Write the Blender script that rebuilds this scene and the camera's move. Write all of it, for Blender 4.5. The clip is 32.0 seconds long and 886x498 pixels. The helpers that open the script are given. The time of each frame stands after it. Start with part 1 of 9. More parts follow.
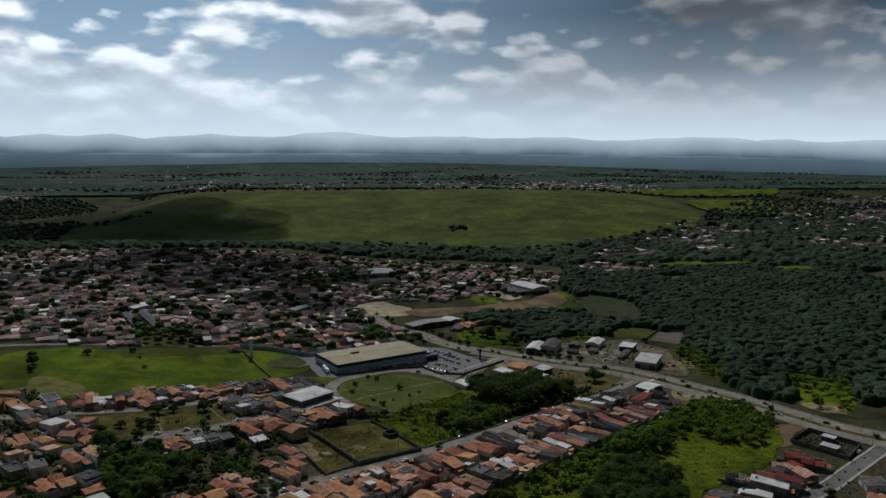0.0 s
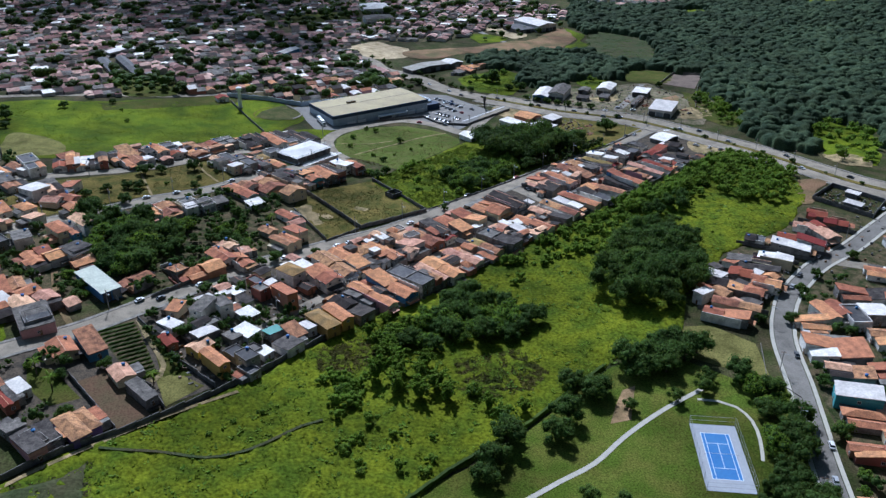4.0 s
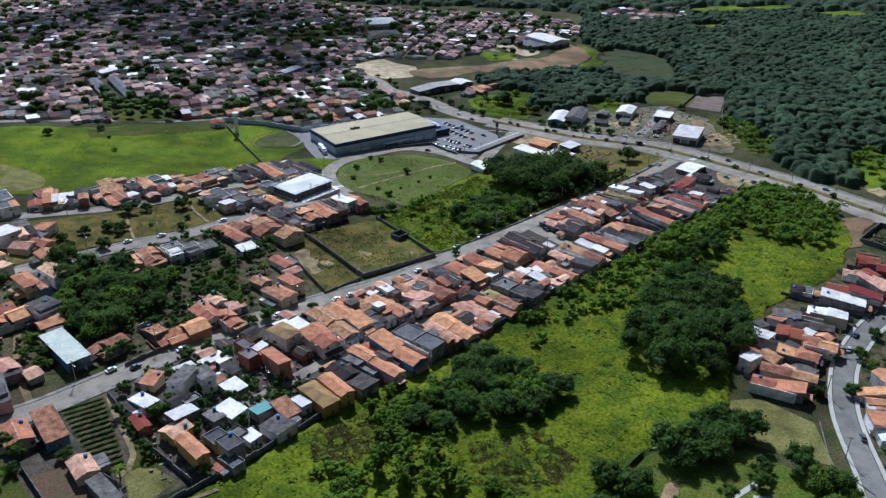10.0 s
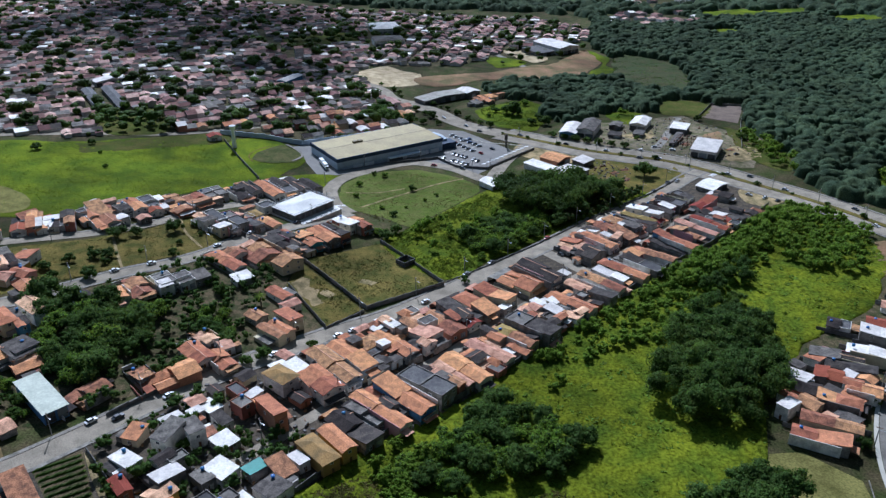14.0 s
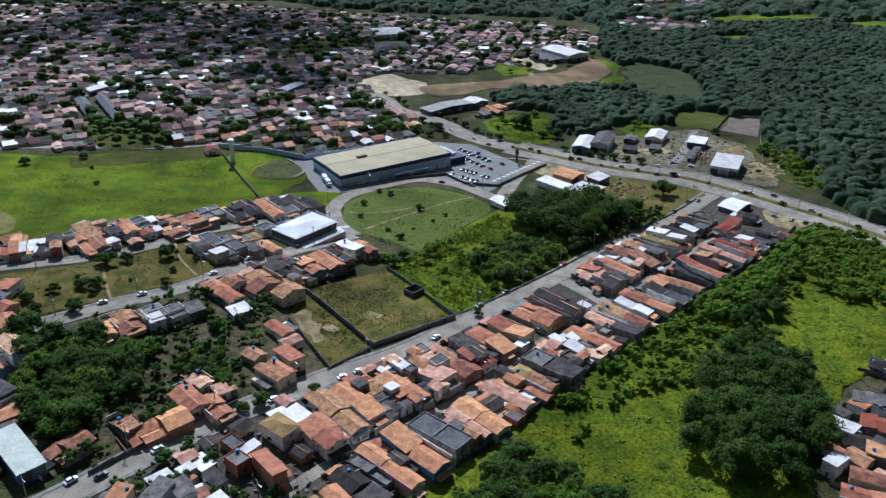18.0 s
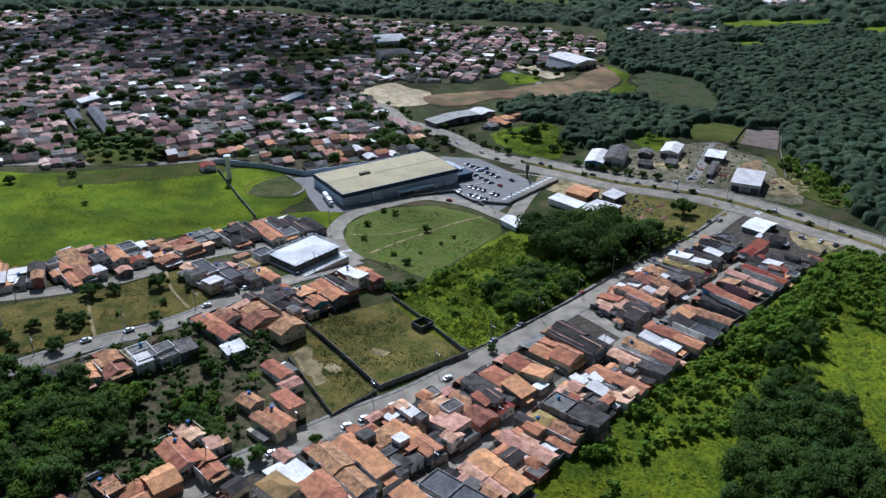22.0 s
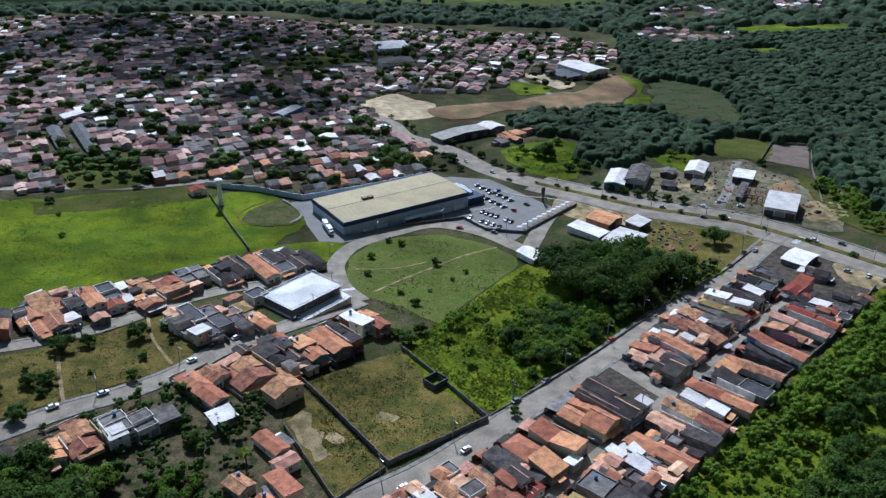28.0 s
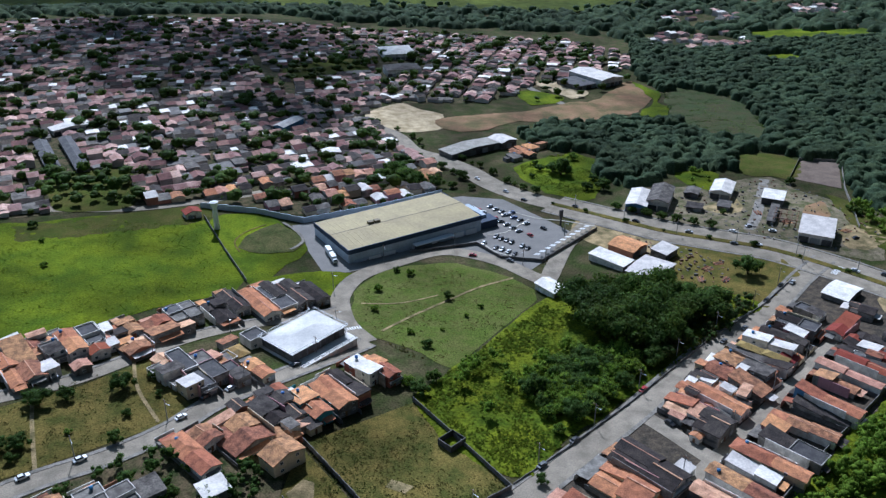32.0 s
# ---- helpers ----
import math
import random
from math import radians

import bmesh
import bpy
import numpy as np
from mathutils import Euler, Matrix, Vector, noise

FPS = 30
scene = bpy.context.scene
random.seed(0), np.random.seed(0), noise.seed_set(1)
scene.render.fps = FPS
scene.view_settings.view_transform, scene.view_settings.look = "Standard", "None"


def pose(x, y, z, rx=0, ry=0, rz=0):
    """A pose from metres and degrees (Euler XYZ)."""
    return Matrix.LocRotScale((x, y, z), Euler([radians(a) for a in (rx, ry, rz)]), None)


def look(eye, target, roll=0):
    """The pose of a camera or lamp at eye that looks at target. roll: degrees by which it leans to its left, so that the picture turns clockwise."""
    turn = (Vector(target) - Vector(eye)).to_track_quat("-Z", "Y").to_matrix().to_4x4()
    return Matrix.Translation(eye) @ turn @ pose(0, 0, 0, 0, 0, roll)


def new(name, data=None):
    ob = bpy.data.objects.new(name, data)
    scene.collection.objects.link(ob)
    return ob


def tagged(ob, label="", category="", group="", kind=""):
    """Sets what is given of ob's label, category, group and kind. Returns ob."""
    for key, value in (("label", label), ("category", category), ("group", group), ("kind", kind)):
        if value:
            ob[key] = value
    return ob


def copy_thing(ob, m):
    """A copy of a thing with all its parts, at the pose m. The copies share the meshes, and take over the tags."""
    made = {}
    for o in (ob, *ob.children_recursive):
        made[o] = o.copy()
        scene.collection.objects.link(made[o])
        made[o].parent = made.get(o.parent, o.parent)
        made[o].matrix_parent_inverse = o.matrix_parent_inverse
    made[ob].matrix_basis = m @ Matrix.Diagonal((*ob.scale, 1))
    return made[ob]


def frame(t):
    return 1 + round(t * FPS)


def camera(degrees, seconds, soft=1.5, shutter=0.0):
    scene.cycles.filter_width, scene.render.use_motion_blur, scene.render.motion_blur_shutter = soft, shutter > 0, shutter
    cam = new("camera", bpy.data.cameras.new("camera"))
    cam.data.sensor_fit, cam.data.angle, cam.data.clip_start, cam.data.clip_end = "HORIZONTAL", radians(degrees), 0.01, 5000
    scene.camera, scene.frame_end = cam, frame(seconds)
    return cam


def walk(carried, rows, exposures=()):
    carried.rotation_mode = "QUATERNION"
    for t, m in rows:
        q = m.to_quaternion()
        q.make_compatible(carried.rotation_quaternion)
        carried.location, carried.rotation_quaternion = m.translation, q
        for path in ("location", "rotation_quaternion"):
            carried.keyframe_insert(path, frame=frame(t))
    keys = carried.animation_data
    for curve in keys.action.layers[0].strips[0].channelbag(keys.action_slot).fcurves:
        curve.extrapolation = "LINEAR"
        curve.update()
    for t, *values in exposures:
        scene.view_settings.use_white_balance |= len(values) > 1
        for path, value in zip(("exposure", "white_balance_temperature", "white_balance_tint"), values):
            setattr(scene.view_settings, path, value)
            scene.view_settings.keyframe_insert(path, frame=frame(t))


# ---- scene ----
cam = camera(57.4, 32.0, soft=1.4)
PATH = [
    (0, (-0.16, -40.882, 178.344), (0.073, -38.915, 178.068), 0.4),
    (0.5, (-1.438, -37.094, 178.003), (-1.206, -35.132, 177.689), 0.3),
    (1, (-1.483, -32.954, 178.821), (-1.254, -31.004, 178.436), 0.3),
    (1.2, (-0.893, -31.541, 179.27), (-0.664, -29.606, 178.819), 0.7),
    (1.5, (-0.627, -29.864, 179.463), (-0.398, -27.989, 178.808), 0.5),
    (2, (-0.682, -26.146, 179.543), (-0.457, -24.323, 178.752), 0.4),
    (2.5, (-0.749, -19.802, 179.369), (-0.532, -18.044, 178.44), 0.4),
    (3, (-0.645, -13.702, 179.553), (-0.432, -11.959, 178.595), 0.3),
    (3.5, (-1.148, -6.847, 179.701), (-0.926, -5.083, 178.786), 0.2),
    (5.5, (-0.121, 8.291, 179.959), (0.103, 10.072, 179.077), 0.0),
    (6, (0.129, 12.976, 179.979), (0.353, 14.758, 179.099), 0.1),
    (6.5, (0.604, 16.079, 180.013), (0.826, 17.86, 179.131), 0.1),
    (7, (1.088, 20.421, 179.99), (1.307, 22.204, 179.111), 0.0),
    (7.5, (0.969, 23.705, 179.969), (1.188, 25.487, 179.088), 0.0),
    (8, (0.622, 28.3, 179.992), (0.839, 30.083, 179.111), 0.1),
    (8.5, (0.915, 31.422, 179.989), (1.131, 33.205, 179.108), 0.1),
    (9, (1.154, 35.565, 180.152), (1.368, 37.348, 179.272), 0.1),
    (9.5, (1.416, 38.912, 179.967), (1.628, 40.696, 179.087), 0.0),
    (10, (2.025, 42.724, 179.693), (2.235, 44.509, 178.814), -0.0),
    (10.5, (1.669, 46.327, 179.658), (1.88, 48.111, 178.779), 0.0),
    (11, (2.072, 49.71, 179.67), (2.282, 51.494, 178.791), -0.1),
    (11.5, (2.239, 53.689, 179.722), (2.449, 55.474, 178.843), -0.1),
    (12, (2.481, 56.811, 179.849), (2.689, 58.596, 178.971), -0.1),
    (12.5, (2.846, 59.968, 179.815), (3.053, 61.753, 178.938), -0.2),
    (13, (2.645, 64.411, 179.769), (2.85, 66.197, 178.892), -0.2),
    (13.5, (2.662, 67.52, 179.596), (2.866, 69.305, 178.719), -0.2),
    (14, (2.66, 71.461, 180.279), (2.863, 73.246, 179.4), -0.1),
    (14.5, (2.35, 75.182, 180.54), (2.554, 76.966, 179.66), -0.0),
    (16.5, (1.664, 88.779, 180.833), (1.866, 90.564, 179.954), 0.0),
    (17, (1.332, 92.486, 181.029), (1.535, 94.271, 180.151), 0.1),
    (17.5, (0.961, 95.58, 180.869), (1.166, 97.365, 179.99), 0.1),
    (18, (1.017, 99.572, 180.928), (1.219, 101.358, 180.05), 0.1),
    (18.5, (0.969, 103.122, 180.893), (1.17, 104.907, 180.015), 0.1),
    (19, (0.842, 107.022, 180.851), (1.042, 108.808, 179.973), 0.1),
    (19.5, (0.361, 110.258, 180.906), (0.564, 112.043, 180.028), 0.2),
    (20, (0.392, 114.079, 180.841), (0.594, 115.865, 179.964), 0.1),
    (20.5, (0.113, 117.842, 180.824), (0.315, 119.628, 179.947), 0.1),
    (21, (0.025, 121.067, 180.605), (0.227, 122.854, 179.729), 0.1),
    (21.5, (-0.016, 124.432, 180.372), (0.185, 126.219, 179.498), 0.0),
    (22, (-0.23, 128.042, 180.284), (-0.028, 129.83, 179.411), 0.0),
    (22.5, (-0.359, 131.732, 180.018), (-0.157, 133.521, 179.146), 0.0),
    (23, (-0.719, 135.331, 179.732), (-0.517, 137.12, 178.861), 0.0),
    (23.5, (-1.239, 138.646, 179.262), (-1.035, 140.435, 178.391), 0.1),
    (24, (-1.417, 143.076, 178.994), (-1.214, 144.866, 178.125), 0.1),
    (24.5, (-1.996, 146.833, 178.732), (-1.79, 148.622, 177.863), 0.2),
    (25, (-1.887, 150.692, 178.669), (-1.683, 152.482, 177.8), 0.1),
    (25.5, (-1.906, 153.191, 178.34), (-1.701, 154.981, 177.473), 0.1),
    (27.5, (-1.434, 167.837, 179.461), (-1.231, 169.626, 178.589), -0.1),
    (28, (-1.594, 170.571, 179.388), (-1.389, 172.359, 178.515), -0.1),
    (28.5, (-1.56, 175.028, 179.82), (-1.358, 176.816, 178.947), -0.1),
    (29, (-1.722, 176.969, 180.15), (-1.518, 178.755, 179.274), -0.1),
    (29.5, (-1.518, 180.544, 180.442), (-1.316, 182.33, 179.566), -0.1),
    (30, (-1.425, 183.72, 180.52), (-1.225, 185.506, 179.643), -0.2),
    (30.5, (-1.689, 187.123, 180.613), (-1.489, 188.909, 179.734), -0.1),
    (31, (-2.366, 192.908, 180.7), (-2.163, 194.693, 179.821), -0.1),
    (31.5, (-2.691, 200.037, 180.592), (-2.488, 201.822, 179.714), -0.1),
    (32, (-3.107, 205.403, 180.279), (-2.905, 207.189, 179.402), -0.0),
]
EXPO = [(0.0, -1.36, 5650, 12), (1.0, -1.36, 5650, 12), (1.5, -0.6, 5400, 13), (2.5, 0.12, 4940, 15), (32.0, 0.12, 4940, 15)]
walk(cam, [(t, look(e, g, r)) for t, e, g, r in PATH], EXPO)

# ---- light and sky ----
SUN_AZ, SUN_EL = 4.0, 43.0      # degrees left of straight ahead, degrees up
world = bpy.data.worlds.new("sky")
scene.world = world
world.use_nodes = True
wn, wl = world.node_tree.nodes, world.node_tree.links
wn.clear()
w_out = wn.new("ShaderNodeOutputWorld")
w_bg = wn.new("ShaderNodeBackground")
w_sky = wn.new("ShaderNodeTexSky")
w_sky.sky_type = "NISHITA"
w_sky.sun_disc = False
w_sky.sun_elevation = radians(SUN_EL)
w_sky.sun_rotation = radians(-SUN_AZ)
w_sky.air_density, w_sky.dust_density = 1.0, 1.6
w_tc = wn.new("ShaderNodeTexCoord")
w_sep = wn.new("ShaderNodeSeparateXYZ")
wl.new(w_tc.outputs["Generated"], w_sep.inputs["Vector"])


def wmath(op, a, b_=0.0, clamp=False):
    q = wn.new("ShaderNodeMath")
    q.operation, q.use_clamp = op, clamp
    for k, s in enumerate((a, b_)):
        if isinstance(s, (int, float)):
            q.inputs[k].default_value = s
        else:
            wl.new(s, q.inputs[k])
    return q.outputs["Value"]


def wramp(fac, *stops):
    q = wn.new("ShaderNodeValToRGB")
    e = q.color_ramp.elements
    while len(e) < len(stops):
        e.new(0.5)
    for k, (p, c) in enumerate(stops):
        e[k].position, e[k].color = p, (*c, 1) if isinstance(c, tuple) else (c, c, c, 1)
    wl.new(fac, q.inputs["Fac"])
    return q.outputs["Color"]


def wmix(fac, a, c, kind="MIX"):
    q = wn.new("ShaderNodeMixRGB")
    q.blend_type = kind
    for s, k in ((fac, "Fac"), (a, "Color1"), (c, "Color2")):
        if isinstance(s, tuple):
            q.inputs[k].default_value = (*s, 1)
        elif isinstance(s, (int, float)):
            q.inputs[k].default_value = s
        else:
            wl.new(s, q.inputs[k])
    return q.outputs["Color"]


w_x = wmath("DIVIDE", w_sep.outputs["X"], wmath("ADD", wmath("ABSOLUTE", w_sep.outputs["Y"]), 0.25))
w_z = w_sep.outputs["Z"]


def puffs(dz):
    """Heaped clouds by bearing and height; dz: looked up a little higher, to tell lit tops from grey bases."""
    com = wn.new("ShaderNodeCombineXYZ")
    wl.new(w_x, com.inputs["X"])
    wl.new(wmath("MULTIPLY", wmath("ADD", w_z, dz), 1.9), com.inputs["Y"])
    n1, n2, vo = wn.new("ShaderNodeTexNoise"), wn.new("ShaderNodeTexNoise"), wn.new("ShaderNodeTexVoronoi")
    for q, sc, det in ((n1, 5.2, 4.0), (n2, 30.0, 6.0)):
        q.inputs["Scale"].default_value, q.inputs["Detail"].default_value, q.inputs["Roughness"].default_value = sc, det, 0.55
        wl.new(com.outputs["Vector"], q.inputs["Vector"])
    vo.feature = "SMOOTH_F1"
    vo.inputs["Scale"].default_value, vo.inputs["Smoothness"].default_value = 24.0, 0.4
    wl.new(com.outputs["Vector"], vo.inputs["Vector"])
    a = wmath("ADD", n1.outputs["Fac"], wmath("MULTIPLY", n2.outputs["Fac"], 0.20))
    return wmath("SUBTRACT", a, wmath("MULTIPLY", vo.outputs["Distance"], 0.22))


w_zs = wmath("MULTIPLY", w_z, 2.5, True)
w_bank = wramp(w_zs, (0.0, 0.80), (0.10, 0.72), (0.17, 0.52), (0.235, 0.36), (0.29, 0.46), (0.36, 0.60), (0.70, 0.34), (1.0, 0.0))
w_den = wmath("ADD", puffs(0.0), wmath("MULTIPLY", w_bank, 0.40))
w_cov = wmath("MULTIPLY", wmath("SUBTRACT", w_den, 0.635), 13.0, True)
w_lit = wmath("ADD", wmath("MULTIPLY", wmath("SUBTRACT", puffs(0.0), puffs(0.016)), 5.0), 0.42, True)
w_lit = wmath("SUBTRACT", w_lit, wmath("MULTIPLY", wmath("SUBTRACT", w_den, 0.80), 1.2, True), True)
w_cloud = wramp(w_lit, (0.0, (22.0, 24.0, 24.5)), (0.45, (33.0, 36.0, 35.0)), (1.0, (62.0, 62.0, 58.0)))
w_col = wmix(w_cov, wmix(0.65, w_sky.outputs["Color"], (17.0, 26.0, 33.0)), w_cloud)
w_low = wramp(w_zs, (0.0, 1.0), (0.06, 0.80), (0.20, 0.22), (0.36, 0.0))      # pale air near the horizon
w_col = wmix(1.0, w_col, wramp(wmath("ADD", w_sep.outputs["X"], 0.5, True), (0.40, 1.0), (0.88, 0.25)), "MULTIPLY")       # greyer away from the sun
w_col = wmix(w_low, w_col, (40.0, 43.5, 42.5))
w_side = wramp(wmath("ADD", w_sep.outputs["Y"], 0.2, True), (0.0, 0.13), (1.0, 1.0))   # brightest on the sun's side
w_col = wmix(1.0, w_col, w_side, "MULTIPLY")
w_col = wmix(1.0, w_col, wramp(w_z, (0.0, 1.0), (0.22, 1.0), (0.55, 0.72), (1.0, 0.66)), "MULTIPLY")       # deep blue overhead
w_bg.inputs["Strength"].default_value = 0.043
wl.new(w_col, w_bg.inputs["Color"])
wl.new(w_bg.outputs["Background"], w_out.inputs["Surface"])

sun = new("sun", bpy.data.lights.new("sun", "SUN"))
sun.data.energy, sun.data.angle, sun.data.color = 5.0, radians(0.6), (1.0, 0.95, 0.86)
sd = Vector((-math.sin(radians(SUN_AZ)) * math.cos(radians(SUN_EL)), math.cos(radians(SUN_AZ)) * math.cos(radians(SUN_EL)), math.sin(radians(SUN_EL))))
sun.matrix_world = look(sd * 500, (0, 0, 0))

# ---- materials ----
MATS = {}


def mat(name, color, rough=0.8, spread=0.25, scale=1.0, fine=12.0, bump=0.3, metal=0.0, second=None, rand=0.0, wave=0.0, island=0.0, spec=0.3, big=0.0, glow=0.0):
    """A surface with grain and larger stains; second: the colour of the stains; rand: change from object to object; wave: ribs a metre."""
    if name in MATS:
        return MATS[name]
    m = bpy.data.materials.new(name)
    m.use_nodes = True
    n, l = m.node_tree.nodes, m.node_tree.links
    b = n["Principled BSDF"]
    b.inputs["Roughness"].default_value, b.inputs["Metallic"].default_value = rough, metal
    b.inputs["Specular IOR Level"].default_value = spec
    tc = n.new("ShaderNodeTexCoord")
    geo = n.new("ShaderNodeNewGeometry")
    pos = geo.outputs["Position"]
    n1 = n.new("ShaderNodeTexNoise")
    n1.inputs["Scale"].default_value, n1.inputs["Detail"].default_value = 0.12 * scale, 6.0
    n2 = n.new("ShaderNodeTexNoise")
    n2.inputs["Scale"].default_value, n2.inputs["Detail"].default_value = 0.12 * fine, 7.0
    l.new(pos, n1.inputs["Vector"]), l.new(pos, n2.inputs["Vector"])
    r1 = n.new("ShaderNodeValToRGB")
    r1.color_ramp.elements[0].position, r1.color_ramp.elements[1].position = 0.38, 0.66
    c = Vector(color)
    c2 = Vector(second) if second else c * (1 - spread)
    r1.color_ramp.elements[0].color, r1.color_ramp.elements[1].color = (*c, 1), (*c2, 1)
    l.new(n1.outputs["Fac"], r1.inputs["Fac"])
    col = r1.outputs["Color"]
    hs = n.new("ShaderNodeHueSaturation")
    mr = n.new("ShaderNodeMapRange")
    mr.inputs["From Min"].default_value, mr.inputs["From Max"].default_value = 0.3, 0.7
    mr.inputs["To Min"].default_value, mr.inputs["To Max"].default_value = 1 - spread, 1 + spread
    l.new(n2.outputs["Fac"], mr.inputs["Value"])
    l.new(col, hs.inputs["Color"])
    val = mr.outputs["Result"]
    if rand or island:
        src = n.new("ShaderNodeObjectInfo").outputs["Random"] if rand else geo.outputs["Random Per Island"]
        m2 = n.new("ShaderNodeMapRange")
        m2.inputs["To Min"].default_value, m2.inputs["To Max"].default_value = 1 - (rand or island), 1 + (rand or island)
        l.new(src, m2.inputs["Value"])
        mu = n.new("ShaderNodeMath")
        mu.operation = "MULTIPLY"
        l.new(val, mu.inputs[0]), l.new(m2.outputs["Result"], mu.inputs[1])
        val = mu.outputs["Value"]
        m3 = n.new("ShaderNodeMapRange")
        m3.inputs["To Min"].default_value, m3.inputs["To Max"].default_value = 0.485, 0.515
        l.new(src, m3.inputs["Value"]), l.new(m3.outputs["Result"], hs.inputs["Hue"])
    if big:
        n3 = n.new("ShaderNodeTexNoise")
        n3.inputs["Scale"].default_value, n3.inputs["Detail"].default_value = 0.02, 3.0
        l.new(pos, n3.inputs["Vector"])
        m4 = n.new("ShaderNodeMapRange")
        m4.inputs["From Min"].default_value, m4.inputs["From Max"].default_value = 0.35, 0.65
        m4.inputs["To Min"].default_value, m4.inputs["To Max"].default_value = 1 - big, 1 + big
        l.new(n3.outputs["Fac"], m4.inputs["Value"])
        mu2 = n.new("ShaderNodeMath")
        mu2.operation = "MULTIPLY"
        l.new(val, mu2.inputs[0]), l.new(m4.outputs["Result"], mu2.inputs[1])
        val = mu2.outputs["Value"]
    l.new(val, hs.inputs["Value"])
    l.new(hs.outputs["Color"], b.inputs["Base Color"])
    if glow:                     # thin leaves let light through
        tr = n.new("ShaderNodeBsdfTranslucent")
        mx = n.new("ShaderNodeMixShader")
        mx.inputs["Fac"].default_value = glow
        l.new(hs.outputs["Color"], tr.inputs["Color"])
        l.new(b.outputs["BSDF"], mx.inputs[1]), l.new(tr.outputs["BSDF"], mx.inputs[2])
        l.new(mx.outputs["Shader"], n["Material Output"].inputs["Surface"])
    if bump:
        bp = n.new("ShaderNodeBump")
        bp.inputs["Strength"].default_value, bp.inputs["Distance"].default_value = bump, 0.15
        hgt = n2.outputs["Fac"]
        if wave:
            wv = n.new("ShaderNodeTexWave")
            wv.inputs["Scale"].default_value = wave
            wv.inputs["Distortion"].default_value = 0.3
            l.new(tc.outputs["Object"], wv.inputs["Vector"])
            ad = n.new("ShaderNodeMath")
            ad.operation = "ADD"
            l.new(wv.outputs["Fac"], ad.inputs[0]), l.new(hgt, ad.inputs[1])
            hgt = ad.outputs["Value"]
        l.new(hgt, bp.inputs["Height"])
        l.new(bp.outputs["Normal"], b.inputs["Normal"])
    MATS[name] = m
    return m


TILE = {
    "o": mat("clay_tiles", (0.56, 0.248, 0.120), 0.9, 0.34, 3.5, 26, 0.6, second=(0.33, 0.150, 0.082), rand=0.36, spec=0.08),
    "b": mat("old_clay_tiles", (0.42, 0.200, 0.105), 0.9, 0.4, 4, 22, 0.6, second=(0.17, 0.088, 0.055), rand=0.28, spec=0.08),
    "r": mat("red_tiles", (0.25, 0.062, 0.042), 0.9, 0.25, 2, 22, 0.5, rand=0.25, spec=0.08),
    "y": mat("mossy_yellow_tiles", (0.38, 0.25, 0.09), 0.9, 0.28, 2.5, 20, 0.5, second=(0.22, 0.16, 0.07), rand=0.1, spec=0.08),
    "g": mat("fibre_cement_sheets", (0.145, 0.128, 0.112), 0.9, 0.35, 3, 14, 0.4, second=(0.062, 0.055, 0.050), rand=0.45, spec=0.06),
    "w": mat("white_metal_sheets", (0.74, 0.69, 0.62), 0.65, 0.16, 1.8, 10, 0.15, second=(0.54, 0.50, 0.45), rand=0.2, spec=0.1),
    "d": mat("dark_slab", (0.055, 0.052, 0.055), 0.85, 0.3, 2.5, 16, 0.3, second=(0.10, 0.095, 0.09), rand=0.3),
    "c": mat("concrete_slab", (0.20, 0.183, 0.162), 0.9, 0.3, 3.5, 14, 0.3, second=(0.105, 0.096, 0.085), rand=0.32, spec=0.06),
    "k": mat("dark_tiles", (0.042, 0.036, 0.034), 0.9, 0.4, 3, 24, 0.5, second=(0.078, 0.064, 0.055), rand=0.35, spec=0.06),
    "t": mat("teal_sheets", (0.02, 0.20, 0.16), 0.6, 0.15, 1.5, 10, 0.2),
    "s": mat("salmon_tiles", (0.66, 0.38, 0.25), 0.9, 0.32, 3.5, 24, 0.6, second=(0.38, 0.20, 0.125), rand=0.22, spec=0.08),
}
PAINT = {
    "white": mat("white_render", (0.82, 0.77, 0.70), 0.85, 0.15, 3, 16, 0.25, second=(0.52, 0.48, 0.43), rand=0.12, spec=0.1),
    "cream": mat("cream_render", (0.55, 0.45, 0.30), 0.85, 0.12, 3, 16, 0.25, rand=0.12),
    "grey": mat("bare_render", (0.30, 0.275, 0.25), 0.95, 0.25, 3, 16, 0.35, second=(0.14, 0.13, 0.115), rand=0.3, spec=0.08),
    "yellow": mat("yellow_render", (0.52, 0.33, 0.08), 0.85, 0.12, 3, 16, 0.25, rand=0.12),
    "pink": mat("pink_render", (0.48, 0.24, 0.24), 0.85, 0.12, 3, 16, 0.25, rand=0.15),
    "terracotta": mat("terracotta_render", (0.38, 0.16, 0.10), 0.85, 0.15, 3, 16, 0.25, rand=0.15),
    "lilac": mat("lilac_render", (0.20, 0.13, 0.28), 0.85, 0.12, 3, 16, 0.25, rand=0.1),
    "blue": mat("blue_render", (0.10, 0.22, 0.38), 0.85, 0.12, 3, 16, 0.25, rand=0.1),
    "teal": mat("teal_render", (0.08, 0.30, 0.33), 0.85, 0.12, 3, 16, 0.25, rand=0.1),
    "brick": mat("bare_hollow_bricks", (0.33, 0.15, 0.09), 0.95, 0.2, 4, 30, 0.4, rand=0.15),
}
M_BLOCKWALL = mat("grey_block_wall", (0.17, 0.16, 0.15), 0.95, 0.25, 3, 16, 0.4, second=(0.09, 0.085, 0.08))
M_GLASS = mat("window_glass", (0.03, 0.04, 0.05), 0.1, 0.1, 1, 3, 0.0, spec=0.6)
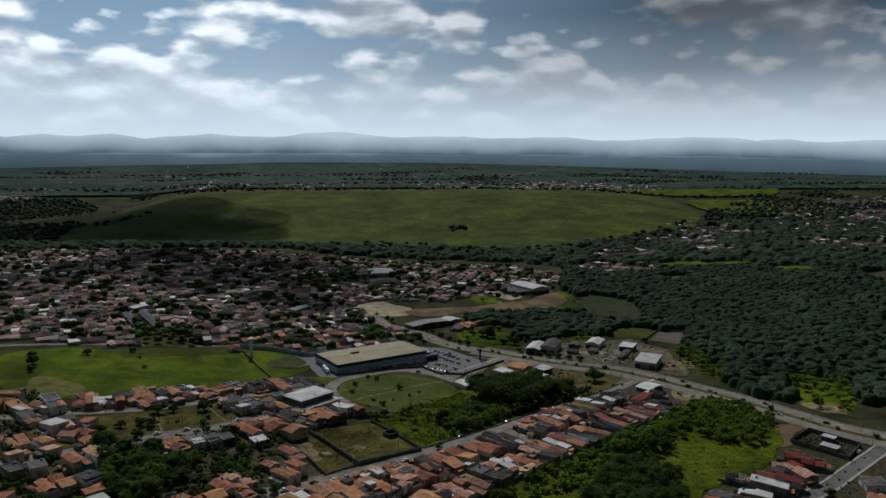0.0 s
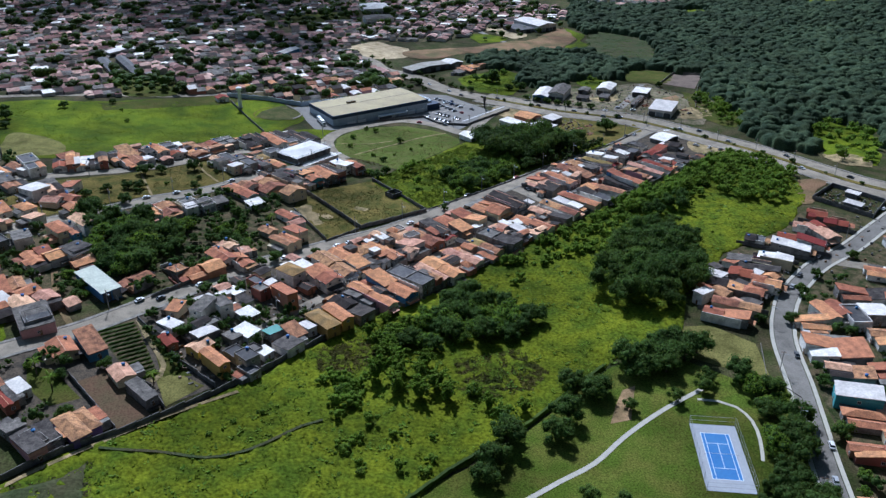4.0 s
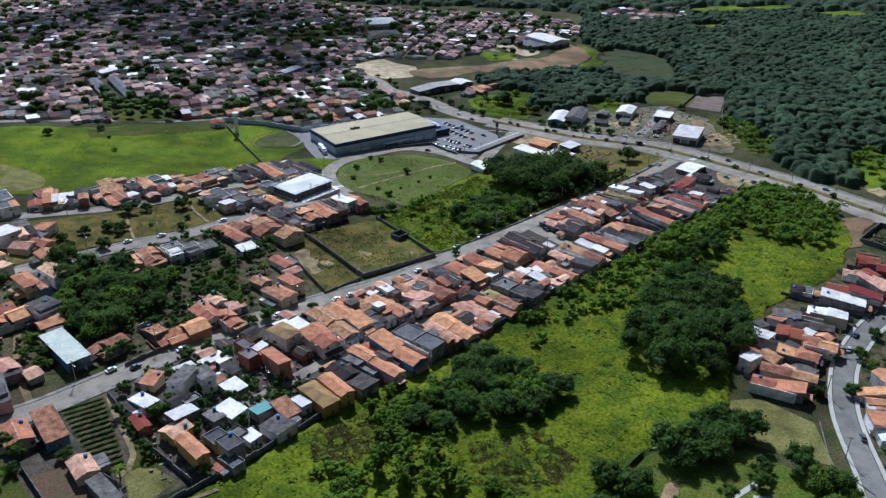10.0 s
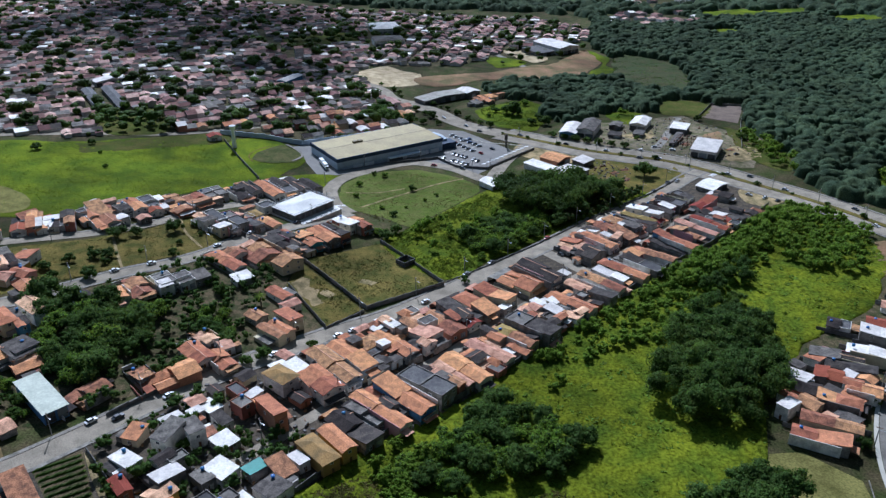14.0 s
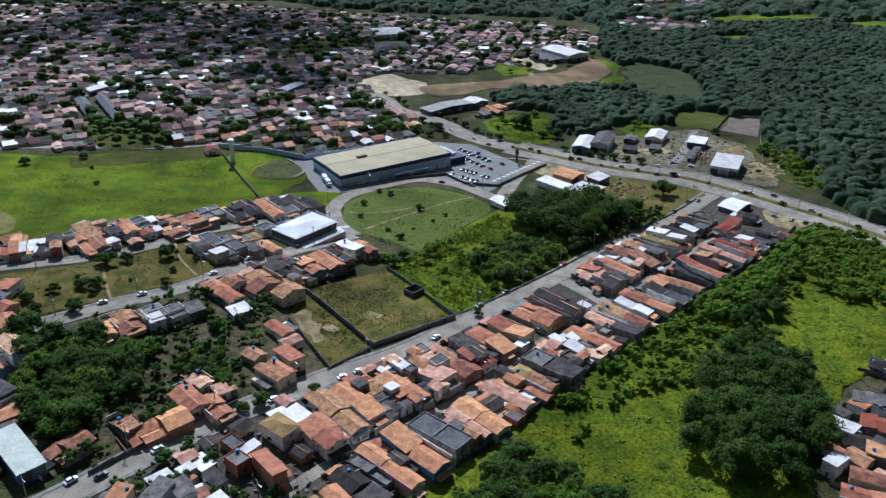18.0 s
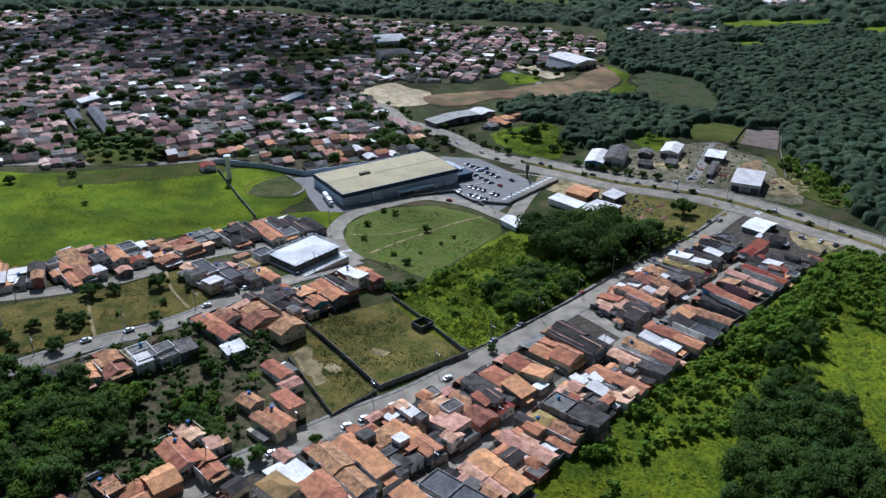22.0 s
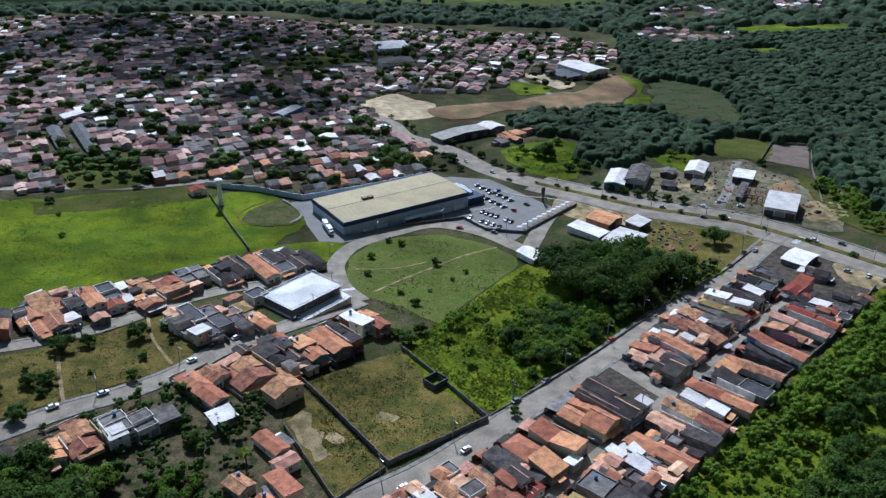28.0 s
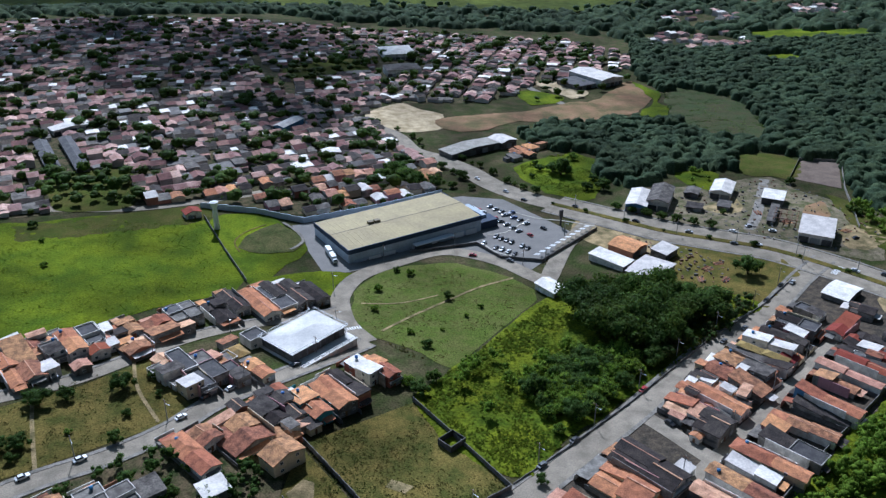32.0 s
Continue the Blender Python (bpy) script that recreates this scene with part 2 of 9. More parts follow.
M_DOOR = mat("brown_door_paint", (0.16, 0.08, 0.04), 0.6, 0.15, 2, 20, 0.15, rand=0.3)
M_GATE = mat("grey_steel_gate", (0.25, 0.26, 0.27), 0.5, 0.15, 2, 20, 0.15, metal=0.4, rand=0.4)
M_FRAME = mat("white_frame_paint", (0.6, 0.6, 0.58), 0.5, 0.05, 2, 10, 0.05)
M_TANK = mat("blue_tank_plastic", (0.03, 0.13, 0.32), 0.45, 0.1, 2, 10, 0.05, rand=0.2)
M_ASPH = mat("worn_asphalt", (0.300, 0.258, 0.196), 0.95, 0.20, 1.4, 20, 0.25, second=(0.200, 0.173, 0.132), spec=0.08, big=0.14)
M_ASPH2 = mat("dark_worn_asphalt", (0.205, 0.188, 0.162), 0.95, 0.2, 1.4, 20, 0.25, second=(0.15, 0.138, 0.118), spec=0.08, big=0.14)
M_ASPH_D = mat("car_park_asphalt", (0.185, 0.175, 0.16), 0.95, 0.14, 1, 14, 0.2, second=(0.225, 0.21, 0.19), spec=0.1)
M_KERB = mat("pavement_concrete", (0.265, 0.24, 0.205), 0.95, 0.28, 3, 18, 0.3, second=(0.15, 0.138, 0.115), spec=0.1)
M_DIRT = mat("bare_earth", (0.115, 0.070, 0.042), 0.95, 0.3, 1.5, 12, 0.5, second=(0.10, 0.075, 0.04), spec=0.05)
M_SAND = mat("pale_earth", (0.36, 0.27, 0.14), 0.95, 0.35, 1.6, 14, 0.4, second=(0.13, 0.11, 0.05), spec=0.05, big=0.3)
M_RED = mat("red_earth", (0.225, 0.135, 0.075), 0.95, 0.3, 0.5, 10, 0.5, second=(0.115, 0.098, 0.042), spec=0.05, big=0.35)
M_GROUND = mat("rough_ground", (0.036, 0.046, 0.013), 0.95, 0.5, 0.9, 11, 0.7, second=(0.072, 0.058, 0.030), big=0.4, spec=0.03)
M_YARD = mat("yard_earth", (0.105, 0.080, 0.044), 0.95, 0.5, 2.2, 16, 0.5, second=(0.024, 0.036, 0.010), spec=0.05)
M_PLOT = mat("swept_yard_cement", (0.098, 0.078, 0.056), 0.95, 0.4, 3.0, 16, 0.4, second=(0.045, 0.040, 0.032), spec=0.05)
M_LOT = mat("trodden_lot", (0.185, 0.150, 0.100), 0.95, 0.4, 1.6, 12, 0.4, second=(0.070, 0.076, 0.028), spec=0.05, big=0.3)
M_CLAYSOIL = mat("bare_grey_soil", (0.175, 0.135, 0.105), 0.95, 0.2, 1.0, 10, 0.4, second=(0.13, 0.10, 0.078), spec=0.05)
M_PALE = mat("pale_sand", (0.50, 0.40, 0.25), 0.95, 0.25, 1.2, 10, 0.3, second=(0.30, 0.235, 0.13), spec=0.05, big=0.2)
M_FIELD = mat("bright_meadow", (0.112, 0.140, 0.005), 0.95, 0.38, 0.5, 10, 0.8, second=(0.055, 0.086, 0.005), big=0.4, spec=0.03)
M_TALL = mat("tall_green_grass", (0.118, 0.136, 0.006), 0.95, 0.55, 0.8, 7, 1.0, second=(0.056, 0.084, 0.006), big=0.25, spec=0.03)
M_LAWN = mat("mown_lawn", (0.052, 0.066, 0.010), 0.95, 0.4, 0.9, 14, 0.5, second=(0.078, 0.072, 0.018), big=0.25, spec=0.03)
M_DRY = mat("dry_grass", (0.146, 0.112, 0.030), 0.95, 0.45, 1.2, 13, 0.6, second=(0.062, 0.066, 0.015), big=0.25, spec=0.03)
M_OLIVE = mat("olive_marsh", (0.050, 0.066, 0.026), 0.95, 0.35, 0.5, 8, 0.7, second=(0.066, 0.062, 0.030), spec=0.03)
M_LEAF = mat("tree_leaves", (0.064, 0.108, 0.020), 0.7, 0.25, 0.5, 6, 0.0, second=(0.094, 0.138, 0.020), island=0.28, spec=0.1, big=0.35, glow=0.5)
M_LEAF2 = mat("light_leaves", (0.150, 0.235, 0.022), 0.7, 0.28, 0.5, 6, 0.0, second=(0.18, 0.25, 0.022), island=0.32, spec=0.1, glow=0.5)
# forest greens shifted towards blue: the distance's haze is in the colour
M_FOREST = mat("hazed_forest_leaves", (0.064, 0.098, 0.054), 0.8, 0.25, 0.5, 4, 0.0, second=(0.095, 0.130, 0.064), island=0.35, spec=0.08, big=0.35, glow=0.45)
M_CANOPY = mat("hazed_forest_crowns", (0.043, 0.068, 0.036), 0.85, 0.4, 0.9, 9, 1.0, second=(0.070, 0.096, 0.044), spec=0.05, big=0.3, glow=0.25)
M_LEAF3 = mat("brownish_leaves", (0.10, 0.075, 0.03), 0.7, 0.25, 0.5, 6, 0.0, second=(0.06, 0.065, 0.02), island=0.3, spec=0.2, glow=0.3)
# insides darker than their leaves: shade between the leaves put into the colour
M_SCRUB = mat("scrub_inside_shade", (0.105, 0.160, 0.016), 0.9, 0.4, 1.5, 12, 0.8, second=(0.060, 0.096, 0.012), spec=0.03)
M_CORE = mat("inner_foliage_shade", (0.048, 0.082, 0.018), 0.9, 0.35, 2, 14, 0.0, second=(0.028, 0.050, 0.012), spec=0.03)
M_BARK = mat("bark", (0.10, 0.075, 0.055), 0.95, 0.25, 4, 30, 0.5)
M_WHITE = mat("white_paint", (0.78, 0.78, 0.76), 0.6, 0.06, 2, 10, 0.05)
M_STEEL = mat("galvanised_steel", (0.35, 0.36, 0.37), 0.5, 0.1, 2, 10, 0.1, metal=0.6)
M_POLE = mat("concrete_pole", (0.30, 0.29, 0.27), 0.9, 0.15, 3, 15, 0.2)
M_TYRE = mat("black_rubber", (0.02, 0.02, 0.02), 0.9, 0.1, 2, 10, 0.1)
# bluish tint stands in for distant haze, put into the base colour
M_FARLAND = mat("far_haze_fields", (0.032, 0.052, 0.042), 0.95, 0.3, 0.03, 0.3, 0.0, second=(0.06, 0.085, 0.05), big=0.4, spec=0.03)
M_PATH = mat("pale_path_concrete", (0.46, 0.43, 0.36), 0.95, 0.12, 3, 18, 0.2, spec=0.08)
M_PARK = mat("park_grass", (0.062, 0.090, 0.010), 0.95, 0.5, 0.9, 14, 0.6, second=(0.098, 0.102, 0.018), big=0.4, spec=0.03)
M_PALEGRASS = mat("pale_dry_grass", (0.185, 0.168, 0.052), 0.95, 0.35, 1.0, 12, 0.5, second=(0.095, 0.09, 0.025), big=0.15, spec=0.03)
M_BANK = mat("cut_bank", (0.092, 0.086, 0.032), 0.95, 0.4, 1.2, 10, 0.6, second=(0.050, 0.062, 0.018), spec=0.03)
M_GREEN = mat("worn_green", (0.082, 0.110, 0.018), 0.95, 0.42, 1.4, 12, 0.6, second=(0.108, 0.114, 0.030), big=0.25, spec=0.03)
M_CLAY = mat("trodden_clay", (0.36, 0.235, 0.125), 0.95, 0.25, 1.2, 12, 0.4, second=(0.16, 0.115, 0.055), spec=0.05)
M_HILL = mat("pasture", (0.092, 0.112, 0.018), 0.95, 0.28, 0.06, 0.9, 0.3, second=(0.052, 0.068, 0.014), big=0.25, spec=0.03)


# ---- the lie of the land ----
def sm(a, b, v):
    u = min(1.0, max(0.0, (v - a) / (b - a)))
    return u * u * (3 - 2 * u)


def land(x, y):
    """Height of the ground: a slope that rises to the west, lower towards the market, a valley and a long hill beyond."""
    u = (30 - 60 * sm(450, 600, y) - x) / 30
    z = 24 * math.tanh(0.115 * 30 * (math.log1p(math.exp(u)) if u < 30 else u) / 24)
    z *= 1 - 0.5 * sm(560, 850, y)
    z -= 6 * sm(390, 540, y) + 10 * sm(560, 900, y) * sm(-150, 100, x) + 8 * sm(950, 1350, y)
    z *= 1 - sm(1300, 1500, y)
    z -= 24 * sm(1300, 1500, y)
    z += 46 * sm(1420, 2250, y + 0.12 * x) * sm(-620, -380, x) * (1 - 0.5 * sm(600, 1000, x))
    z += 40 * sm(1900, 2700, y) * (1 - sm(-620, -380, x) * (1 - 0.5 * sm(600, 1000, x)))
    z += 14 * sm(420, 800, x) * sm(600, 900, y) * (1 - sm(1300, 1600, y))
    z += 30 * sm(3300, 4300, y)
    return z


# ---- mesh helpers ----
def mesh_of(name, verts, faces, *materials, index=None):
    me = bpy.data.meshes.new(name)
    me.from_pydata([tuple(v) for v in verts], [], faces)
    for m in materials:
        me.materials.append(m)
    if index:
        me.polygons.foreach_set("material_index", index)
    me.update()
    return me


def from_bm(name, bm, *materials):
    me = bpy.data.meshes.new(name)
    bm.to_mesh(me)
    bm.free()
    for m in materials:
        me.materials.append(m)
    return me


def child(name, me, parent, x=0.0, y=0.0, z=0.0, rz=0.0, sx=1.0, sy=1.0, sz=1.0, label=""):
    ob = new(name, me)
    ob.parent = parent
    ob.location, ob.rotation_euler, ob.scale = (x, y, z), (0, 0, rz), (sx, sy, sz)
    return tagged(ob, label) if label else ob


def root(name, x, y, z, rz, label, category, group="", kind=""):
    ob = new(name)
    ob.location, ob.rotation_euler = (x, y, z), (0, 0, rz)
    ob.empty_display_size = 0.5
    return tagged(ob, label, category, group, kind)


UNIT = {}


def unit(shape, m):
    """One shared mesh for each shape and material; its base is at z = 0 and it is 1 x 1 x 1."""
    key = shape + "/" + m.name
    if key in UNIT:
        return UNIT[key]
    if shape == "box":
        bm = bmesh.new()
        bmesh.ops.create_cube(bm, size=1.0, matrix=Matrix.Translation((0, 0, 0.5)))
        bmesh.ops.bevel(bm, geom=bm.edges[:], offset=0.012, segments=1, affect="EDGES")
        me = from_bm(shape, bm, m)
    elif shape == "gable":       # two slabs, ridge along y
        t = 0.14
        v = [(s * a, y, b) for y in (-0.5, 0.5) for s, a, b in ((-1, 0.5, 0), (1, 0, 1), (1, 0.5, 0), (1, 0.5, -t), (1, 0, 1 - t), (-1, 0.5, -t))]
        me = mesh_of(shape, v, [(0, 1, 7, 6), (1, 2, 8, 7), (2, 3, 9, 8), (3, 4, 10, 9), (4, 5, 11, 10), (5, 0, 6, 11), (0, 5, 4, 1), (1, 4, 3, 2), (6, 7, 10, 11), (7, 8, 9, 10)], m)
    elif shape == "tympanum":    # the wall's triangle under a gable
        v = [(s, y, z) for y in (-0.5, 0.5) for s, z in ((-0.5, 0), (0.5, 0), (0, 1))]
        me = mesh_of(shape, v, [(0, 1, 2), (5, 4, 3), (0, 3, 4, 1), (1, 4, 5, 2), (2, 5, 3, 0)], m)
    elif shape == "hip":
        t = 0.12
        v = [(-0.5, -0.5, 0), (0.5, -0.5, 0), (0.5, 0.5, 0), (-0.5, 0.5, 0), (0, -0.18, 1), (0, 0.18, 1), (-0.5, -0.5, -t), (0.5, -0.5, -t), (0.5, 0.5, -t), (-0.5, 0.5, -t)]
        me = mesh_of(shape, v, [(0, 1, 4), (1, 2, 5, 4), (2, 3, 5), (3, 0, 4, 5), (0, 6, 7, 1), (1, 7, 8, 2), (2, 8, 9, 3), (3, 9, 6, 0), (9, 8, 7, 6)], m)
    elif shape == "shed":        # one slope, high at +y
        t = 0.16
        v = [(x, y, z + (1 if y > 0 else 0)) for z in (0, -t) for y in (-0.5, 0.5) for x in (-0.5, 0.5)]
        me = mesh_of(shape, v, [(0, 1, 3, 2), (6, 7, 5, 4), (0, 4, 5, 1), (1, 5, 7, 3), (3, 7, 6, 2), (2, 6, 4, 0)], m)
    elif shape == "wedge":       # the wall's wedge under one slope
        v = [(x, y, z) for x in (-0.5, 0.5) for y, z in ((-0.5, 0), (0.5, 0), (0.5, 1))]
        me = mesh_of(shape, v, [(2, 1, 0), (3, 4, 5), (0, 1, 4, 3), (1, 2, 5, 4), (2, 0, 3, 5)], m)
    elif shape == "tank":
        bm = bmesh.new()
        bmesh.ops.create_cone(bm, cap_ends=True, segments=14, radius1=0.42, radius2=0.5, depth=0.8, matrix=Matrix.Translation((0, 0, 0.4)))
        bmesh.ops.create_cone(bm, cap_ends=True, segments=14, radius1=0.52, radius2=0.2, depth=0.2, matrix=Matrix.Translation((0, 0, 0.9)))
        me = from_bm(shape, bm, m)
    elif shape == "pole":
        bm = bmesh.new()
        bmesh.ops.create_cone(bm, cap_ends=True, segments=8, radius1=0.5, radius2=0.36, depth=1.0, matrix=Matrix.Translation((0, 0, 0.5)))
        me = from_bm(shape, bm, m)
    elif shape == "frame":       # a window's frame with a hollow middle, 1 x 1 in x and z
        bm = bmesh.new()
        for cx, cz, a, b in ((-0.46, 0.5, 0.08, 1), (0.46, 0.5, 0.08, 1), (0, 0.04, 0.84, 0.08), (0, 0.96, 0.84, 0.08), (0, 0.5, 0.05, 0.84)):
            bmesh.ops.create_cube(bm, size=1.0, matrix=Matrix.Translation((cx, 0, cz)) @ Matrix.Diagonal((a, 1, b, 1)))
        me = from_bm(shape, bm, m)
    elif shape == "ring":        # a parapet round a flat roof
        bm = bmesh.new()
        for cx, cy, a, b in ((0, -0.485, 1, 0.03), (0, 0.485, 1, 0.03), (-0.485, 0, 0.03, 0.94), (0.485, 0, 0.03, 0.94)):
            bmesh.ops.create_cube(bm, size=1.0, matrix=Matrix.Translation((cx, cy, 0.5)) @ Matrix.Diagonal((a, b, 1, 1)))
        me = from_bm(shape, bm, m)
    elif shape == "vault":       # a low arched roof, ridge along y
        bm = bmesh.new()
        n = 10
        rows = []
        for y in (-0.5, 0.5):
            for off in (0.0, -0.08):
                rows.append([bm.verts.new((-0.5 + i / n, y, math.sin(math.pi * i / n) + off)) for i in range(n + 1)])
        for i in range(n):
            bm.faces.new((rows[0][i], rows[0][i + 1], rows[2][i + 1], rows[2][i]))
            bm.faces.new((rows[3][i], rows[3][i + 1], rows[1][i + 1], rows[1][i]))
            bm.faces.new((rows[1][i], rows[1][i + 1], rows[0][i + 1], rows[0][i]))
            bm.faces.new((rows[2][i], rows[2][i + 1], rows[3][i + 1], rows[3][i]))
        me = from_bm(shape, bm, m)
    UNIT[key] = me
    return me


def spline(pts, step=4.0, closed=False):
    """Points along a smooth line through pts."""
    p = [Vector((*q, 0)) for q in pts]
    n = len(p)
    out = []
    for i in range(n if closed else n - 1):
        a, b, c, d = (p[(i + k) % n] if closed else p[min(n - 1, max(0, i + k))] for k in (-1, 0, 1, 2))
        m = max(1, int((c - b).length / step))
        for k in range(m):
            t = k / m
            out.append(0.5 * (2 * b + (c - a) * t + (2 * a - 5 * b + 4 * c - d) * t * t + (3 * b - a - 3 * c + d) * t ** 3))
    if not closed:
        out.append(p[-1])
    return [(v.x, v.y) for v in out]


def ribbon(name, pts, width, m, dz=0.1, depth=0.0, shift=0.0, label="", category="", smooth=True, step=4.0, parent=None):
    """A strip that lies on the land along pts; depth: how far its edges go down."""
    line = spline(pts, step) if smooth else pts
    v, f = [], []
    for i, (x, y) in enumerate(line):
        a, b = Vector(line[max(0, i - 1)]), Vector(line[min(len(line) - 1, i + 1)])
        d = (b - a).normalized()
        nx, ny = -d.y, d.x
        for s in (-1, -0.33, 0.33, 1):
            px, py = x + nx * (shift + s * width / 2), y + ny * (shift + s * width / 2)
            v.append((px, py, land(px, py) + dz))
        for s in (-1, 1):
            px, py = x + nx * (shift + s * width / 2), y + ny * (shift + s * width / 2)
            v.append((px, py, land(px, py) + dz - max(depth, 0.05)))
        if i:
            q, r = 6 * (i - 1), 6 * i
            f += [(q + k + 1, q + k, r + k, r + k + 1) for k in range(3)]
            f += [(q, q + 4, r + 4, r), (q + 5, q + 3, r + 3, r + 5)]
    ob = new(name, mesh_of(name, v, f, m))
    if parent:
        ob.parent = parent
        return tagged(ob, label) if label else ob
    return tagged(ob, label, category or "road", kind="structure")


def patch(name, poly, m, dz=0.08, cell=6.0, rough=0.0, label="", category="ground", smooth=True, bump_scale=0.15):
    """A piece of ground with the outline poly, laid on the land."""
    if smooth:
        poly = [(x + noise.noise((x * 0.11, y * 0.11, 1)) * 1.2 + noise.noise((x * 0.06, y * 0.06, 4)) * 3.5, y + noise.noise((x * 0.11, y * 0.11, 7)) * 1.2 + noise.noise((x * 0.06, y * 0.06, 5)) * 3.5) for x, y in spline(poly, 7.0, True)]
    bm = bmesh.new()
    bm.faces.new([bm.verts.new((x, y, 0)) for x, y in poly])
    bmesh.ops.triangulate(bm, faces=bm.faces[:])
    for k in (0, 1):
        lo, hi = min(p[k] for p in poly), max(p[k] for p in poly)
        c = math.ceil(lo / cell) * cell
        while c < hi:
            co, no = [0, 0, 0], [0, 0, 0]
            co[k], no[k] = c, 1
            bmesh.ops.bisect_plane(bm, geom=bm.verts[:] + bm.edges[:] + bm.faces[:], plane_co=co, plane_no=no)
            c += cell
    edge = {v for e in bm.edges if e.is_boundary for v in e.verts}
    for v in bm.verts:
        v.co.z = land(v.co.x, v.co.y) + dz
        if rough and v not in edge:
            q = v.co * bump_scale
            v.co.z += rough * (0.8 + noise.noise((q.x, q.y, 3)) + 0.7 * noise.noise((q.x * 2.7, q.y * 2.7, 9)))
    for fc in bm.faces:
        fc.smooth = True
        if fc.normal.z < 0:
            fc.normal_flip()
    return tagged(new(name, from_bm(name, bm, m)), label, category, kind="structure")


def inside(x, y, poly):
    r = False
    for i in range(len(poly)):
        (x1, y1), (x2, y2) = poly[i - 1], poly[i]
        if (y1 > y) != (y2 > y) and x < (x2 - x1) * (y - y1) / (y2 - y1) + x1:
            r = not r
    return r


def scatter(poly, gap, seed, jit=0.4):
    """Uneven places inside poly, at least about gap apart."""
    rnd = random.Random(seed)
    xs, ys = [p[0] for p in poly], [p[1] for p in poly]
    out = []
    y = min(ys)
    while y < max(ys):
        x = min(xs) + rnd.random() * gap
        while x < max(xs):
            q = (x + rnd.uniform(-jit, jit) * gap, y + rnd.uniform(-jit, jit) * gap)
            if inside(*q, poly):
                out.append(q)
            x += gap
        y += gap
    return out

# ---- ground: one sheet to the horizon ----
def steps(parts):
    out = []
    for a, b, s in parts:
        while a < b - 1e-6:
            out.append(a)
            a += s
    return out + [parts[-1][1]]


gx = steps([(-4200, -1200, 250), (-1200, -400, 50), (-400, -240, 16), (-240, 340, 6), (340, 500, 16), (500, 1400, 50), (1400, 4200, 250)])
gy = steps([(-400, 100, 50), (100, 700, 6), (700, 1000, 15), (1000, 2800, 40), (2800, 4800, 200)])
gv = [(x, y, land(x, y) - 0.02) for y in gy for x in gx]
nx = len(gx)
gf = [(j * nx + i, j * nx + i + 1, (j + 1) * nx + i + 1, (j + 1) * nx + i) for j in range(len(gy) - 1) for i in range(nx - 1)]
ground = tagged(new("ground", mesh_of("ground", gv, gf, M_GROUND)), "rough grass and earth ground of the whole district", "ground", kind="structure")
for p in ground.data.polygons:
    p.use_smooth = True

# pieces of ground
FIELD = [(-118, 176), (-92, 203), (-78, 211), (-44, 238), (2, 283), (30, 303), (54, 324), (74, 342), (94, 358), (114, 374), (145, 399), (172, 419), (197, 439), (238, 478), (250, 478), (258, 462), (266, 440), (262, 408), (236, 368), (208, 346), (180, 332), (156, 308), (140, 284), (132, 266), (104, 254), (92, 244), (72, 227), (56, 213), (26, 192), (2, 170), (-30, 140), (-115, 140)]
patch("tall_grass_field", FIELD, M_TALL, 0.12, 1.9, 0.62, "tall bright green grass field in the hollow", bump_scale=0.36)
patch("dry_field_corner", [(-112, 178), (-101, 190), (-90, 193), (-84, 199), (-81, 185), (-81, 172), (-84, 158), (-112, 150)], M_OLIVE, 0.45, 2, 0.55, "dry greyish brush corner of the field", bump_scale=0.3)
patch("park_lawn", [(4, 170), (28, 192), (58, 213), (74, 227), (94, 244), (118, 250), (138, 232), (150, 228), (157, 212), (143, 182), (128, 142), (90, 110), (0, 120)], M_PARK, 0.1, 5, 0.0, "mown green park lawn")
patch("dry_grass_plot", [(134.6, 270), (146, 269.6), (158, 254), (152.8, 232), (138, 240), (129, 247), (128, 260)], M_PALEGRASS, 0.14, 5, 0, "dry yellowish grass plot beside the street", smooth=False)
patch("worn_earth", [(84, 212), (89, 222), (95, 231), (101, 232), (99, 224), (92, 214)], M_CLAY, 0.16, 4, 0, "bare reddish earth patch under the trees")
patch("walled_plot_ground", [(-24, 421), (4, 375), (40, 397), (13, 444)], M_DRY, 0.12, 4, 0.08, "dry weedy ground of a walled vacant plot", smooth=False)
patch("side_plot_ground", [(-26, 419), (2, 374), (-13, 359), (-31, 394)], M_DRY, 0.12, 4, 0.08, "dry weedy vacant plot with pale earth", smooth=False)
patch("pale_earth_patch", [(-26, 404), (-21, 401), (-20, 394), (-16, 391), (-17, 384), (-14, 379), (-18, 375), (-20, 382), (-24, 386), (-25, 392), (-28, 396)], M_SAND, 0.2, 2, 0.05, "pale bare earth in the vacant plot")
patch("pale_earth_patch", [(-14, 392), (-11, 387), (-13, 383), (-16, 387)], M_SAND, 0.2, 2, 0.05, "small pale bare earth in the vacant plot")
patch("pale_earth_patch", [(4, 404), (9, 399), (6, 394), (0, 398)], M_SAND, 0.22, 2, 0.05, "small worn earth in the walled plot")
patch("bank_meadow", [(14, 446), (41, 401), (66, 420), (92, 441), (120, 466), (150, 488), (180, 512), (150, 530), (128, 536), (90, 530), (76, 522), (46, 485)], M_TALL, 0.12, 3, 0.3, "bright green scrub meadow above the street")
patch("round_green", [(-1, 497), (-8, 520), (-6, 539), (7, 560), (27, 567), (45, 565), (62, 556), (79, 535), (76, 525), (46, 487), (28, 468), (20, 480)], M_GREEN, 0.14, 4, 0.06, "oval green with worn paths inside the ring road")
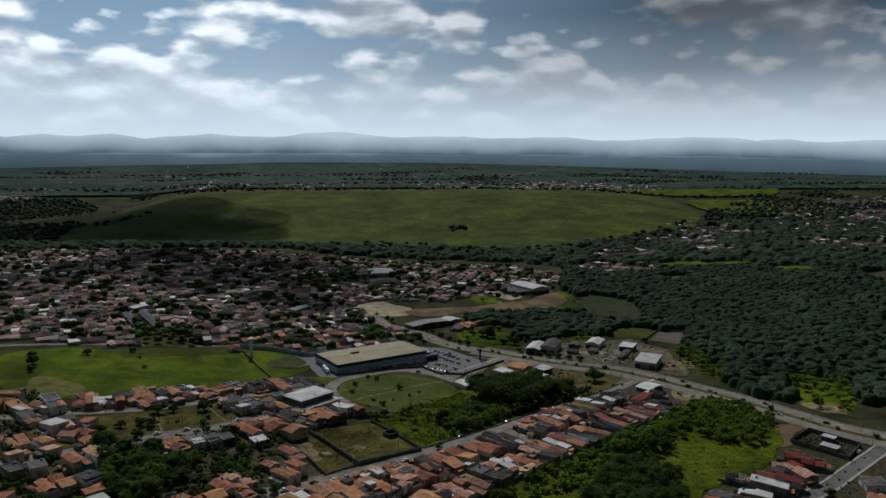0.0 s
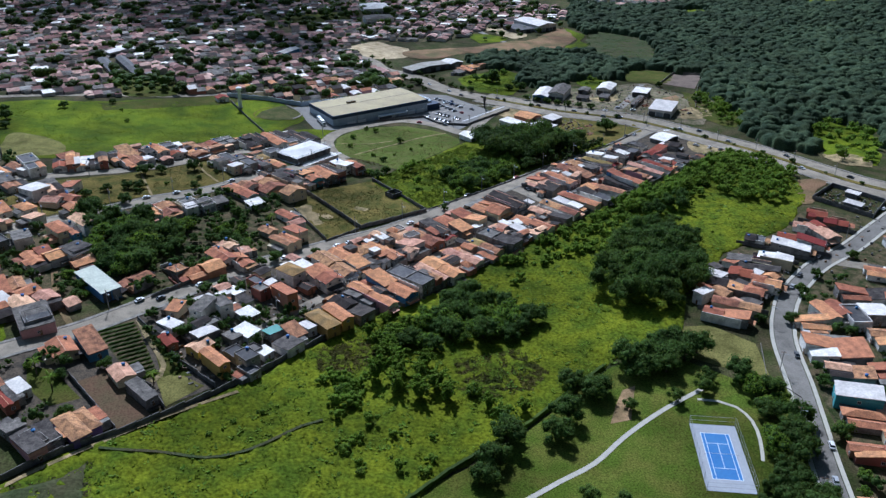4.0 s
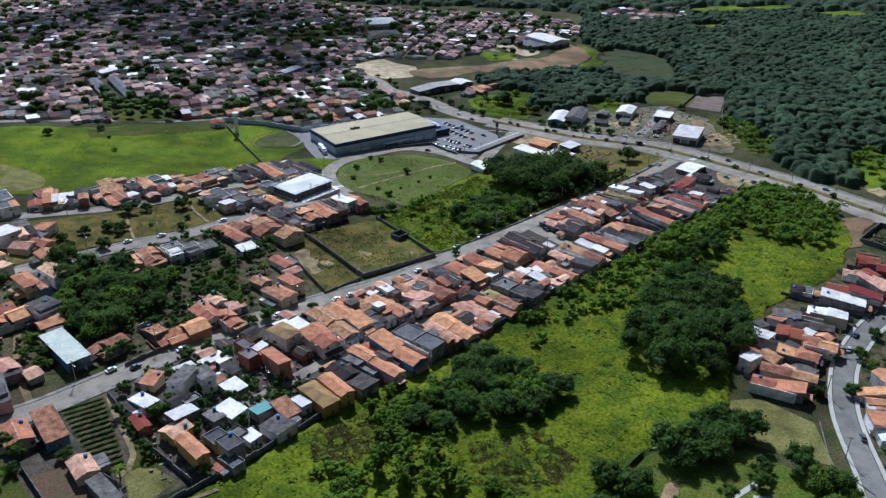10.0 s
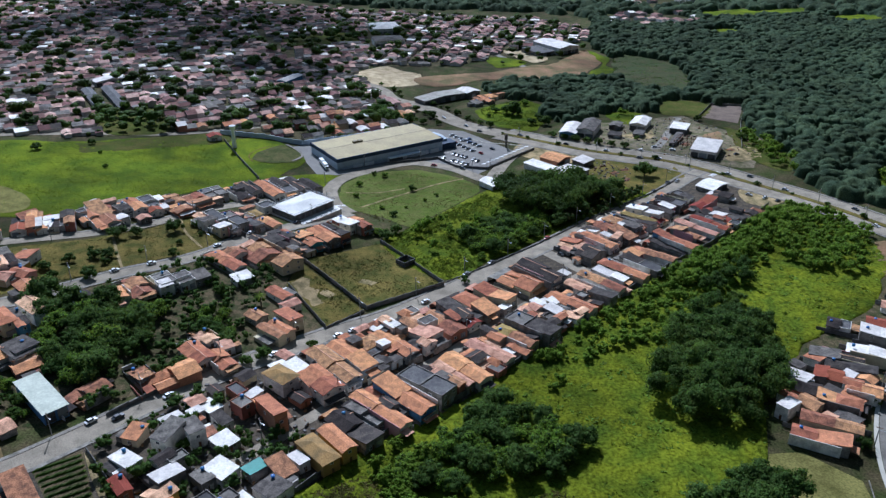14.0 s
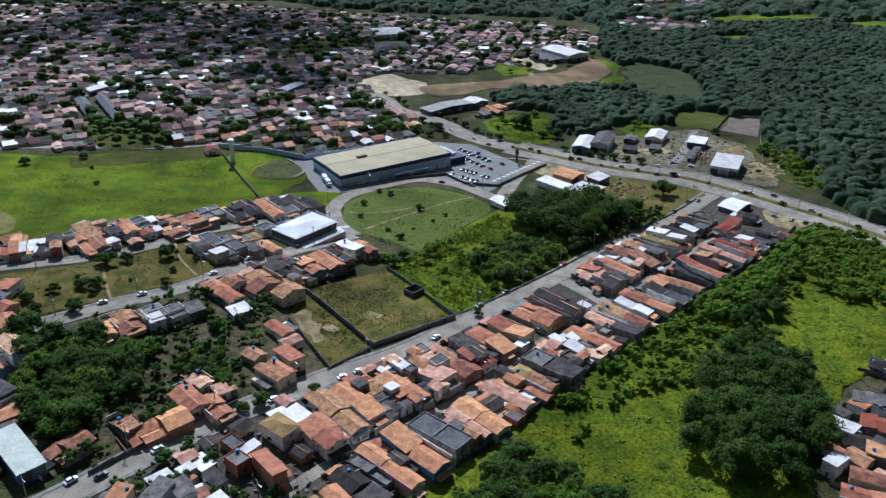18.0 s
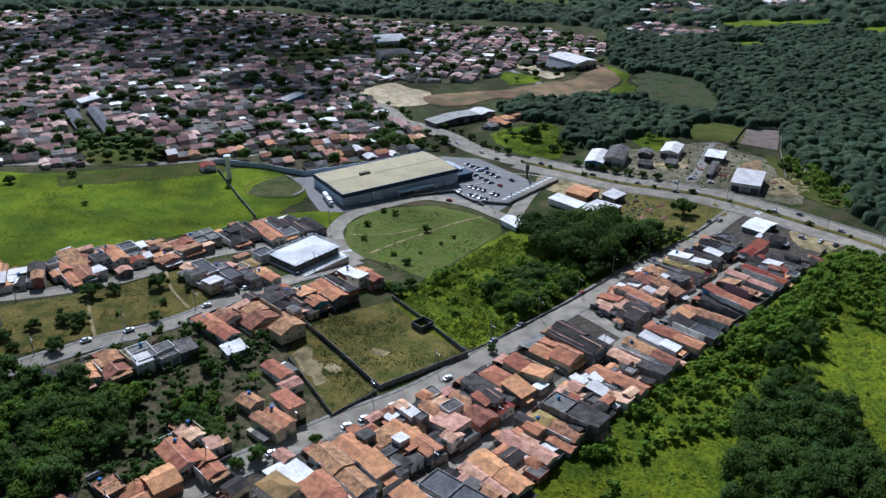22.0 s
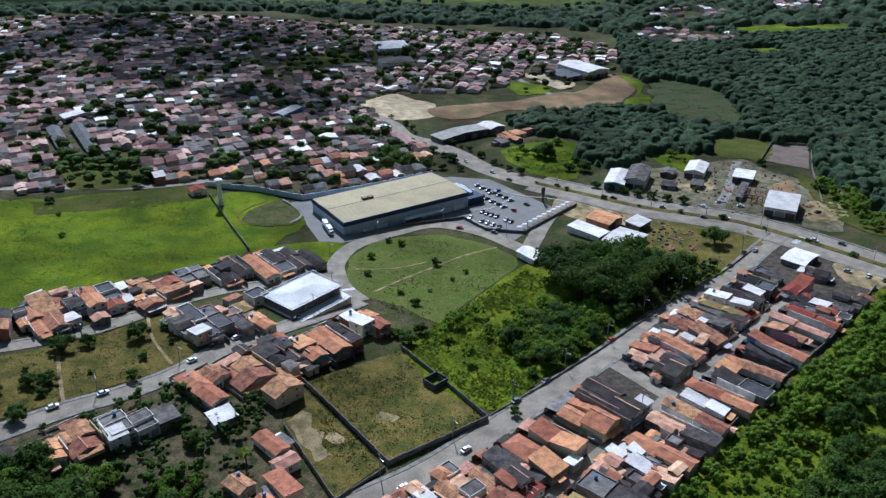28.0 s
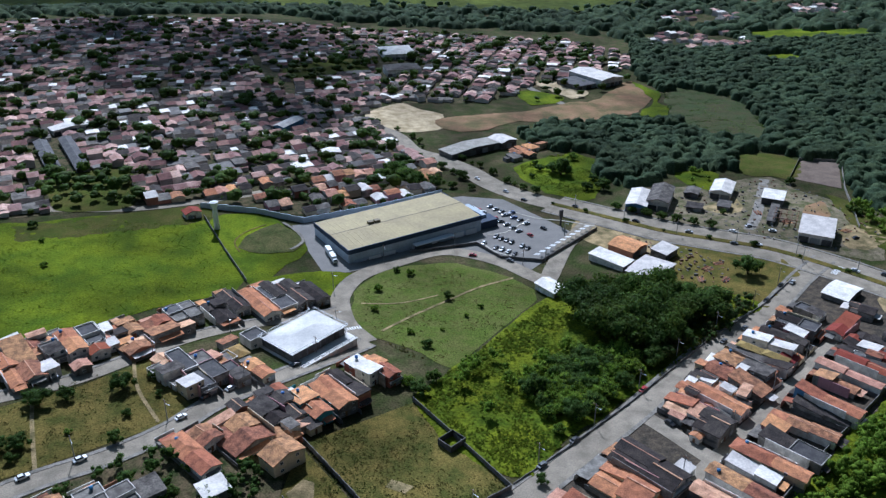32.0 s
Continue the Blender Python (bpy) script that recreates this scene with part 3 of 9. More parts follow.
patch("bright_meadow", [(-139, 478), (-124, 496), (-105, 508), (-85, 524), (-59, 548), (-87, 622), (-134, 624), (-183, 610), (-236, 608), (-262, 570), (-215, 480), (-170, 470)], M_FIELD, 0.12, 5, 0.1, "bright green meadow sloping to the town")
patch("upper_meadow", [(-181, 606), (-129, 628), (-101, 640), (-86, 640), (-84, 626), (-94, 615), (-146, 594), (-172, 586)], M_LAWN, 0.16, 5, 0.1, "dull green strip above the meadow", smooth=False)
patch("meadow_worn_end", [(-213, 529), (-179, 507), (-169, 483), (-185, 474), (-205, 480)], M_PALEGRASS, 0.3, 5, 0.1, "worn dry end of the meadow")
patch("ring_verge", [(-56, 546), (-42, 532), (-20, 528), (-14, 544), (-6, 558), (-24, 562), (-45, 556)], M_FIELD, 0.2, 4, 0.1, "green verge beside the ring road")
patch("market_bank", [(-84, 622), (-58, 548), (-46, 556), (-30, 588), (-46, 622), (-60, 634)], M_FIELD, 0.16, 3, 0.15, "green terraced bank beside the supermarket")
patch("market_bank_terrace", [(-66, 589), (-64, 602), (-57, 613), (-47, 620), (-38, 608), (-31, 595), (-38, 584), (-52, 580)], M_BANK, 0.5, 3, 0.2, "darker cut terrace in the bank")
ribbon("trodden_path", [(-45, 621), (-37, 609), (-33, 596), (-39, 586)], 1.6, M_KERB, 0.75, label="pale curved path along the bank", category="path")
ribbon("trodden_path", [(-64, 582), (-68, 594), (-64, 607), (-54, 618)], 0.9, M_DRY, 0.5, label="worn curved edge of the terrace", category="path")
patch("square_lawn", [(-160, 372), (-137, 389), (-100, 411), (-72, 430), (-64, 441), (-84, 474), (-104, 454), (-128, 440), (-158, 430), (-176, 400)], M_DRY, 0.12, 5, 0.05, "dry green neighbourhood lawn with worn paths", smooth=False)
patch("market_forecourt", [(-30, 585), (-22, 560), (-10, 560), (30, 580), (60, 575), (81, 556), (116, 592), (84, 652), (60, 660), (40, 655), (-40, 618)], M_ASPH_D, 0.1, 5, 0, "grey asphalt car park and yard of the supermarket", "car park", smooth=False)
patch("corner_plot", [(128, 520), (170, 502), (206, 532), (222, 548), (196, 562), (160, 575), (138, 545)], M_DRY, 0.13, 5, 0.1, "dry grass corner plot beside the avenue")
patch("works_yard", [(112, 598), (136, 556), (150, 536), (164, 532), (180, 542), (176, 556), (168, 575), (150, 600), (128, 618)], M_SAND, 0.13, 5, 0, "pale earth yard of the building store")
patch("east_yards", [(146, 612), (160, 602), (188, 594), (212, 582), (240, 556), (262, 548), (284, 578), (294, 606), (272, 640), (262, 672), (226, 664), (200, 660), (182, 662), (166, 656)], M_LOT, 0.12, 6, 0.1, "cluttered earth yards of the workshops")
patch("yard_sand", [(248, 604), (262, 600), (270, 612), (272, 626), (260, 620)], M_RED, 0.25, 4, 0.1, "bare reddish earth beside the open workshop")
patch("yard_sand", [(196, 624), (204, 614), (218, 616), (226, 640), (212, 632)], M_SAND, 0.25, 4, 0.1, "pale trodden earth between the sheds")
patch("yard_sand", [(260, 584), (276, 590), (284, 580), (272, 560), (252, 560)], M_SAND, 0.25, 4, 0.1, "pale trodden earth beside the avenue")
patch("yard_grass", [(282, 637), (289, 622), (292, 595), (296, 564), (283, 537), (272, 551), (268, 568), (272, 597)], M_LAWN, 0.25, 4, 0.1, "bright green grass behind the open workshop")
patch("yard_grass", [(204, 664), (208, 688), (232, 686), (224, 664), (215, 652)], M_FIELD, 0.27, 4, 0.1, "bright green grass behind the sheds")
patch("ploughed_plot", [(276, 667), (301, 702), (324, 694), (297, 645)], M_CLAYSOIL, 0.3, 6, 0.1, "brown bare fenced plot before the wood", smooth=False)
patch("wood_edge_meadow", [(248, 680), (262, 718), (288, 720), (299, 697), (279, 667), (264, 673)], M_LAWN, 0.25, 6, 0.2, "green meadow at the edge of the wood")
patch("wood_edge_scrub", [(312, 446), (310, 462), (322, 492), (328, 515), (358, 540), (364, 524), (372, 508), (352, 470), (332, 442)], M_FIELD, 0.2, 6, 0.2, "bright green clearing beside the avenue")
patch("clearing_sand", [(308, 452), (311, 466), (329, 467), (333, 448), (326, 439), (312, 442)], M_SAND, 0.35, 4, 0.1, "pale bare earth at the clearing's edge")
patch("north_green", [(104, 712), (112, 722), (129, 734), (140, 732), (152, 742), (164, 716), (156, 700), (166, 682), (150, 668), (140, 648), (128, 642), (120, 654), (112, 658), (110, 676), (102, 690)], M_FIELD, 0.2, 6, 0.1, "bright green verge with dark trees")
patch("north_earthwork", [(66, 814), (70, 848), (136, 859), (185, 884), (210, 887), (257, 949), (265, 927), (260, 888), (234, 847), (207, 832), (183, 818), (130, 830), (95, 806)], M_RED, 0.3, 8, 0.3, "long bare earthwork of reddish soil")
patch("north_earthwork_green", [(262, 945), (274, 906), (263, 875), (263, 850), (247, 816), (223, 828), (240, 850), (260, 881)], M_FIELD, 0.55, 8, 0.2, "bright green edge of the earthwork")
patch("pale_lot", [(6, 852), (33, 892), (55, 871), (69, 859), (66, 816), (36, 803), (18, 826)], M_PALE, 0.3, 8, 0, "pale bare earth plot by the roundabout")
patch("pale_lot", [(169, 950), (192, 956), (210, 915), (192, 897)], M_PALE, 0.35, 8, 0, "pale bare earth lot before the far warehouse")
patch("school_lawn", [(147, 927), (175, 917), (184, 892), (150, 880)], M_FIELD, 0.3, 8, 0.1, "green lawn before the far houses")
patch("town_field", [(-69, 979), (-57, 1016), (0, 1064), (14, 1010), (-12, 994), (-47, 959)], M_LAWN, 0.3, 10, 0, "dull green playing field inside the town")
patch("town_park", [(-181, 668), (-176, 688), (-145, 698), (-128, 640), (-165, 628)], M_LAWN, 0.3, 8, 0, "small green park with paths and trees")
patch("town_ground", [(-760, 640), (-260, 634), (-186, 616), (-100, 648), (-30, 632), (44, 668), (50, 700), (36, 750), (20, 800), (0, 850), (20, 895), (110, 890), (196, 960), (260, 1000), (296, 1060), (250, 1150), (60, 1240), (-250, 1270), (-760, 1240)], M_YARD, 0.12, 24, 0, "trodden ground and yards of the town", smooth=False)
patch("marsh", [(283, 911), (308, 915), (334, 866), (319, 794), (299, 753), (264, 768), (255, 791), (260, 837)], M_OLIVE, 0.5, 8, 0.4, "dull olive marsh meadow inside the wood")
patch("pasture_hill", [(-470, 1450), (89, 1432), (328, 1368), (770, 1660), (830, 2250), (164, 2330), (-431, 2230), (-560, 1800)], M_HILL, 2.5, 40, 0, "long open green pasture hill across the valley")
patch("far_meadow", [(800, 2300), (1250, 2250), (1400, 2650), (900, 2750)], M_FIELD, 4.0, 50, 0, "bright far meadows on the rise")
patch("far_meadow_two", [(900, 1850), (1180, 1800), (1250, 2050), (960, 2120)], M_FIELD, 4.0, 50, 0, "bright far meadow between the woods")
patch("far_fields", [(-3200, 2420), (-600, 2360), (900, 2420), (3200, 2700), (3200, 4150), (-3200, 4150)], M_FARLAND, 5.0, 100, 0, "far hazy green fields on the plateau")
patch("row_yards", [(-60, 316), (-27, 339), (15, 366), (62, 404), (113, 448), (178, 499), (226, 543), (240, 508), (250, 486), (202, 443), (155, 401), (108, 361), (54, 317), (2, 283), (-33, 251), (-66, 228), (-92, 208), (-112, 222), (-130, 256), (-92, 284)], M_PLOT, 0.08, 8, 0, "trodden yard earth between the houses", smooth=False)
patch("west_yards", [(-60, 327), (-100, 294), (-150, 300), (-215, 440), (-205, 478), (-162, 440), (-178, 396), (-160, 368), (-100, 407), (-66, 424), (-30, 410), (-31, 392), (-14, 358)], M_YARD, 0.08, 8, 0, "yard earth among the western houses", smooth=False)
patch("east_row_yards", [(145, 282), (161, 262), (176, 282), (200, 306), (222, 322), (252, 340), (272, 362), (256, 384), (237, 369), (208, 347), (180, 332), (159, 309)], M_YARD, 0.16, 8, 0, "yard earth of the eastern row", smooth=False)
patch("southeast_yards", [(183, 285), (200, 300), (220, 312), (245, 326), (300, 366), (330, 340), (260, 180), (230, 120), (140, 120), (152, 165), (170, 235)], M_YARD, 0.1, 10, 0, "yard earth of the southeastern houses", smooth=False)
patch("sandy_corner", [(230, 486), (232, 506), (247, 510), (258, 494), (246, 482), (236, 477)], M_SAND, 0.2, 5, 0, "pale sandy corner beside the avenue")
patch("red_bank", [(246, 384), (254, 402), (268, 420), (280, 423), (282, 415), (266, 400), (254, 386)], M_RED, 0.3, 4, 0.2, "bare red earth bank by the walled yard")
patch("allotment_soil", [(-100, 275), (-87, 283), (-71, 244), (-78, 240)], M_YARD, 0.14, 4, 0.05, "dark soil of a vegetable plot", smooth=False)
patch("bare_plot", [(-98.5, 241), (-90, 247), (-70, 223), (-79, 215.5)], M_DIRT, 0.16, 4, 0.05, "bare brown plot inside grey walls", smooth=False)
patch("allotment_green", [(-83, 281), (-76, 268), (-63, 250), (-60, 245), (-70, 244), (-76, 262)], M_LAWN, 0.14, 3, 0.15, "green strip of weeds beside the earth path", smooth=False)
patch("allotment_lawn", [(-117, 251), (-108, 249), (-94, 232), (-103, 228), (-113, 238)], M_LAWN, 0.14, 3, 0.1, "bright green grass strip behind the walls", smooth=False)
patch("allotment_grass", [(-72, 243), (-67, 248), (-55, 239), (-66, 227)], M_PALEGRASS, 0.16, 4, 0.05, "dry grass end of the vegetable plot", smooth=False)
patch("bright_corner_grass", [(-156, 318), (-129, 271), (-142, 262), (-175, 290)], M_FIELD, 0.16, 5, 0.1, "bright green grass corner plot")

# roads
ST1 = [(-185, 226), (-150, 248), (-125, 265), (-108, 275), (-92, 289), (-70, 310), (-47, 330), (-27, 344), (-8, 357), (15, 371), (40, 391), (62, 409), (90, 432), (113, 453), (139, 476), (178, 504), (209, 533), (232, 552)]
LANE = [(-42, 275), (-29, 287), (-19, 298), (-6, 309), (16, 324), (34, 338), (48, 352), (63, 366), (82, 382), (97, 394), (109, 404), (128, 419), (145, 433), (173, 457), (194, 476)]
AVE = [(112, 641), (140, 615), (163, 594), (188, 579), (212, 564), (235, 538), (252, 513), (266, 490), (277, 465), (288, 435), (301, 408), (320, 386), (345, 352), (390, 300)]
AVE_N = [(112, 641), (98, 655), (82, 679), (70, 710), (54, 737), (36, 758), (26, 795), (3, 833), (-30, 868)]
TOP = [(-225, 415), (-190, 428), (-150, 440), (-128, 447), (-106, 459), (-86, 479), (-75, 490), (-59, 501), (-38, 510), (-20, 516), (-13, 520)]
LOW = [(-215, 330), (-175, 356), (-135, 380), (-119, 391), (-101, 404), (-84, 414), (-69, 427), (-57, 443), (-40, 458), (-12, 481), (-2, 490)]
RING = [(-2, 490), (-10, 505), (-13, 520), (-13, 536), (-4, 556), (18, 572), (41, 581), (66, 567), (84, 545), (92, 556), (104, 580), (122, 606), (132, 620)]
STR = [(128, 120), (136, 148), (143, 170), (149, 189), (161, 224), (171.5, 257), (187, 284), (203, 301), (221, 316), (246, 331), (269, 348), (310, 378)]
ribbon("road_main_street", ST1, 8.6, M_ASPH, 0.2, shift=-1.0, label="worn grey asphalt street along the terraced houses")
ribbon("road_lane", LANE, 4.8, M_ASPH, 0.17, label="narrow grey lane between two house rows")
ribbon("road_cross_lane", [(93, 433), (101, 419), (109, 404)], 7.0, M_ASPH, 0.22, label="short cross lane joining street and lane")
ribbon("road_avenue_east", AVE, 10.5, M_ASPH, 0.24, shift=7.6, label="wide grey carriageway of the avenue")
ribbon("road_avenue_west", AVE, 10.5, M_ASPH, 0.24, shift=-7.6, label="wide grey carriageway of the avenue")
ribbon("median_strip", AVE, 4.2, M_DRY, 0.36, 0.2, label="narrow planted median of the avenue", category="median")
ribbon("road_avenue_north", AVE_N, 17, M_ASPH, 0.27, label="grey avenue leading north to the roundabout")
ribbon("road_top_street", TOP, 6.8, M_ASPH, 0.2, label="grey street above the neighbourhood lawn")
ribbon("road_low_street", LOW, 6.8, M_ASPH, 0.22, label="grey street below the neighbourhood lawn")
ribbon("road_ring", RING, 9.0, M_ASPH, 0.26, label="curved grey ring road round the green")
ribbon("road_park_street", STR, 7.0, M_ASPH2, 0.2, label="grey residential street beside the park")
ribbon("road_east_branch", [(228, 318), (252, 303), (262, 280), (268, 240), (275, 180)], 7.5, M_ASPH, 0.23, label="grey side street curving between houses")
ribbon("road_south_branch", [(144, 158), (168, 146), (200, 140), (240, 130)], 7.5, M_ASPH, 0.23, label="grey side street at the park's end")
ribbon("road_field_top", [(-330, 600), (-240, 622), (-180, 630), (-130, 634), (-92, 650), (-60, 668)], 7, M_ASPH, 0.2, label="grey street along the top of the meadow")
ribbon("road_workshop_drive", [(209, 588), (222, 606), (234, 626), (258, 668)], 6, M_KERB, 0.22, label="pale concrete drive into the workshops")
for nm, line, off in (("main_street", ST1, 4.1), ("main_street", ST1, -6.1), ("park_street", STR, 4.5), ("park_street", STR, -4.5), ("avenue", AVE, 14.1), ("avenue", AVE, -14.1), ("low_street", LOW, 4.2), ("low_street", LOW, -4.2), ("top_street", TOP, 4.2)):
    ribbon("pavement_" + nm, line, 1.5, M_PATH if nm == "park_street" else M_KERB, 0.34, 0.16, shift=off, label="raised concrete pavement with a kerb", category="pavement")
ribbon("park_path", [(-12, 146), (23, 166), (44, 177), (60, 186), (73, 193), (86, 204), (97, 212), (108, 219), (121, 226), (128, 230)], 1.8, M_PATH, 0.2, label="pale concrete path winding through the park", category="path")
ribbon("park_side_path", [(120, 222), (127, 220), (132, 216), (134, 208), (132, 198), (128, 188)], 1.2, M_PATH, 0.2, label="narrow pale path beside the court", category="path")
ribbon("trodden_path", [(4, 500), (18, 514), (34, 527), (52, 540), (70, 548)], 1.3, M_SAND, 0.32, label="pale trodden path across the green", category="path")
ribbon("trodden_path", [(-4, 527), (14, 527), (32, 534)], 0.9, M_SAND, 0.31, label="pale trodden path across the green", category="path")
ribbon("trodden_path", [(-104, 408), (-112, 430), (-116, 442)], 1.3, M_SAND, 0.3, label="pale trodden path across the lawn", category="path")
ribbon("trodden_path", [(-73, 432), (-84, 452), (-90, 472)], 1.3, M_SAND, 0.3, label="pale trodden path across the lawn", category="path")
ribbon("trodden_path", [(-128, 168), (-110, 184), (-101, 193), (-93, 200), (-77, 212.5), (-61, 224), (-43, 235)], 1.5, M_SAND, 0.8, label="worn track along the field's edge", category="path")
ribbon("trodden_path", [(-82, 206), (-76, 205), (-63.6, 203.7), (-49, 200.8), (-36.8, 204.3), (-28, 210.4), (-20.6, 216), (-13.8, 219)], 1.1, M_OLIVE, 0.9, label="dark trodden line through tall grass", category="path")
ribbon("allotment_path", [(-85.3, 282), (-80.7, 271.3), (-75.4, 261.4), (-70.6, 251), (-70.8, 245), (-73, 241)], 1.9, M_SAND, 0.3, label="pale earth path beside the vegetable plot", category="path")
ribbon("earth_track", [(-110, 279), (-120, 298), (-128, 322)], 2.6, M_RED, 0.25, label="reddish earth track among trees", category="path")
ribbon("field_wall_path", [(250, 480), (236, 468), (222, 454)], 1.4, M_SAND, 0.45, label="pale concrete strip by the field's corner", category="path")

# zebra crossings and lane marks
def stripes(name, x, y, ang, n, gap, w, l, label):
    o = root(name, x, y, 0, ang, label, "road marking", kind="structure")
    c, s = math.cos(ang), math.sin(ang)
    for i in range(n):
        q = (i - (n - 1) / 2) * gap
        child("stripe", unit("box", M_WHITE), o, q, 0, land(x + c * q, y + s * q) + 0.285, 0, w, l, 0.012)


stripes("zebra_crossing", -8, 502, radians(20), 7, 1.1, 0.55, 3.2, "white zebra crossing stripes on the ring road")
stripes("zebra_crossing", 232, 538, radians(38), 9, 1.2, 0.6, 3.2, "white zebra crossing stripes on the avenue")

# far distance: hills behind the plain, haze put into their glow, paler upwards
M_FAR = bpy.data.materials.new("glowing_haze_hills")
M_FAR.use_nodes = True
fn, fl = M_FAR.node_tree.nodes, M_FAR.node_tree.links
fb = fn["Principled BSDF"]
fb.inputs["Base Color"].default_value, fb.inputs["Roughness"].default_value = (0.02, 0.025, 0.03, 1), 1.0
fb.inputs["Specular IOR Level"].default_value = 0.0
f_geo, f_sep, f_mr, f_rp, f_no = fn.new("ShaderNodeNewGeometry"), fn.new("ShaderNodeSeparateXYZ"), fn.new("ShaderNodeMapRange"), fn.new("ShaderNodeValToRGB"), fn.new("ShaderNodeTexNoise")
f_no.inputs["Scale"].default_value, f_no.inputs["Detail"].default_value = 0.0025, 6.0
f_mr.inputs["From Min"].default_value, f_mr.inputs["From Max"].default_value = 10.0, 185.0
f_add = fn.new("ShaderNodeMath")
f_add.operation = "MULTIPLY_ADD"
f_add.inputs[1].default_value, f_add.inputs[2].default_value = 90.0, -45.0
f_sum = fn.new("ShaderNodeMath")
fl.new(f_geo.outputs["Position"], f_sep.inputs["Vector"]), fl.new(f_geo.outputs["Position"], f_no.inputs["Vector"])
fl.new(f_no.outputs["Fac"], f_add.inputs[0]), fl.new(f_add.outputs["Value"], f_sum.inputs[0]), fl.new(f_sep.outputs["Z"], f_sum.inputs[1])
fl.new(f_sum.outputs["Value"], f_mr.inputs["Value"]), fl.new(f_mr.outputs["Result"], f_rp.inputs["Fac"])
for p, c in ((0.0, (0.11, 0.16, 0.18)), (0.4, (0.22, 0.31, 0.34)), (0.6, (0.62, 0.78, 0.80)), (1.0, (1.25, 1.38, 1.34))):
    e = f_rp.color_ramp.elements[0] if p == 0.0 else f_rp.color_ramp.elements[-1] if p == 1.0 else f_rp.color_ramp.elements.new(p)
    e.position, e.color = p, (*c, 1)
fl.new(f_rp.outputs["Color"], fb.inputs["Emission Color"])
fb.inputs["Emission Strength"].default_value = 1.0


def ridge(r, base, amp, k):
    """A far ridge in an arc before the camera."""
    bv, bf = [], []
    for i in range(121):
        a = radians(-62 + 124 * i / 120)
        t = base + amp * (0.55 + 0.45 * noise.noise((i * 0.16, k * 5.0, 0)) + 0.22 * noise.noise((i * 0.5, k * 5.0, 2)))
        for rr, z in ((r - 150, -30), (r, t * 0.93), (r + 60, t), (r + 120, -40)):
            bv.append((rr * math.sin(a), rr * math.cos(a), z))
        if i:
            q, e = 4 * (i - 1), 4 * i
            bf += [(q + j, e + j, e + j + 1, q + j + 1) for j in range(3)]
    return bv, bf


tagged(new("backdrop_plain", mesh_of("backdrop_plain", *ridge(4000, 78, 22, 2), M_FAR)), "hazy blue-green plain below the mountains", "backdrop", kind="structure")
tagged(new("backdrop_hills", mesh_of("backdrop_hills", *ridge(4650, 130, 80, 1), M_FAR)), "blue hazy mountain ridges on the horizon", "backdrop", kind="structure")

# ---- houses ----
ROOFTEXT = {"o": "orange clay-tile", "b": "weathered brown clay-tile", "r": "dark red tile", "y": "mossy yellowish tile", "g": "grey fibre-cement", "w": "white metal", "k": "dark grey tile", "d": "dark flat", "c": "grey concrete slab", "t": "teal metal", "s": "pale salmon tile"}
FOOT = []


def windows(o, w, y0, y1, h, n, face, z0=0.0):
    """n windows on a wall: face 0 front, 1 back, 2 left, 3 right."""
    for i in range(n):
        f = (i + 0.5) / n
        if face < 2:
            x, y, rz = -w / 2 + w * f, (y0 - 0.03 if face == 0 else y1 + 0.03), 0
        else:
            x, y, rz = (-w / 2 - 0.03 if face == 2 else w / 2 + 0.03), y0 + (y1 - y0) * f, math.pi / 2
        fr = child("window", unit("frame", M_FRAME), o, x, y, z0 + 0.95, rz, 1.25, 0.12, 1.15)
        child("pane", unit("box", M_GLASS), fr, 0, 0, 0.05, 0, 0.9, 0.4, 0.9)


def block(o, w, y0, y1, h, code, wall, rnd, win=2, flip=False, x=0.0):
    """One volume of a house, from y0 to y1 behind the front line."""
    d = y1 - y0
    yc = (y0 + y1) / 2
    child("wall", unit("box", PAINT[wall]), o, x, yc, -2.0, 0, w, d, h + 2.0)
    m = TILE[code]
    if code in "dc":
        ph = 0.45 + 0.3 * rnd.random()
        child("roof", unit("box", m), o, x, yc, h + 0.005, 0, w - 0.5, d - 0.5, 0.12)
        child("parapet", unit("ring", PAINT[wall]), o, x, yc, h - 0.01, 0, w, d, ph)
    elif code in "gwt":
        rise = 0.10 * d
        a = math.pi if flip else 0.0
        child("roof", unit("shed", m), o, x, yc, h + 0.25, a, w + 0.3, d + 0.5, rise)
        child("gable_wall", unit("wedge", PAINT[wall]), o, x, yc, h, a, w - 0.02, d - 0.02, rise)
    elif code == "y" or (code in "ob" and rnd.random() < 0.1):
        child("roof", unit("hip", m), o, x, yc, h + 0.15, 0, w + 0.9, d + 0.9, 1.3)
    elif rnd.random() < 0.72:
        rise = 0.17 * w
        rf = child("roof", unit("gable", m), o, x, yc, h + 0.1, 0, w + 0.7, d + 0.8, rise)
        if rnd.random() < 0.4:
            child("ridge_tiles", unit("box", TILE["s"]), rf, 0, 0, 0.97, 0, 0.035, 1.0, 0.1)
        child("gable_wall", unit("tympanum", PAINT[wall]), o, x, yc, h, 0, w, d, rise - 0.12)
    else:
        rise = 0.17 * d
        a = math.pi if flip else 0.0
        child("roof", unit("shed", m), o, x, yc, h + 0.15, a, w + 0.5, d + 0.7, rise)
        child("gable_wall", unit("wedge", PAINT[wall]), o, x, yc, h, a, w - 0.02, d - 0.02, rise * 0.97)
    if win:
        windows(o, w, y0, y1, h, win, 0, 2.8 if h > 4.6 else 0.0)


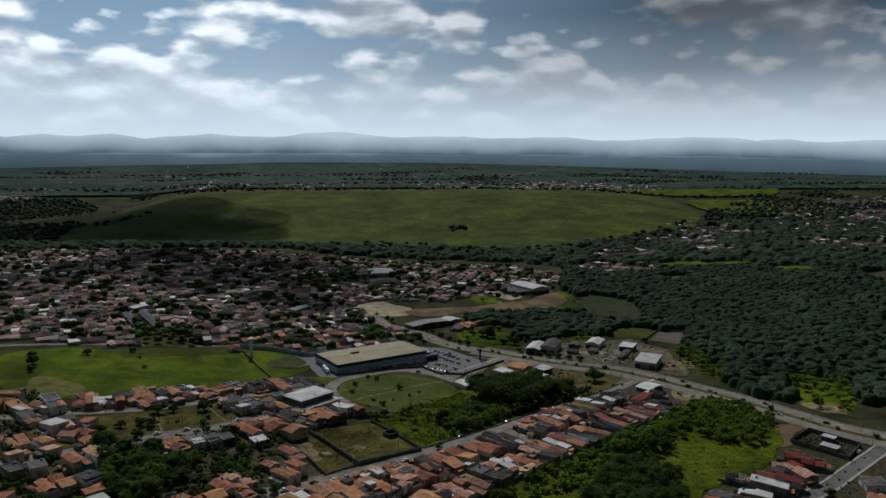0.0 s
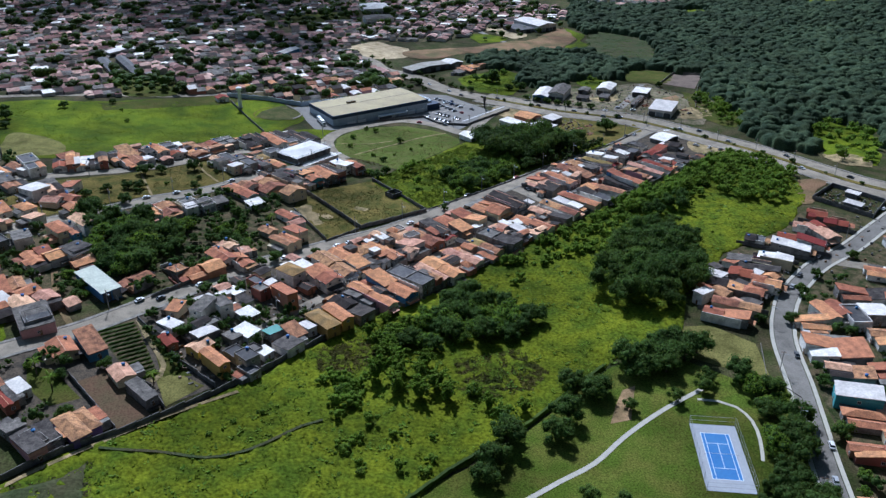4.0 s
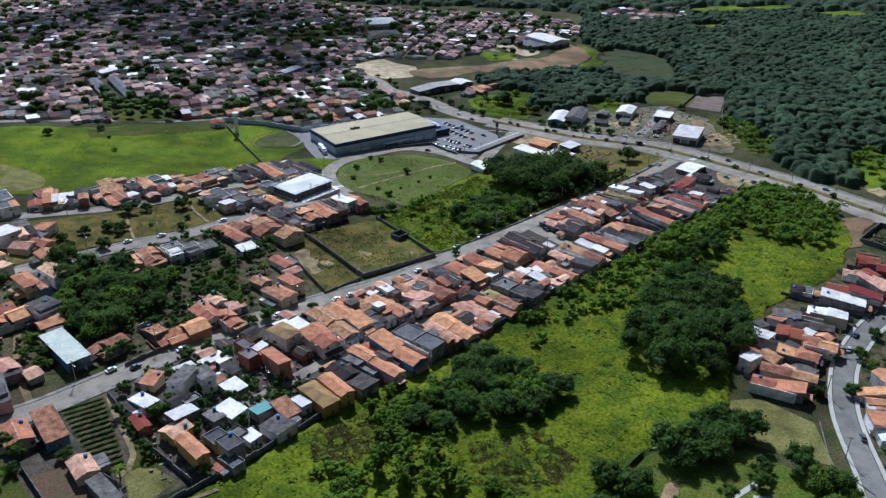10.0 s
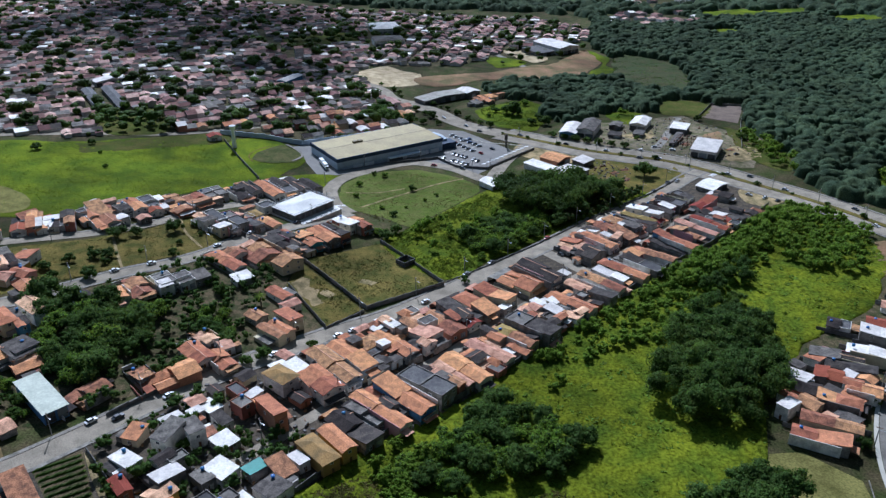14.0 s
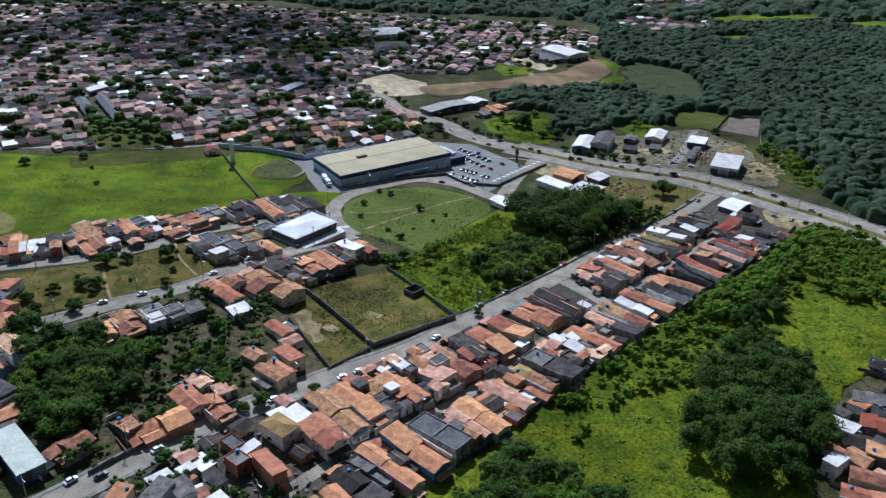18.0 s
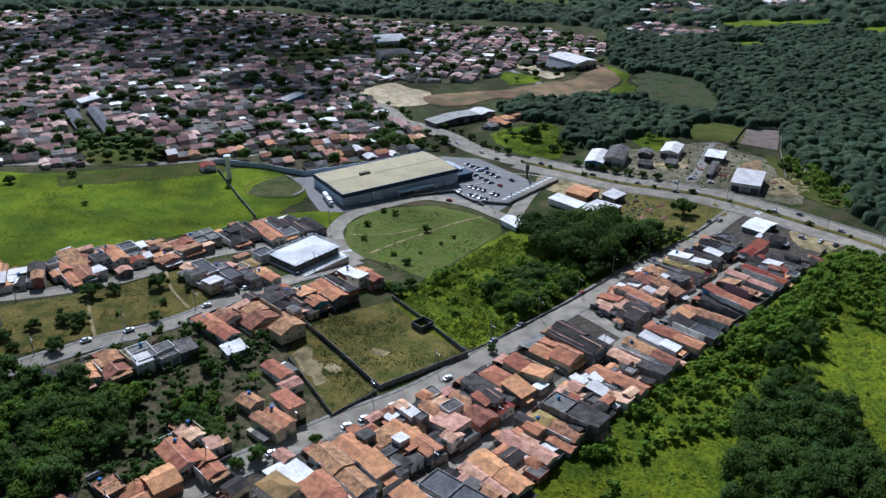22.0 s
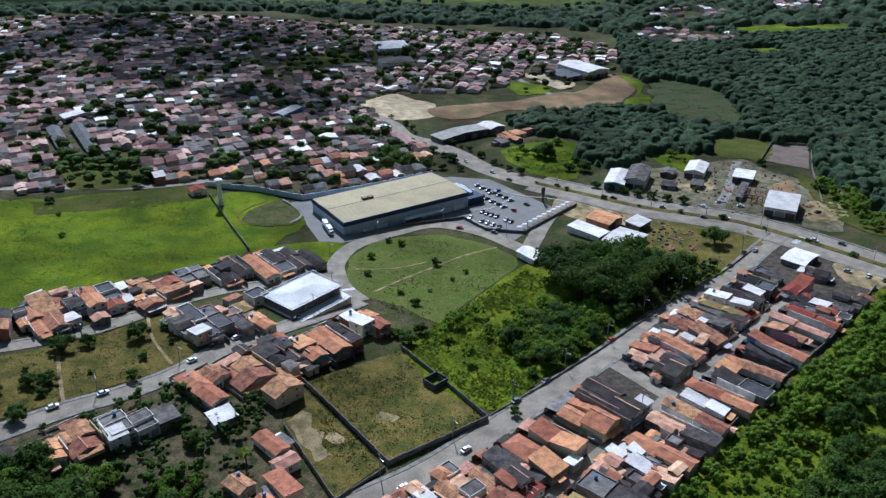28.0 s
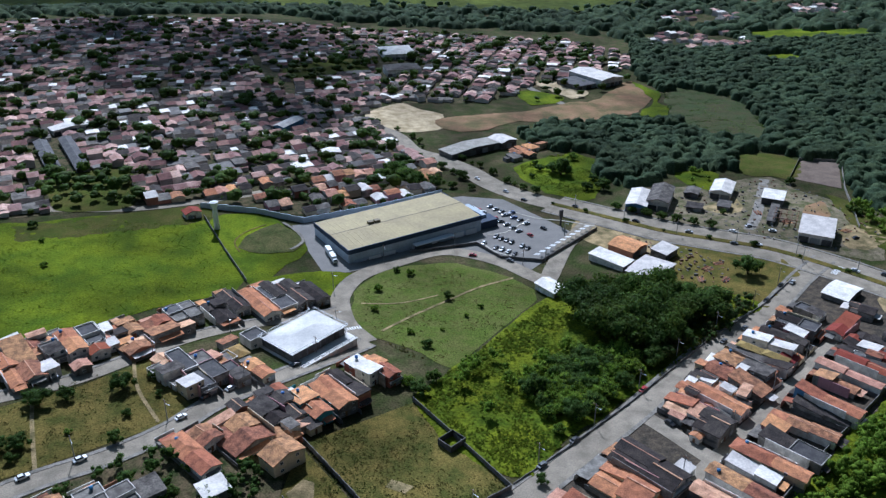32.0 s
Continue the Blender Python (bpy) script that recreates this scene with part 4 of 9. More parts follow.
def house(x, y, ang, w, d, code, rnd, group="houses", wall=None, h=None, walls=True, rear=None):
    """A house on its plot; (x, y) is the middle of the front line, ang turns its x axis; the plot lies behind, towards +y."""
    wall = wall or rnd.choice(["white", "white", "white", "white", "cream", "cream", "grey", "terracotta", "pink", "yellow"])
    h = h or rnd.choice([2.6, 2.7, 2.8, 3.0, 3.1, 5.2])
    st = "two-storey" if h > 4.6 else "single-storey"
    c, s = math.cos(ang), math.sin(ang)
    z = land(x - s * d / 2, y + c * d / 2) + 0.1
    o = root("house", x, y, z, ang, f"{st} {wall} house with {ROOFTEXT[code]} roof", "house", group)
    for q in range(int(d / 5) + 1):
        FOOT.append((x - s * q * 5, y + c * q * 5, 6.0))
    g = rnd.choice([0.0, 0.6, 1.8, 3.2])
    y0 = g
    n = max(1, round((d - g) / 10.5))
    main = rnd.randrange(n)
    for i in range(n):
        dep = (d - g) / n * rnd.uniform(0.84, 1.0)
        if i == main:
            k, hb, wb, wl2 = code, h, w - 0.3, wall
        else:
            k = rear or rnd.choice("ooooossbbbbkkkggwcd")
            hb = max(2.3, h - rnd.choice([-0.4, 0.0, 0.3, 0.5, 2.4]))
            wb = (w - 0.3) * rnd.choice([1.0, 1.0, 0.9, 0.7, 0.55])
            wl2 = rnd.choice([wall, wall, "grey", "white", "cream"])
        sg = rnd.choice((-1, 1))
        if wb > 0.9 * (w - 0.3) and w > 6.0 and rnd.random() < 0.36:      # two strips of roof, side by side
            f = rnd.uniform(0.55, 0.7)
            wa, wc = wb * f, wb * (1 - f)
            block(o, wa, y0, y0 + dep, hb, k, wl2, rnd, win=(1 if i == 0 else 0), flip=rnd.random() < 0.5, x=-sg * (wb - wa) / 2)
            block(o, wc, y0 + rnd.uniform(0, 2), y0 + dep, max(2.2, hb - rnd.choice([-0.4, 0.5, 0.7, 2.2])), rnd.choice("oosbbkgcwd"), rnd.choice([wl2, "white", "grey"]), rnd, win=0, flip=rnd.random() < 0.5, x=sg * (wb - wc) / 2)
        else:
            block(o, wb, y0, y0 + dep, hb, k, wl2, rnd, win=(1 if i == 0 else 0), flip=rnd.random() < 0.5, x=sg * (w - 0.3 - wb) / 2)
        if rnd.random() < 0.1:      # a bare party wall above the roof line
            child("party_wall", unit("box", PAINT[rnd.choice(["white", "white", "cream", "grey", "pink"])]), o, rnd.choice((-1, 1)) * (w / 2 - 0.1), y0 + dep / 2, -0.5, 0, 0.18, dep + 0.1, hb + 1.0 + 0.4 * rnd.random())
        if wb < 0.75 * w and rnd.random() < 0.7:
            child("lean_to_roof", unit("box", TILE[rnd.choice("gosw")]), o, -sg * (w / 2 - (w - wb) / 2), y0 + dep * 0.5, 2.3 + rnd.random(), 0, w - wb - 0.3, dep * rnd.uniform(0.4, 0.8), 0.12)
        y0 += (d - g) / n
    windows(o, w, g, d - 0.6, h, 1, 1, 2.8 if h > 4.6 else 0.0)
    dm = (d - g) / n
    r2 = random.Random(int(x * 7 + y * 13))
    if r2.random() < (0.65 if "lane" in group or "main street" in group else 0.0):      # pale fire wall above the tiles
        f0, f1 = r2.uniform(0.0, 0.25), r2.uniform(0.55, 1.0)
        child("party_wall", unit("box", PAINT[r2.choice(["white", "white", "white", "cream", "pink"])]), o, -w / 2 + 0.1, g + (d - g) * (f0 + f1) / 2, -0.4, 0, 0.22, (d - g) * (f1 - f0), h + 1.3 + 0.5 * r2.random())
    child("door", unit("box", M_DOOR), o, w * 0.05, g - 0.03, 0.0, 0, 0.9, 0.1, 2.1)
    if rnd.random() < 0.45:
        child("garage_gate", unit("box", M_GATE), o, -w * 0.22, g - 0.05, 0.05, 0, 2.5, 0.1, 2.3)
    if rnd.random() < 0.25:
        tk = child("water_tank", unit("tank", M_TANK), o, rnd.uniform(-1.5, 1.5), g + dm * 0.9, h + (0.12 if code in "dc" else 0.6), 0, 1.5, 1.5, 1.2)
    if walls:
        child("yard_wall", unit("box", M_BLOCKWALL), o, w / 2 - 0.1, d / 2, -1.5, 0, 0.16, d, 3.6)
        child("yard_wall", unit("box", M_BLOCKWALL), o, 0, d + 0.1, -1.5, 0, w, 0.18, 3.4)
        if g > 0.9:
            child("front_wall", unit("box", PAINT[wall]), o, w * 0.15, 0.0, -1.0, 0, w * 0.55, 0.15, 2.4)
    return o


def row(line, off, codes, depth, seed, group, side=-1, jitter=0.8, lo=0.0, hi=1.0, walls=True, back=None, hs=None):
    """Houses along a street line, one for each letter of codes ('.' leaves a gap), on its right (-1) or left (1)."""
    rnd = random.Random(seed)
    pts = [Vector(p) for p in spline(line, 2.0)]
    acc = [0.0]
    for a, b in zip(pts, pts[1:]):
        acc.append(acc[-1] + (b - a).length)
    total = acc[-1]
    n = len(codes)
    wdt = total * (hi - lo) / n

    def at(s):
        for i in range(1, len(acc)):
            if acc[i] >= s:
                f = (s - acc[i - 1]) / max(1e-6, acc[i] - acc[i - 1])
                return pts[i - 1].lerp(pts[i], f)
        return pts[-1]

    for i, k in enumerate(codes):
        if k == ".":
            continue
        s = total * lo + (i + 0.5) * wdt
        a, b = at(s - wdt / 2), at(s + wdt / 2)
        d = (b - a).normalized()
        nrm = Vector((-d.y, d.x)) * side
        p = (a + b) / 2 + nrm * off
        ang = math.atan2(d.y, d.x) + (math.pi if side < 0 else 0.0)
        dep = depth + rnd.uniform(-jitter, jitter) * 2
        if back:
            dep = min((Vector(q) - p).dot(nrm) for q in back if abs((Vector(q) - p).dot(d)) < 7) - 0.6
        house(p.x, p.y, ang, wdt, dep, k, rnd, group, walls=walls, h=rnd.choice(hs) if hs else None)


FIELD_WALL = [(-120, 180), (-92, 205), (-78, 213), (-44, 240), (2, 285), (30, 305), (56, 326), (74, 344), (94, 360), (114, 376), (145, 401), (172, 421), (197, 441), (239, 480)]
# rows that keep their old plots west of the lawn
row(TOP, 4.6, "rowb", 20, 6, "houses below the meadow", side=1, lo=0.28, hi=0.40)
row([(276, 180), (268, 236), (262, 272), (256, 290)], 4.2, "oboswobo", 22, 14, "houses southeast of the park", side=-1)
row([(276, 140), (286, 220), (280, 290), (300, 340)], 4, "obogobsobwoogobogobgob", 20, 16, "houses southeast of the park", side=-1)
row([(184, 130), (196, 190), (206, 240)], 4, "obsgowob", 22, 15, "houses southeast of the park", side=-1)


def villas(group, rows):
    """Single houses: middle, turn in degrees, two sides, roof, wall, height of the walls."""
    for i, (x, y, a, w, d, k, wl_, hh) in enumerate(rows):
        rd = random.Random(int(x * 7 + y * 3))
        if w > d:
            a, w, d = a + 90, d, w
        w, d = min(w, 15.0), min(d, 26.0)
        st = "two-storey" if hh > 4.6 else "single-storey"
        FOOT.append((x, y, max(w, d) / 2 + 2))
        o = root("house", x, y, land(x, y) + 0.1, radians(a), f"{st} {wl_} house with {ROOFTEXT[k]} roof", "house", group)
        if d > 16:      # front and rear parts under unlike roofs
            q = d * rd.uniform(0.42, 0.58)
            f = rd.uniform(0.5, 0.62)
            block(o, w * f - 0.1, -d / 2, -d / 2 + q, hh, k, wl_, rd, win=1, flip=True, x=-w * (1 - f) / 2)
            block(o, w * (1 - f) - 0.1, -d / 2 + 1.2, -d / 2 + q, hh - 0.4, rd.choice("obgwk"), wl_, rd, win=0, x=w * f / 2)
            block(o, w * 0.96, -d / 2 + q + 0.1, d / 2, hh - rd.uniform(-0.5, 0.6), rd.choice([k, "b", "o", "g"]), rd.choice([wl_, "white", "grey"]), rd, win=0)
        elif w > 8.6 and k in "obsr":      # two roofs side by side
            f = rd.uniform(0.42, 0.58)
            block(o, w * f - 0.1, -d / 2, d / 2, hh, k, wl_, rd, win=1, x=-w * (1 - f) / 2)
            block(o, w * (1 - f) - 0.1, -d / 2 + rd.uniform(0.5, 2.5), d / 2 - rd.uniform(0, 1.5), hh - rd.uniform(0.2, 0.7), rd.choice([k, k, "b", "o"]), wl_, rd, win=1, x=w * f / 2)
        else:
            block(o, w, -d / 2, d / 2, hh, k, wl_, rd, win=1, flip=rd.random() < 0.5)
        windows(o, w, -d / 2, d / 2, hh, 1, 2 + i % 2, 2.8 if hh > 4.6 else 0.0)
        child("door", unit("box", M_DOOR), o, w * 0.05, -d / 2 - 0.03, 0.0, 0, 0.9, 0.1, 2.1)
        if rd.random() < 0.4:
            child("water_tank", unit("tank", M_TANK), o, w * 0.3, d * 0.3, hh + (0.12 if k in "dc" else 0.5), 0, 1.3, 1.3, 1.1)
        if rd.random() < 0.75:      # a lean-to at its side
            q = rd.uniform(2.2, 3.8)
            s = rd.choice((-1, 1))
            o2 = rd.choice("gocbg")
            child("lean_to_wall", unit("box", PAINT[rd.choice(["grey", wl_])]), o, s * (w / 2 + q / 2), rd.uniform(-0.2, 0.2) * d, -1.5, 0, q, d * 0.5, 3.9)
            child("lean_to_roof", unit("box", TILE[o2]), o, s * (w / 2 + q / 2 + 0.1), rd.uniform(-0.2, 0.2) * d, 2.42, 0, q + 0.3, d * 0.55, 0.14)

def gap_to(x, y, a, way, line, near, most=13.0):
    """How far one can go from a point along the plot before the street is that near."""
    s = 0.0
    while s < most:
        px, py = x - math.sin(a) * way * s, y + math.cos(a) * way * s
        if min(math.hypot(px - q[0], py - q[1]) for q in line) < near:
            return s
        s += 0.3
    return 0.0


def terraces(group, rows):
    """Deep narrow houses: middle, turn in degrees, width, depth, roof, wall, height of the walls; the plot runs along the house's y."""
    front, back = {"houses along the main street": ((spline(ST1, 1.5), 7.2), (spline(LANE, 1.5), 3.2)), "houses along the lane": ((spline(LANE, 1.5), 3.2), None)}.get(group, (None, None))
    for x, y, a, w, d, k, wl_, hh in rows:
        rd = random.Random(int(x * 11 + y * 5))
        porch = {}
        if d > 8.5:         # grow towards the street and roof the rest of the forecourt
            ra = radians(a)
            for way, side in ((-1, front), (1, back)):
                if side:
                    ex, ey = x - math.sin(ra) * way * d / 2, y + math.cos(ra) * way * d / 2
                    free = gap_to(ex, ey, ra, way, *side)
                    if free > 0.5:
                        grow = free if free < 3.0 else free * rd.uniform(0.35, 0.6)
                        x, y, d = x - math.sin(ra) * way * grow / 2, y + math.cos(ra) * way * grow / 2, d + grow
                        porch[way] = free - grow
        two = hh > 4.5
        n = max(1, int(d / 4))
        for q in range(n):
            f = (q + 0.5) / n - 0.5
            FOOT.append((x - math.sin(radians(a)) * d * f, y + math.cos(radians(a)) * d * f, w * 0.5))
        o = root("house", x, y, land(x, y) + 0.1, radians(a), f"{'two' if two else 'single'}-storey {wl_} house with {ROOFTEXT[k]} roof", "house", group)
        if d <= 8.5:
            block(o, w, -d / 2, d / 2, hh, k, wl_, rd, win=0, flip=rd.random() < 0.5)
        else:       # front and rear volumes under roofs of unlike height
            f = rd.uniform(0.4, 0.6)
            ym = -d / 2 + d * f
            low = rd.choice([0.0, 0.3, 0.5, 0.9])
            k2 = k if k in "osbrwy" and rd.random() < 0.75 else rd.choice({"k": "kkdg", "d": "dkgc", "g": "gkc", "c": "cdg"}.get(k, "obsg"))
            fr, re_ = (hh, hh - low) if rd.random() < 0.5 else (hh - low, hh)
            if w >= 9 and k in "obskr":
                g = rd.uniform(0.44, 0.6)
                block(o, w * g, -d / 2, ym, fr, k, wl_, rd, win=0, x=-w * (1 - g) / 2)
                block(o, w * (1 - g), -d / 2 + rd.uniform(0.6, 2.0), ym, fr - 0.4, k2, wl_, rd, win=0, x=w * g / 2, flip=True)
            else:
                block(o, w, -d / 2, ym - 0.03, fr, k, wl_, rd, win=0, flip=rd.random() < 0.5)
            block(o, w * rd.uniform(0.82, 1.0), ym + 0.03, d / 2, re_, k2, rd.choice([wl_, wl_, "white", "grey"]), rd, win=0, flip=rd.random() < 0.5)
        nw = 2 if w > 6.5 else 1
        for z0 in ((0.0, 2.8) if two else (0.0,)):
            windows(o, w, -d / 2, d / 2, hh, nw, 1, z0)
            if two:
                windows(o, w, -d / 2, d / 2, hh, 2 if d > 9 else 1, 3, z0)
        if d > 8.5:
            child("door", unit("box", M_DOOR), o, w * 0.12, d / 2 + 0.03, 0.0, 0, 0.9, 0.1, 2.1)
            child("garage_gate", unit("box", M_GATE), o, -w * 0.22, d / 2 + 0.03, 0.05, 0, min(2.5, w * 0.4), 0.1, 2.3)
            s = rd.choice((-1, 1))
            if rd.random() < 0.6:      # pale fire wall above the tiles
                child("party_wall", unit("box", PAINT[rd.choice(["white", "white", "cream", "pink", "grey"])]), o, s * (w / 2 + 0.32), rd.uniform(-0.1, 0.1) * d, -0.4, 0, 0.24, d * rd.uniform(0.6, 0.95), hh + 0.5 + 0.10 * w)
            if two and rd.random() < 0.6:
                child("balcony", unit("box", PAINT["white"]), o, 0, d / 2 + 0.7, 2.6, 0, w * 0.8, 1.4, 0.18)
                child("balcony_rail", unit("box", M_GATE), o, 0, d / 2 + 1.35, 2.78, 0, w * 0.8, 0.08, 0.95)
            for e in (-1, 1):          # low roofs over yard and garage at either end
                if e in porch:
                    q, kk, ww = porch[e] + 0.2, rd.choice("oobsobgkc"), w * rd.uniform(0.6, 0.98)
                    if q < 1.0:
                        continue
                    child("porch_roof", unit("shed", TILE[kk]), o, 0, e * (d / 2 + q / 2 - 0.2), 2.6, 0 if e < 0 else math.pi, ww, q, 0.4)
                    child("front_wall", unit("box", PAINT[rd.choice([wl_, "white", "cream", "grey", "terracotta"])]), o, 0, e * (d / 2 + q - 0.3), -1.5, 0, w, 0.2, 3.9)
                elif rd.random() < (0.5 if e > 0 else 0.0 if "eastern" in group else 0.85):
                    q, kk = (rd.uniform(3.0, 5.0) if e < 0 else rd.uniform(2.2, 3.6)), rd.choice("oobsgkcw")
                    ww = w * rd.uniform(0.4, 0.95)
                    ex = rd.uniform(-0.5, 0.5) * (w - ww)
                    child("porch_roof", unit("shed", TILE[kk]), o, ex, e * (d / 2 + q / 2 - 0.2), 2.5, 0 if e < 0 else math.pi, ww, q, 0.35)
            if "eastern" not in group and not front:
                child("front_wall", unit("box", PAINT[rd.choice([wl_, "white", "grey", "terracotta"])]), o, 0, -d / 2 - 5.0, -1.5, 0, w, 0.2, 3.6)
            child("yard_wall", unit("box", M_BLOCKWALL), o, -s * (w / 2 + 0.5), 0, -1.5, 0, 0.16, d + (rd.uniform(4, 8) if not front else 0.6), 3.5)
            if rd.random() < 0.3:
                child("water_tank", unit("tank", M_TANK), o, rd.uniform(-0.3, 0.3) * w, -d * 0.36, hh + (0.12 if k in "dc" else 0.5), 0, 1.3, 1.3, 1.1)


terraces("houses along the main street", ((-14.2, 315, -144, 10, 17.4, "o", "white", 5), (-7.8, 323.9, -145, 8, 18.6, "b", "white", 4.6), (-1.9, 331.4, -143, 8, 13.3, "o", "white", 4.2), (1.6, 322.9, -142, 4.5, 4.5, "w", "cream", 2.9), (4.4, 343.2, -143, 8, 7.7, "b", "cream", 3.2), (5.2, 336.8, -142, 6, 6, "d", "grey", 3), (15, 341.5, -145, 7, 16.6, "o", "white", 3.5), (23.3, 353.7, -141, 10, 14.2, "b", "white", 3.6), (26.9, 341.1, -142, 6, 5, "s", "white", 4.6), (35.1, 357.8, -146, 9, 14.8, "b", "terracotta", 3.4), (42.1, 365.1, -146, 7, 10.3, "g", "grey", 5), (46.7, 358.1, -142, 7, 6, "r", "white", 3)))
terraces("houses along the main street", ((52.2, 370.8, -143, 8, 18, "o", "white", 3.8), (61.4, 379.9, -138, 8, 14, "o", "cream", 3.6), (63.3, 369.6, -142, 5, 4, "w", "grey", 3), (76.2, 391, -140, 14, 17, "o", "cream", 4), (85.5, 397.1, -144, 13, 20.6, "k", "grey", 5), (96.7, 397.9, -142, 5, 5, "w", "white", 3.2), (109.1, 429.8, -138, 9, 9.4, "o", "grey", 3.4), (114.9, 418.1, -142, 13, 11, "k", "white", 4.4), (123.9, 431.5, -145, 7, 14.6, "o", "white", 4.2), (124.2, 444.1, -142, 4, 5, "w", "white", 4.4), (129.2, 438, -142, 4, 5, "w", "white", 4.4), (136.3, 443.9, -146, 8, 22.6, "b", "pink", 4)))
terraces("houses along the main street", ((143.1, 453.4, -146, 8, 17.7, "b", "white", 4.6), (154.6, 455.3, -146, 5, 13.2, "g", "white", 3.6), (160, 467.7, -138, 6, 16.9, "w", "white", 5.6), (155, 461.6, -140, 4, 12.9, "y", "white", 4.4), (163.8, 458, -142, 6, 6, "r", "white", 3), (169.1, 474.7, -138, 5, 12.6, "k", "terracotta", 4), (176.1, 476.1, -140, 6, 8.3, "w", "pink", 4.4), (180.7, 483.2, -138, 9, 13.1, "k", "grey", 4.8), (181.3, 496, -142, 5, 5, "o", "grey", 3.4), (194.1, 494.1, -146, 6, 8.8, "d", "grey", 3.6)))
terraces("houses along the lane", ((-1.5, 289, -140, 8, 17.7, "k", "grey", 3), (2.2, 296.9, -138, 5, 14.1, "g", "grey", 3.4), (7.5, 297.8, -140, 6, 22.7, "o", "white", 4.4), (16.1, 304.7, -139, 8, 21.9, "o", "blue", 5.6), (24.8, 312.9, -136, 9, 19.6, "d", "grey", 5.6), (35.8, 319.6, -144, 5, 16.6, "s", "white", 3.8), (40.5, 322.3, -144, 8, 19.3, "o", "white", 4.4), (51.3, 335.9, -140, 7, 20.6, "s", "white", 3.6), (63.8, 344, -137, 7, 16.7, "y", "cream", 4), (72.8, 348.4, -138, 9, 18.4, "c", "grey", 6), (89.3, 360.7, -138, 6, 11.9, "w", "grey", 3), (76.3, 368, -140, 5, 5, "s", "white", 3.4)))
terraces("houses along the lane", ((93.6, 369.7, -140, 7, 21.3, "o", "white", 4.2), (86.1, 372.9, -140, 6, 5, "w", "cream", 3.2), (105.1, 378.9, -140, 6, 22.6, "s", "grey", 4.2), (112.3, 386.2, -143, 6, 20.9, "b", "white", 4.2), (118.8, 394, -138, 6, 15, "w", "white", 3.2), (125.8, 395.9, -140, 6, 22.1, "o", "cream", 4.6), (138.1, 401.3, -143, 8, 16.1, "k", "grey", 4), (135.8, 414.6, -140, 8, 7, "o", "pink", 3.6), (149.5, 411, -139, 6, 13.1, "b", "white", 3.4), (161.6, 423.6, -144, 6, 20.6, "o", "blue", 5.4), (157.8, 420.8, -136, 5, 16.7, "k", "grey", 2.8), (173.2, 438.5, -144, 6, 13.7, "b", "grey", 3.6)))
terraces("houses along the lane", ((180.7, 441.6, -144, 5, 21.4, "s", "white", 4.4), (190.9, 448.5, -143, 6, 18.8, "r", "grey", 3.8), (199.9, 480.5, -54, 7, 18, "r", "white", 3.6), (200.6, 462.3, -144, 6, 7.9, "w", "grey", 3), (217.2, 494, -136, 9, 11, "k", "grey", 3.6), (192.1, 451, -144, 6, 14.1, "k", "grey", 3)))
terraces("houses below the meadow", ((-128.9, 460.9, -147, 6, 22.9, "o", "white", 3.2), (-126.7, 466.7, -145, 8, 28.6, "b", "white", 3.4), (-125.8, 475.8, -142, 6, 14.2, "b", "white", 3), (-119, 474.4, -143, 7, 10.4, "c", "white", 5), (-117.1, 462.6, -140, 6, 8.2, "w", "white", 3.2), (-113.9, 479.4, -146, 7, 19.3, "o", "white", 5.2), (-106.1, 464, -144, 6, 5, "s", "grey", 3), (-108.8, 486.2, -145, 7, 14.7, "d", "white", 4.6), (-103.2, 475.4, -144, 7, 5, "r", "white", 3.4), (-98.5, 488.1, -143, 6, 9.9, "k", "grey", 3), (-100.1, 481.2, -144, 5, 5, "w", "white", 3), (-97.1, 495.6, -143, 7, 13.6, "b", "cream", 3.2)))
terraces("houses below the meadow", ((-90.4, 478.9, -141, 10, 10, "s", "terracotta", 3.2), (-85.3, 494.7, -143, 12, 14.8, "o", "terracotta", 3.6), (-80.6, 506.9, -143, 7, 13.1, "d", "white", 4), (-75.2, 496.7, -144, 6, 5, "s", "grey", 3.6), (-75.5, 509.3, -147, 6, 14.7, "c", "white", 4.6), (-64.6, 511.6, -146, 9, 19.6, "k", "grey", 3.4), (-59.7, 522, -148, 7, 19.6, "k", "grey", 3.8), (-48.7, 520.1, -147, 8, 25.6, "o", "white", 3.8), (-42.5, 527.9, -146, 9, 26.5, "k", "white", 3.6), (-34.3, 532.2, -147, 9, 23.6, "k", "grey", 3.4), (-25.7, 533, -148, 8, 18.9, "k", "white", 3.4)))
terraces("houses beside the hall", ((-67.1, 459.9, -144, 6, 29.2, "d", "white", 4.6), (-65.3, 450.1, -140, 7, 7, "w", "cream", 4.8), (-61.4, 462.9, -143, 7, 19.8, "c", "pink", 4.4), (-51.6, 460.1, -143, 6, 14.5, "d", "pink", 3.4), (-52.3, 475, -144, 6, 8.2, "y", "white", 3), (-43.1, 462.6, -141, 6, 13.3, "o", "cream", 3), (-47.5, 487.9, -140, 8, 8, "d", "white", 4), (-57.2, 484.4, -140, 7, 5, "b", "grey", 3)))
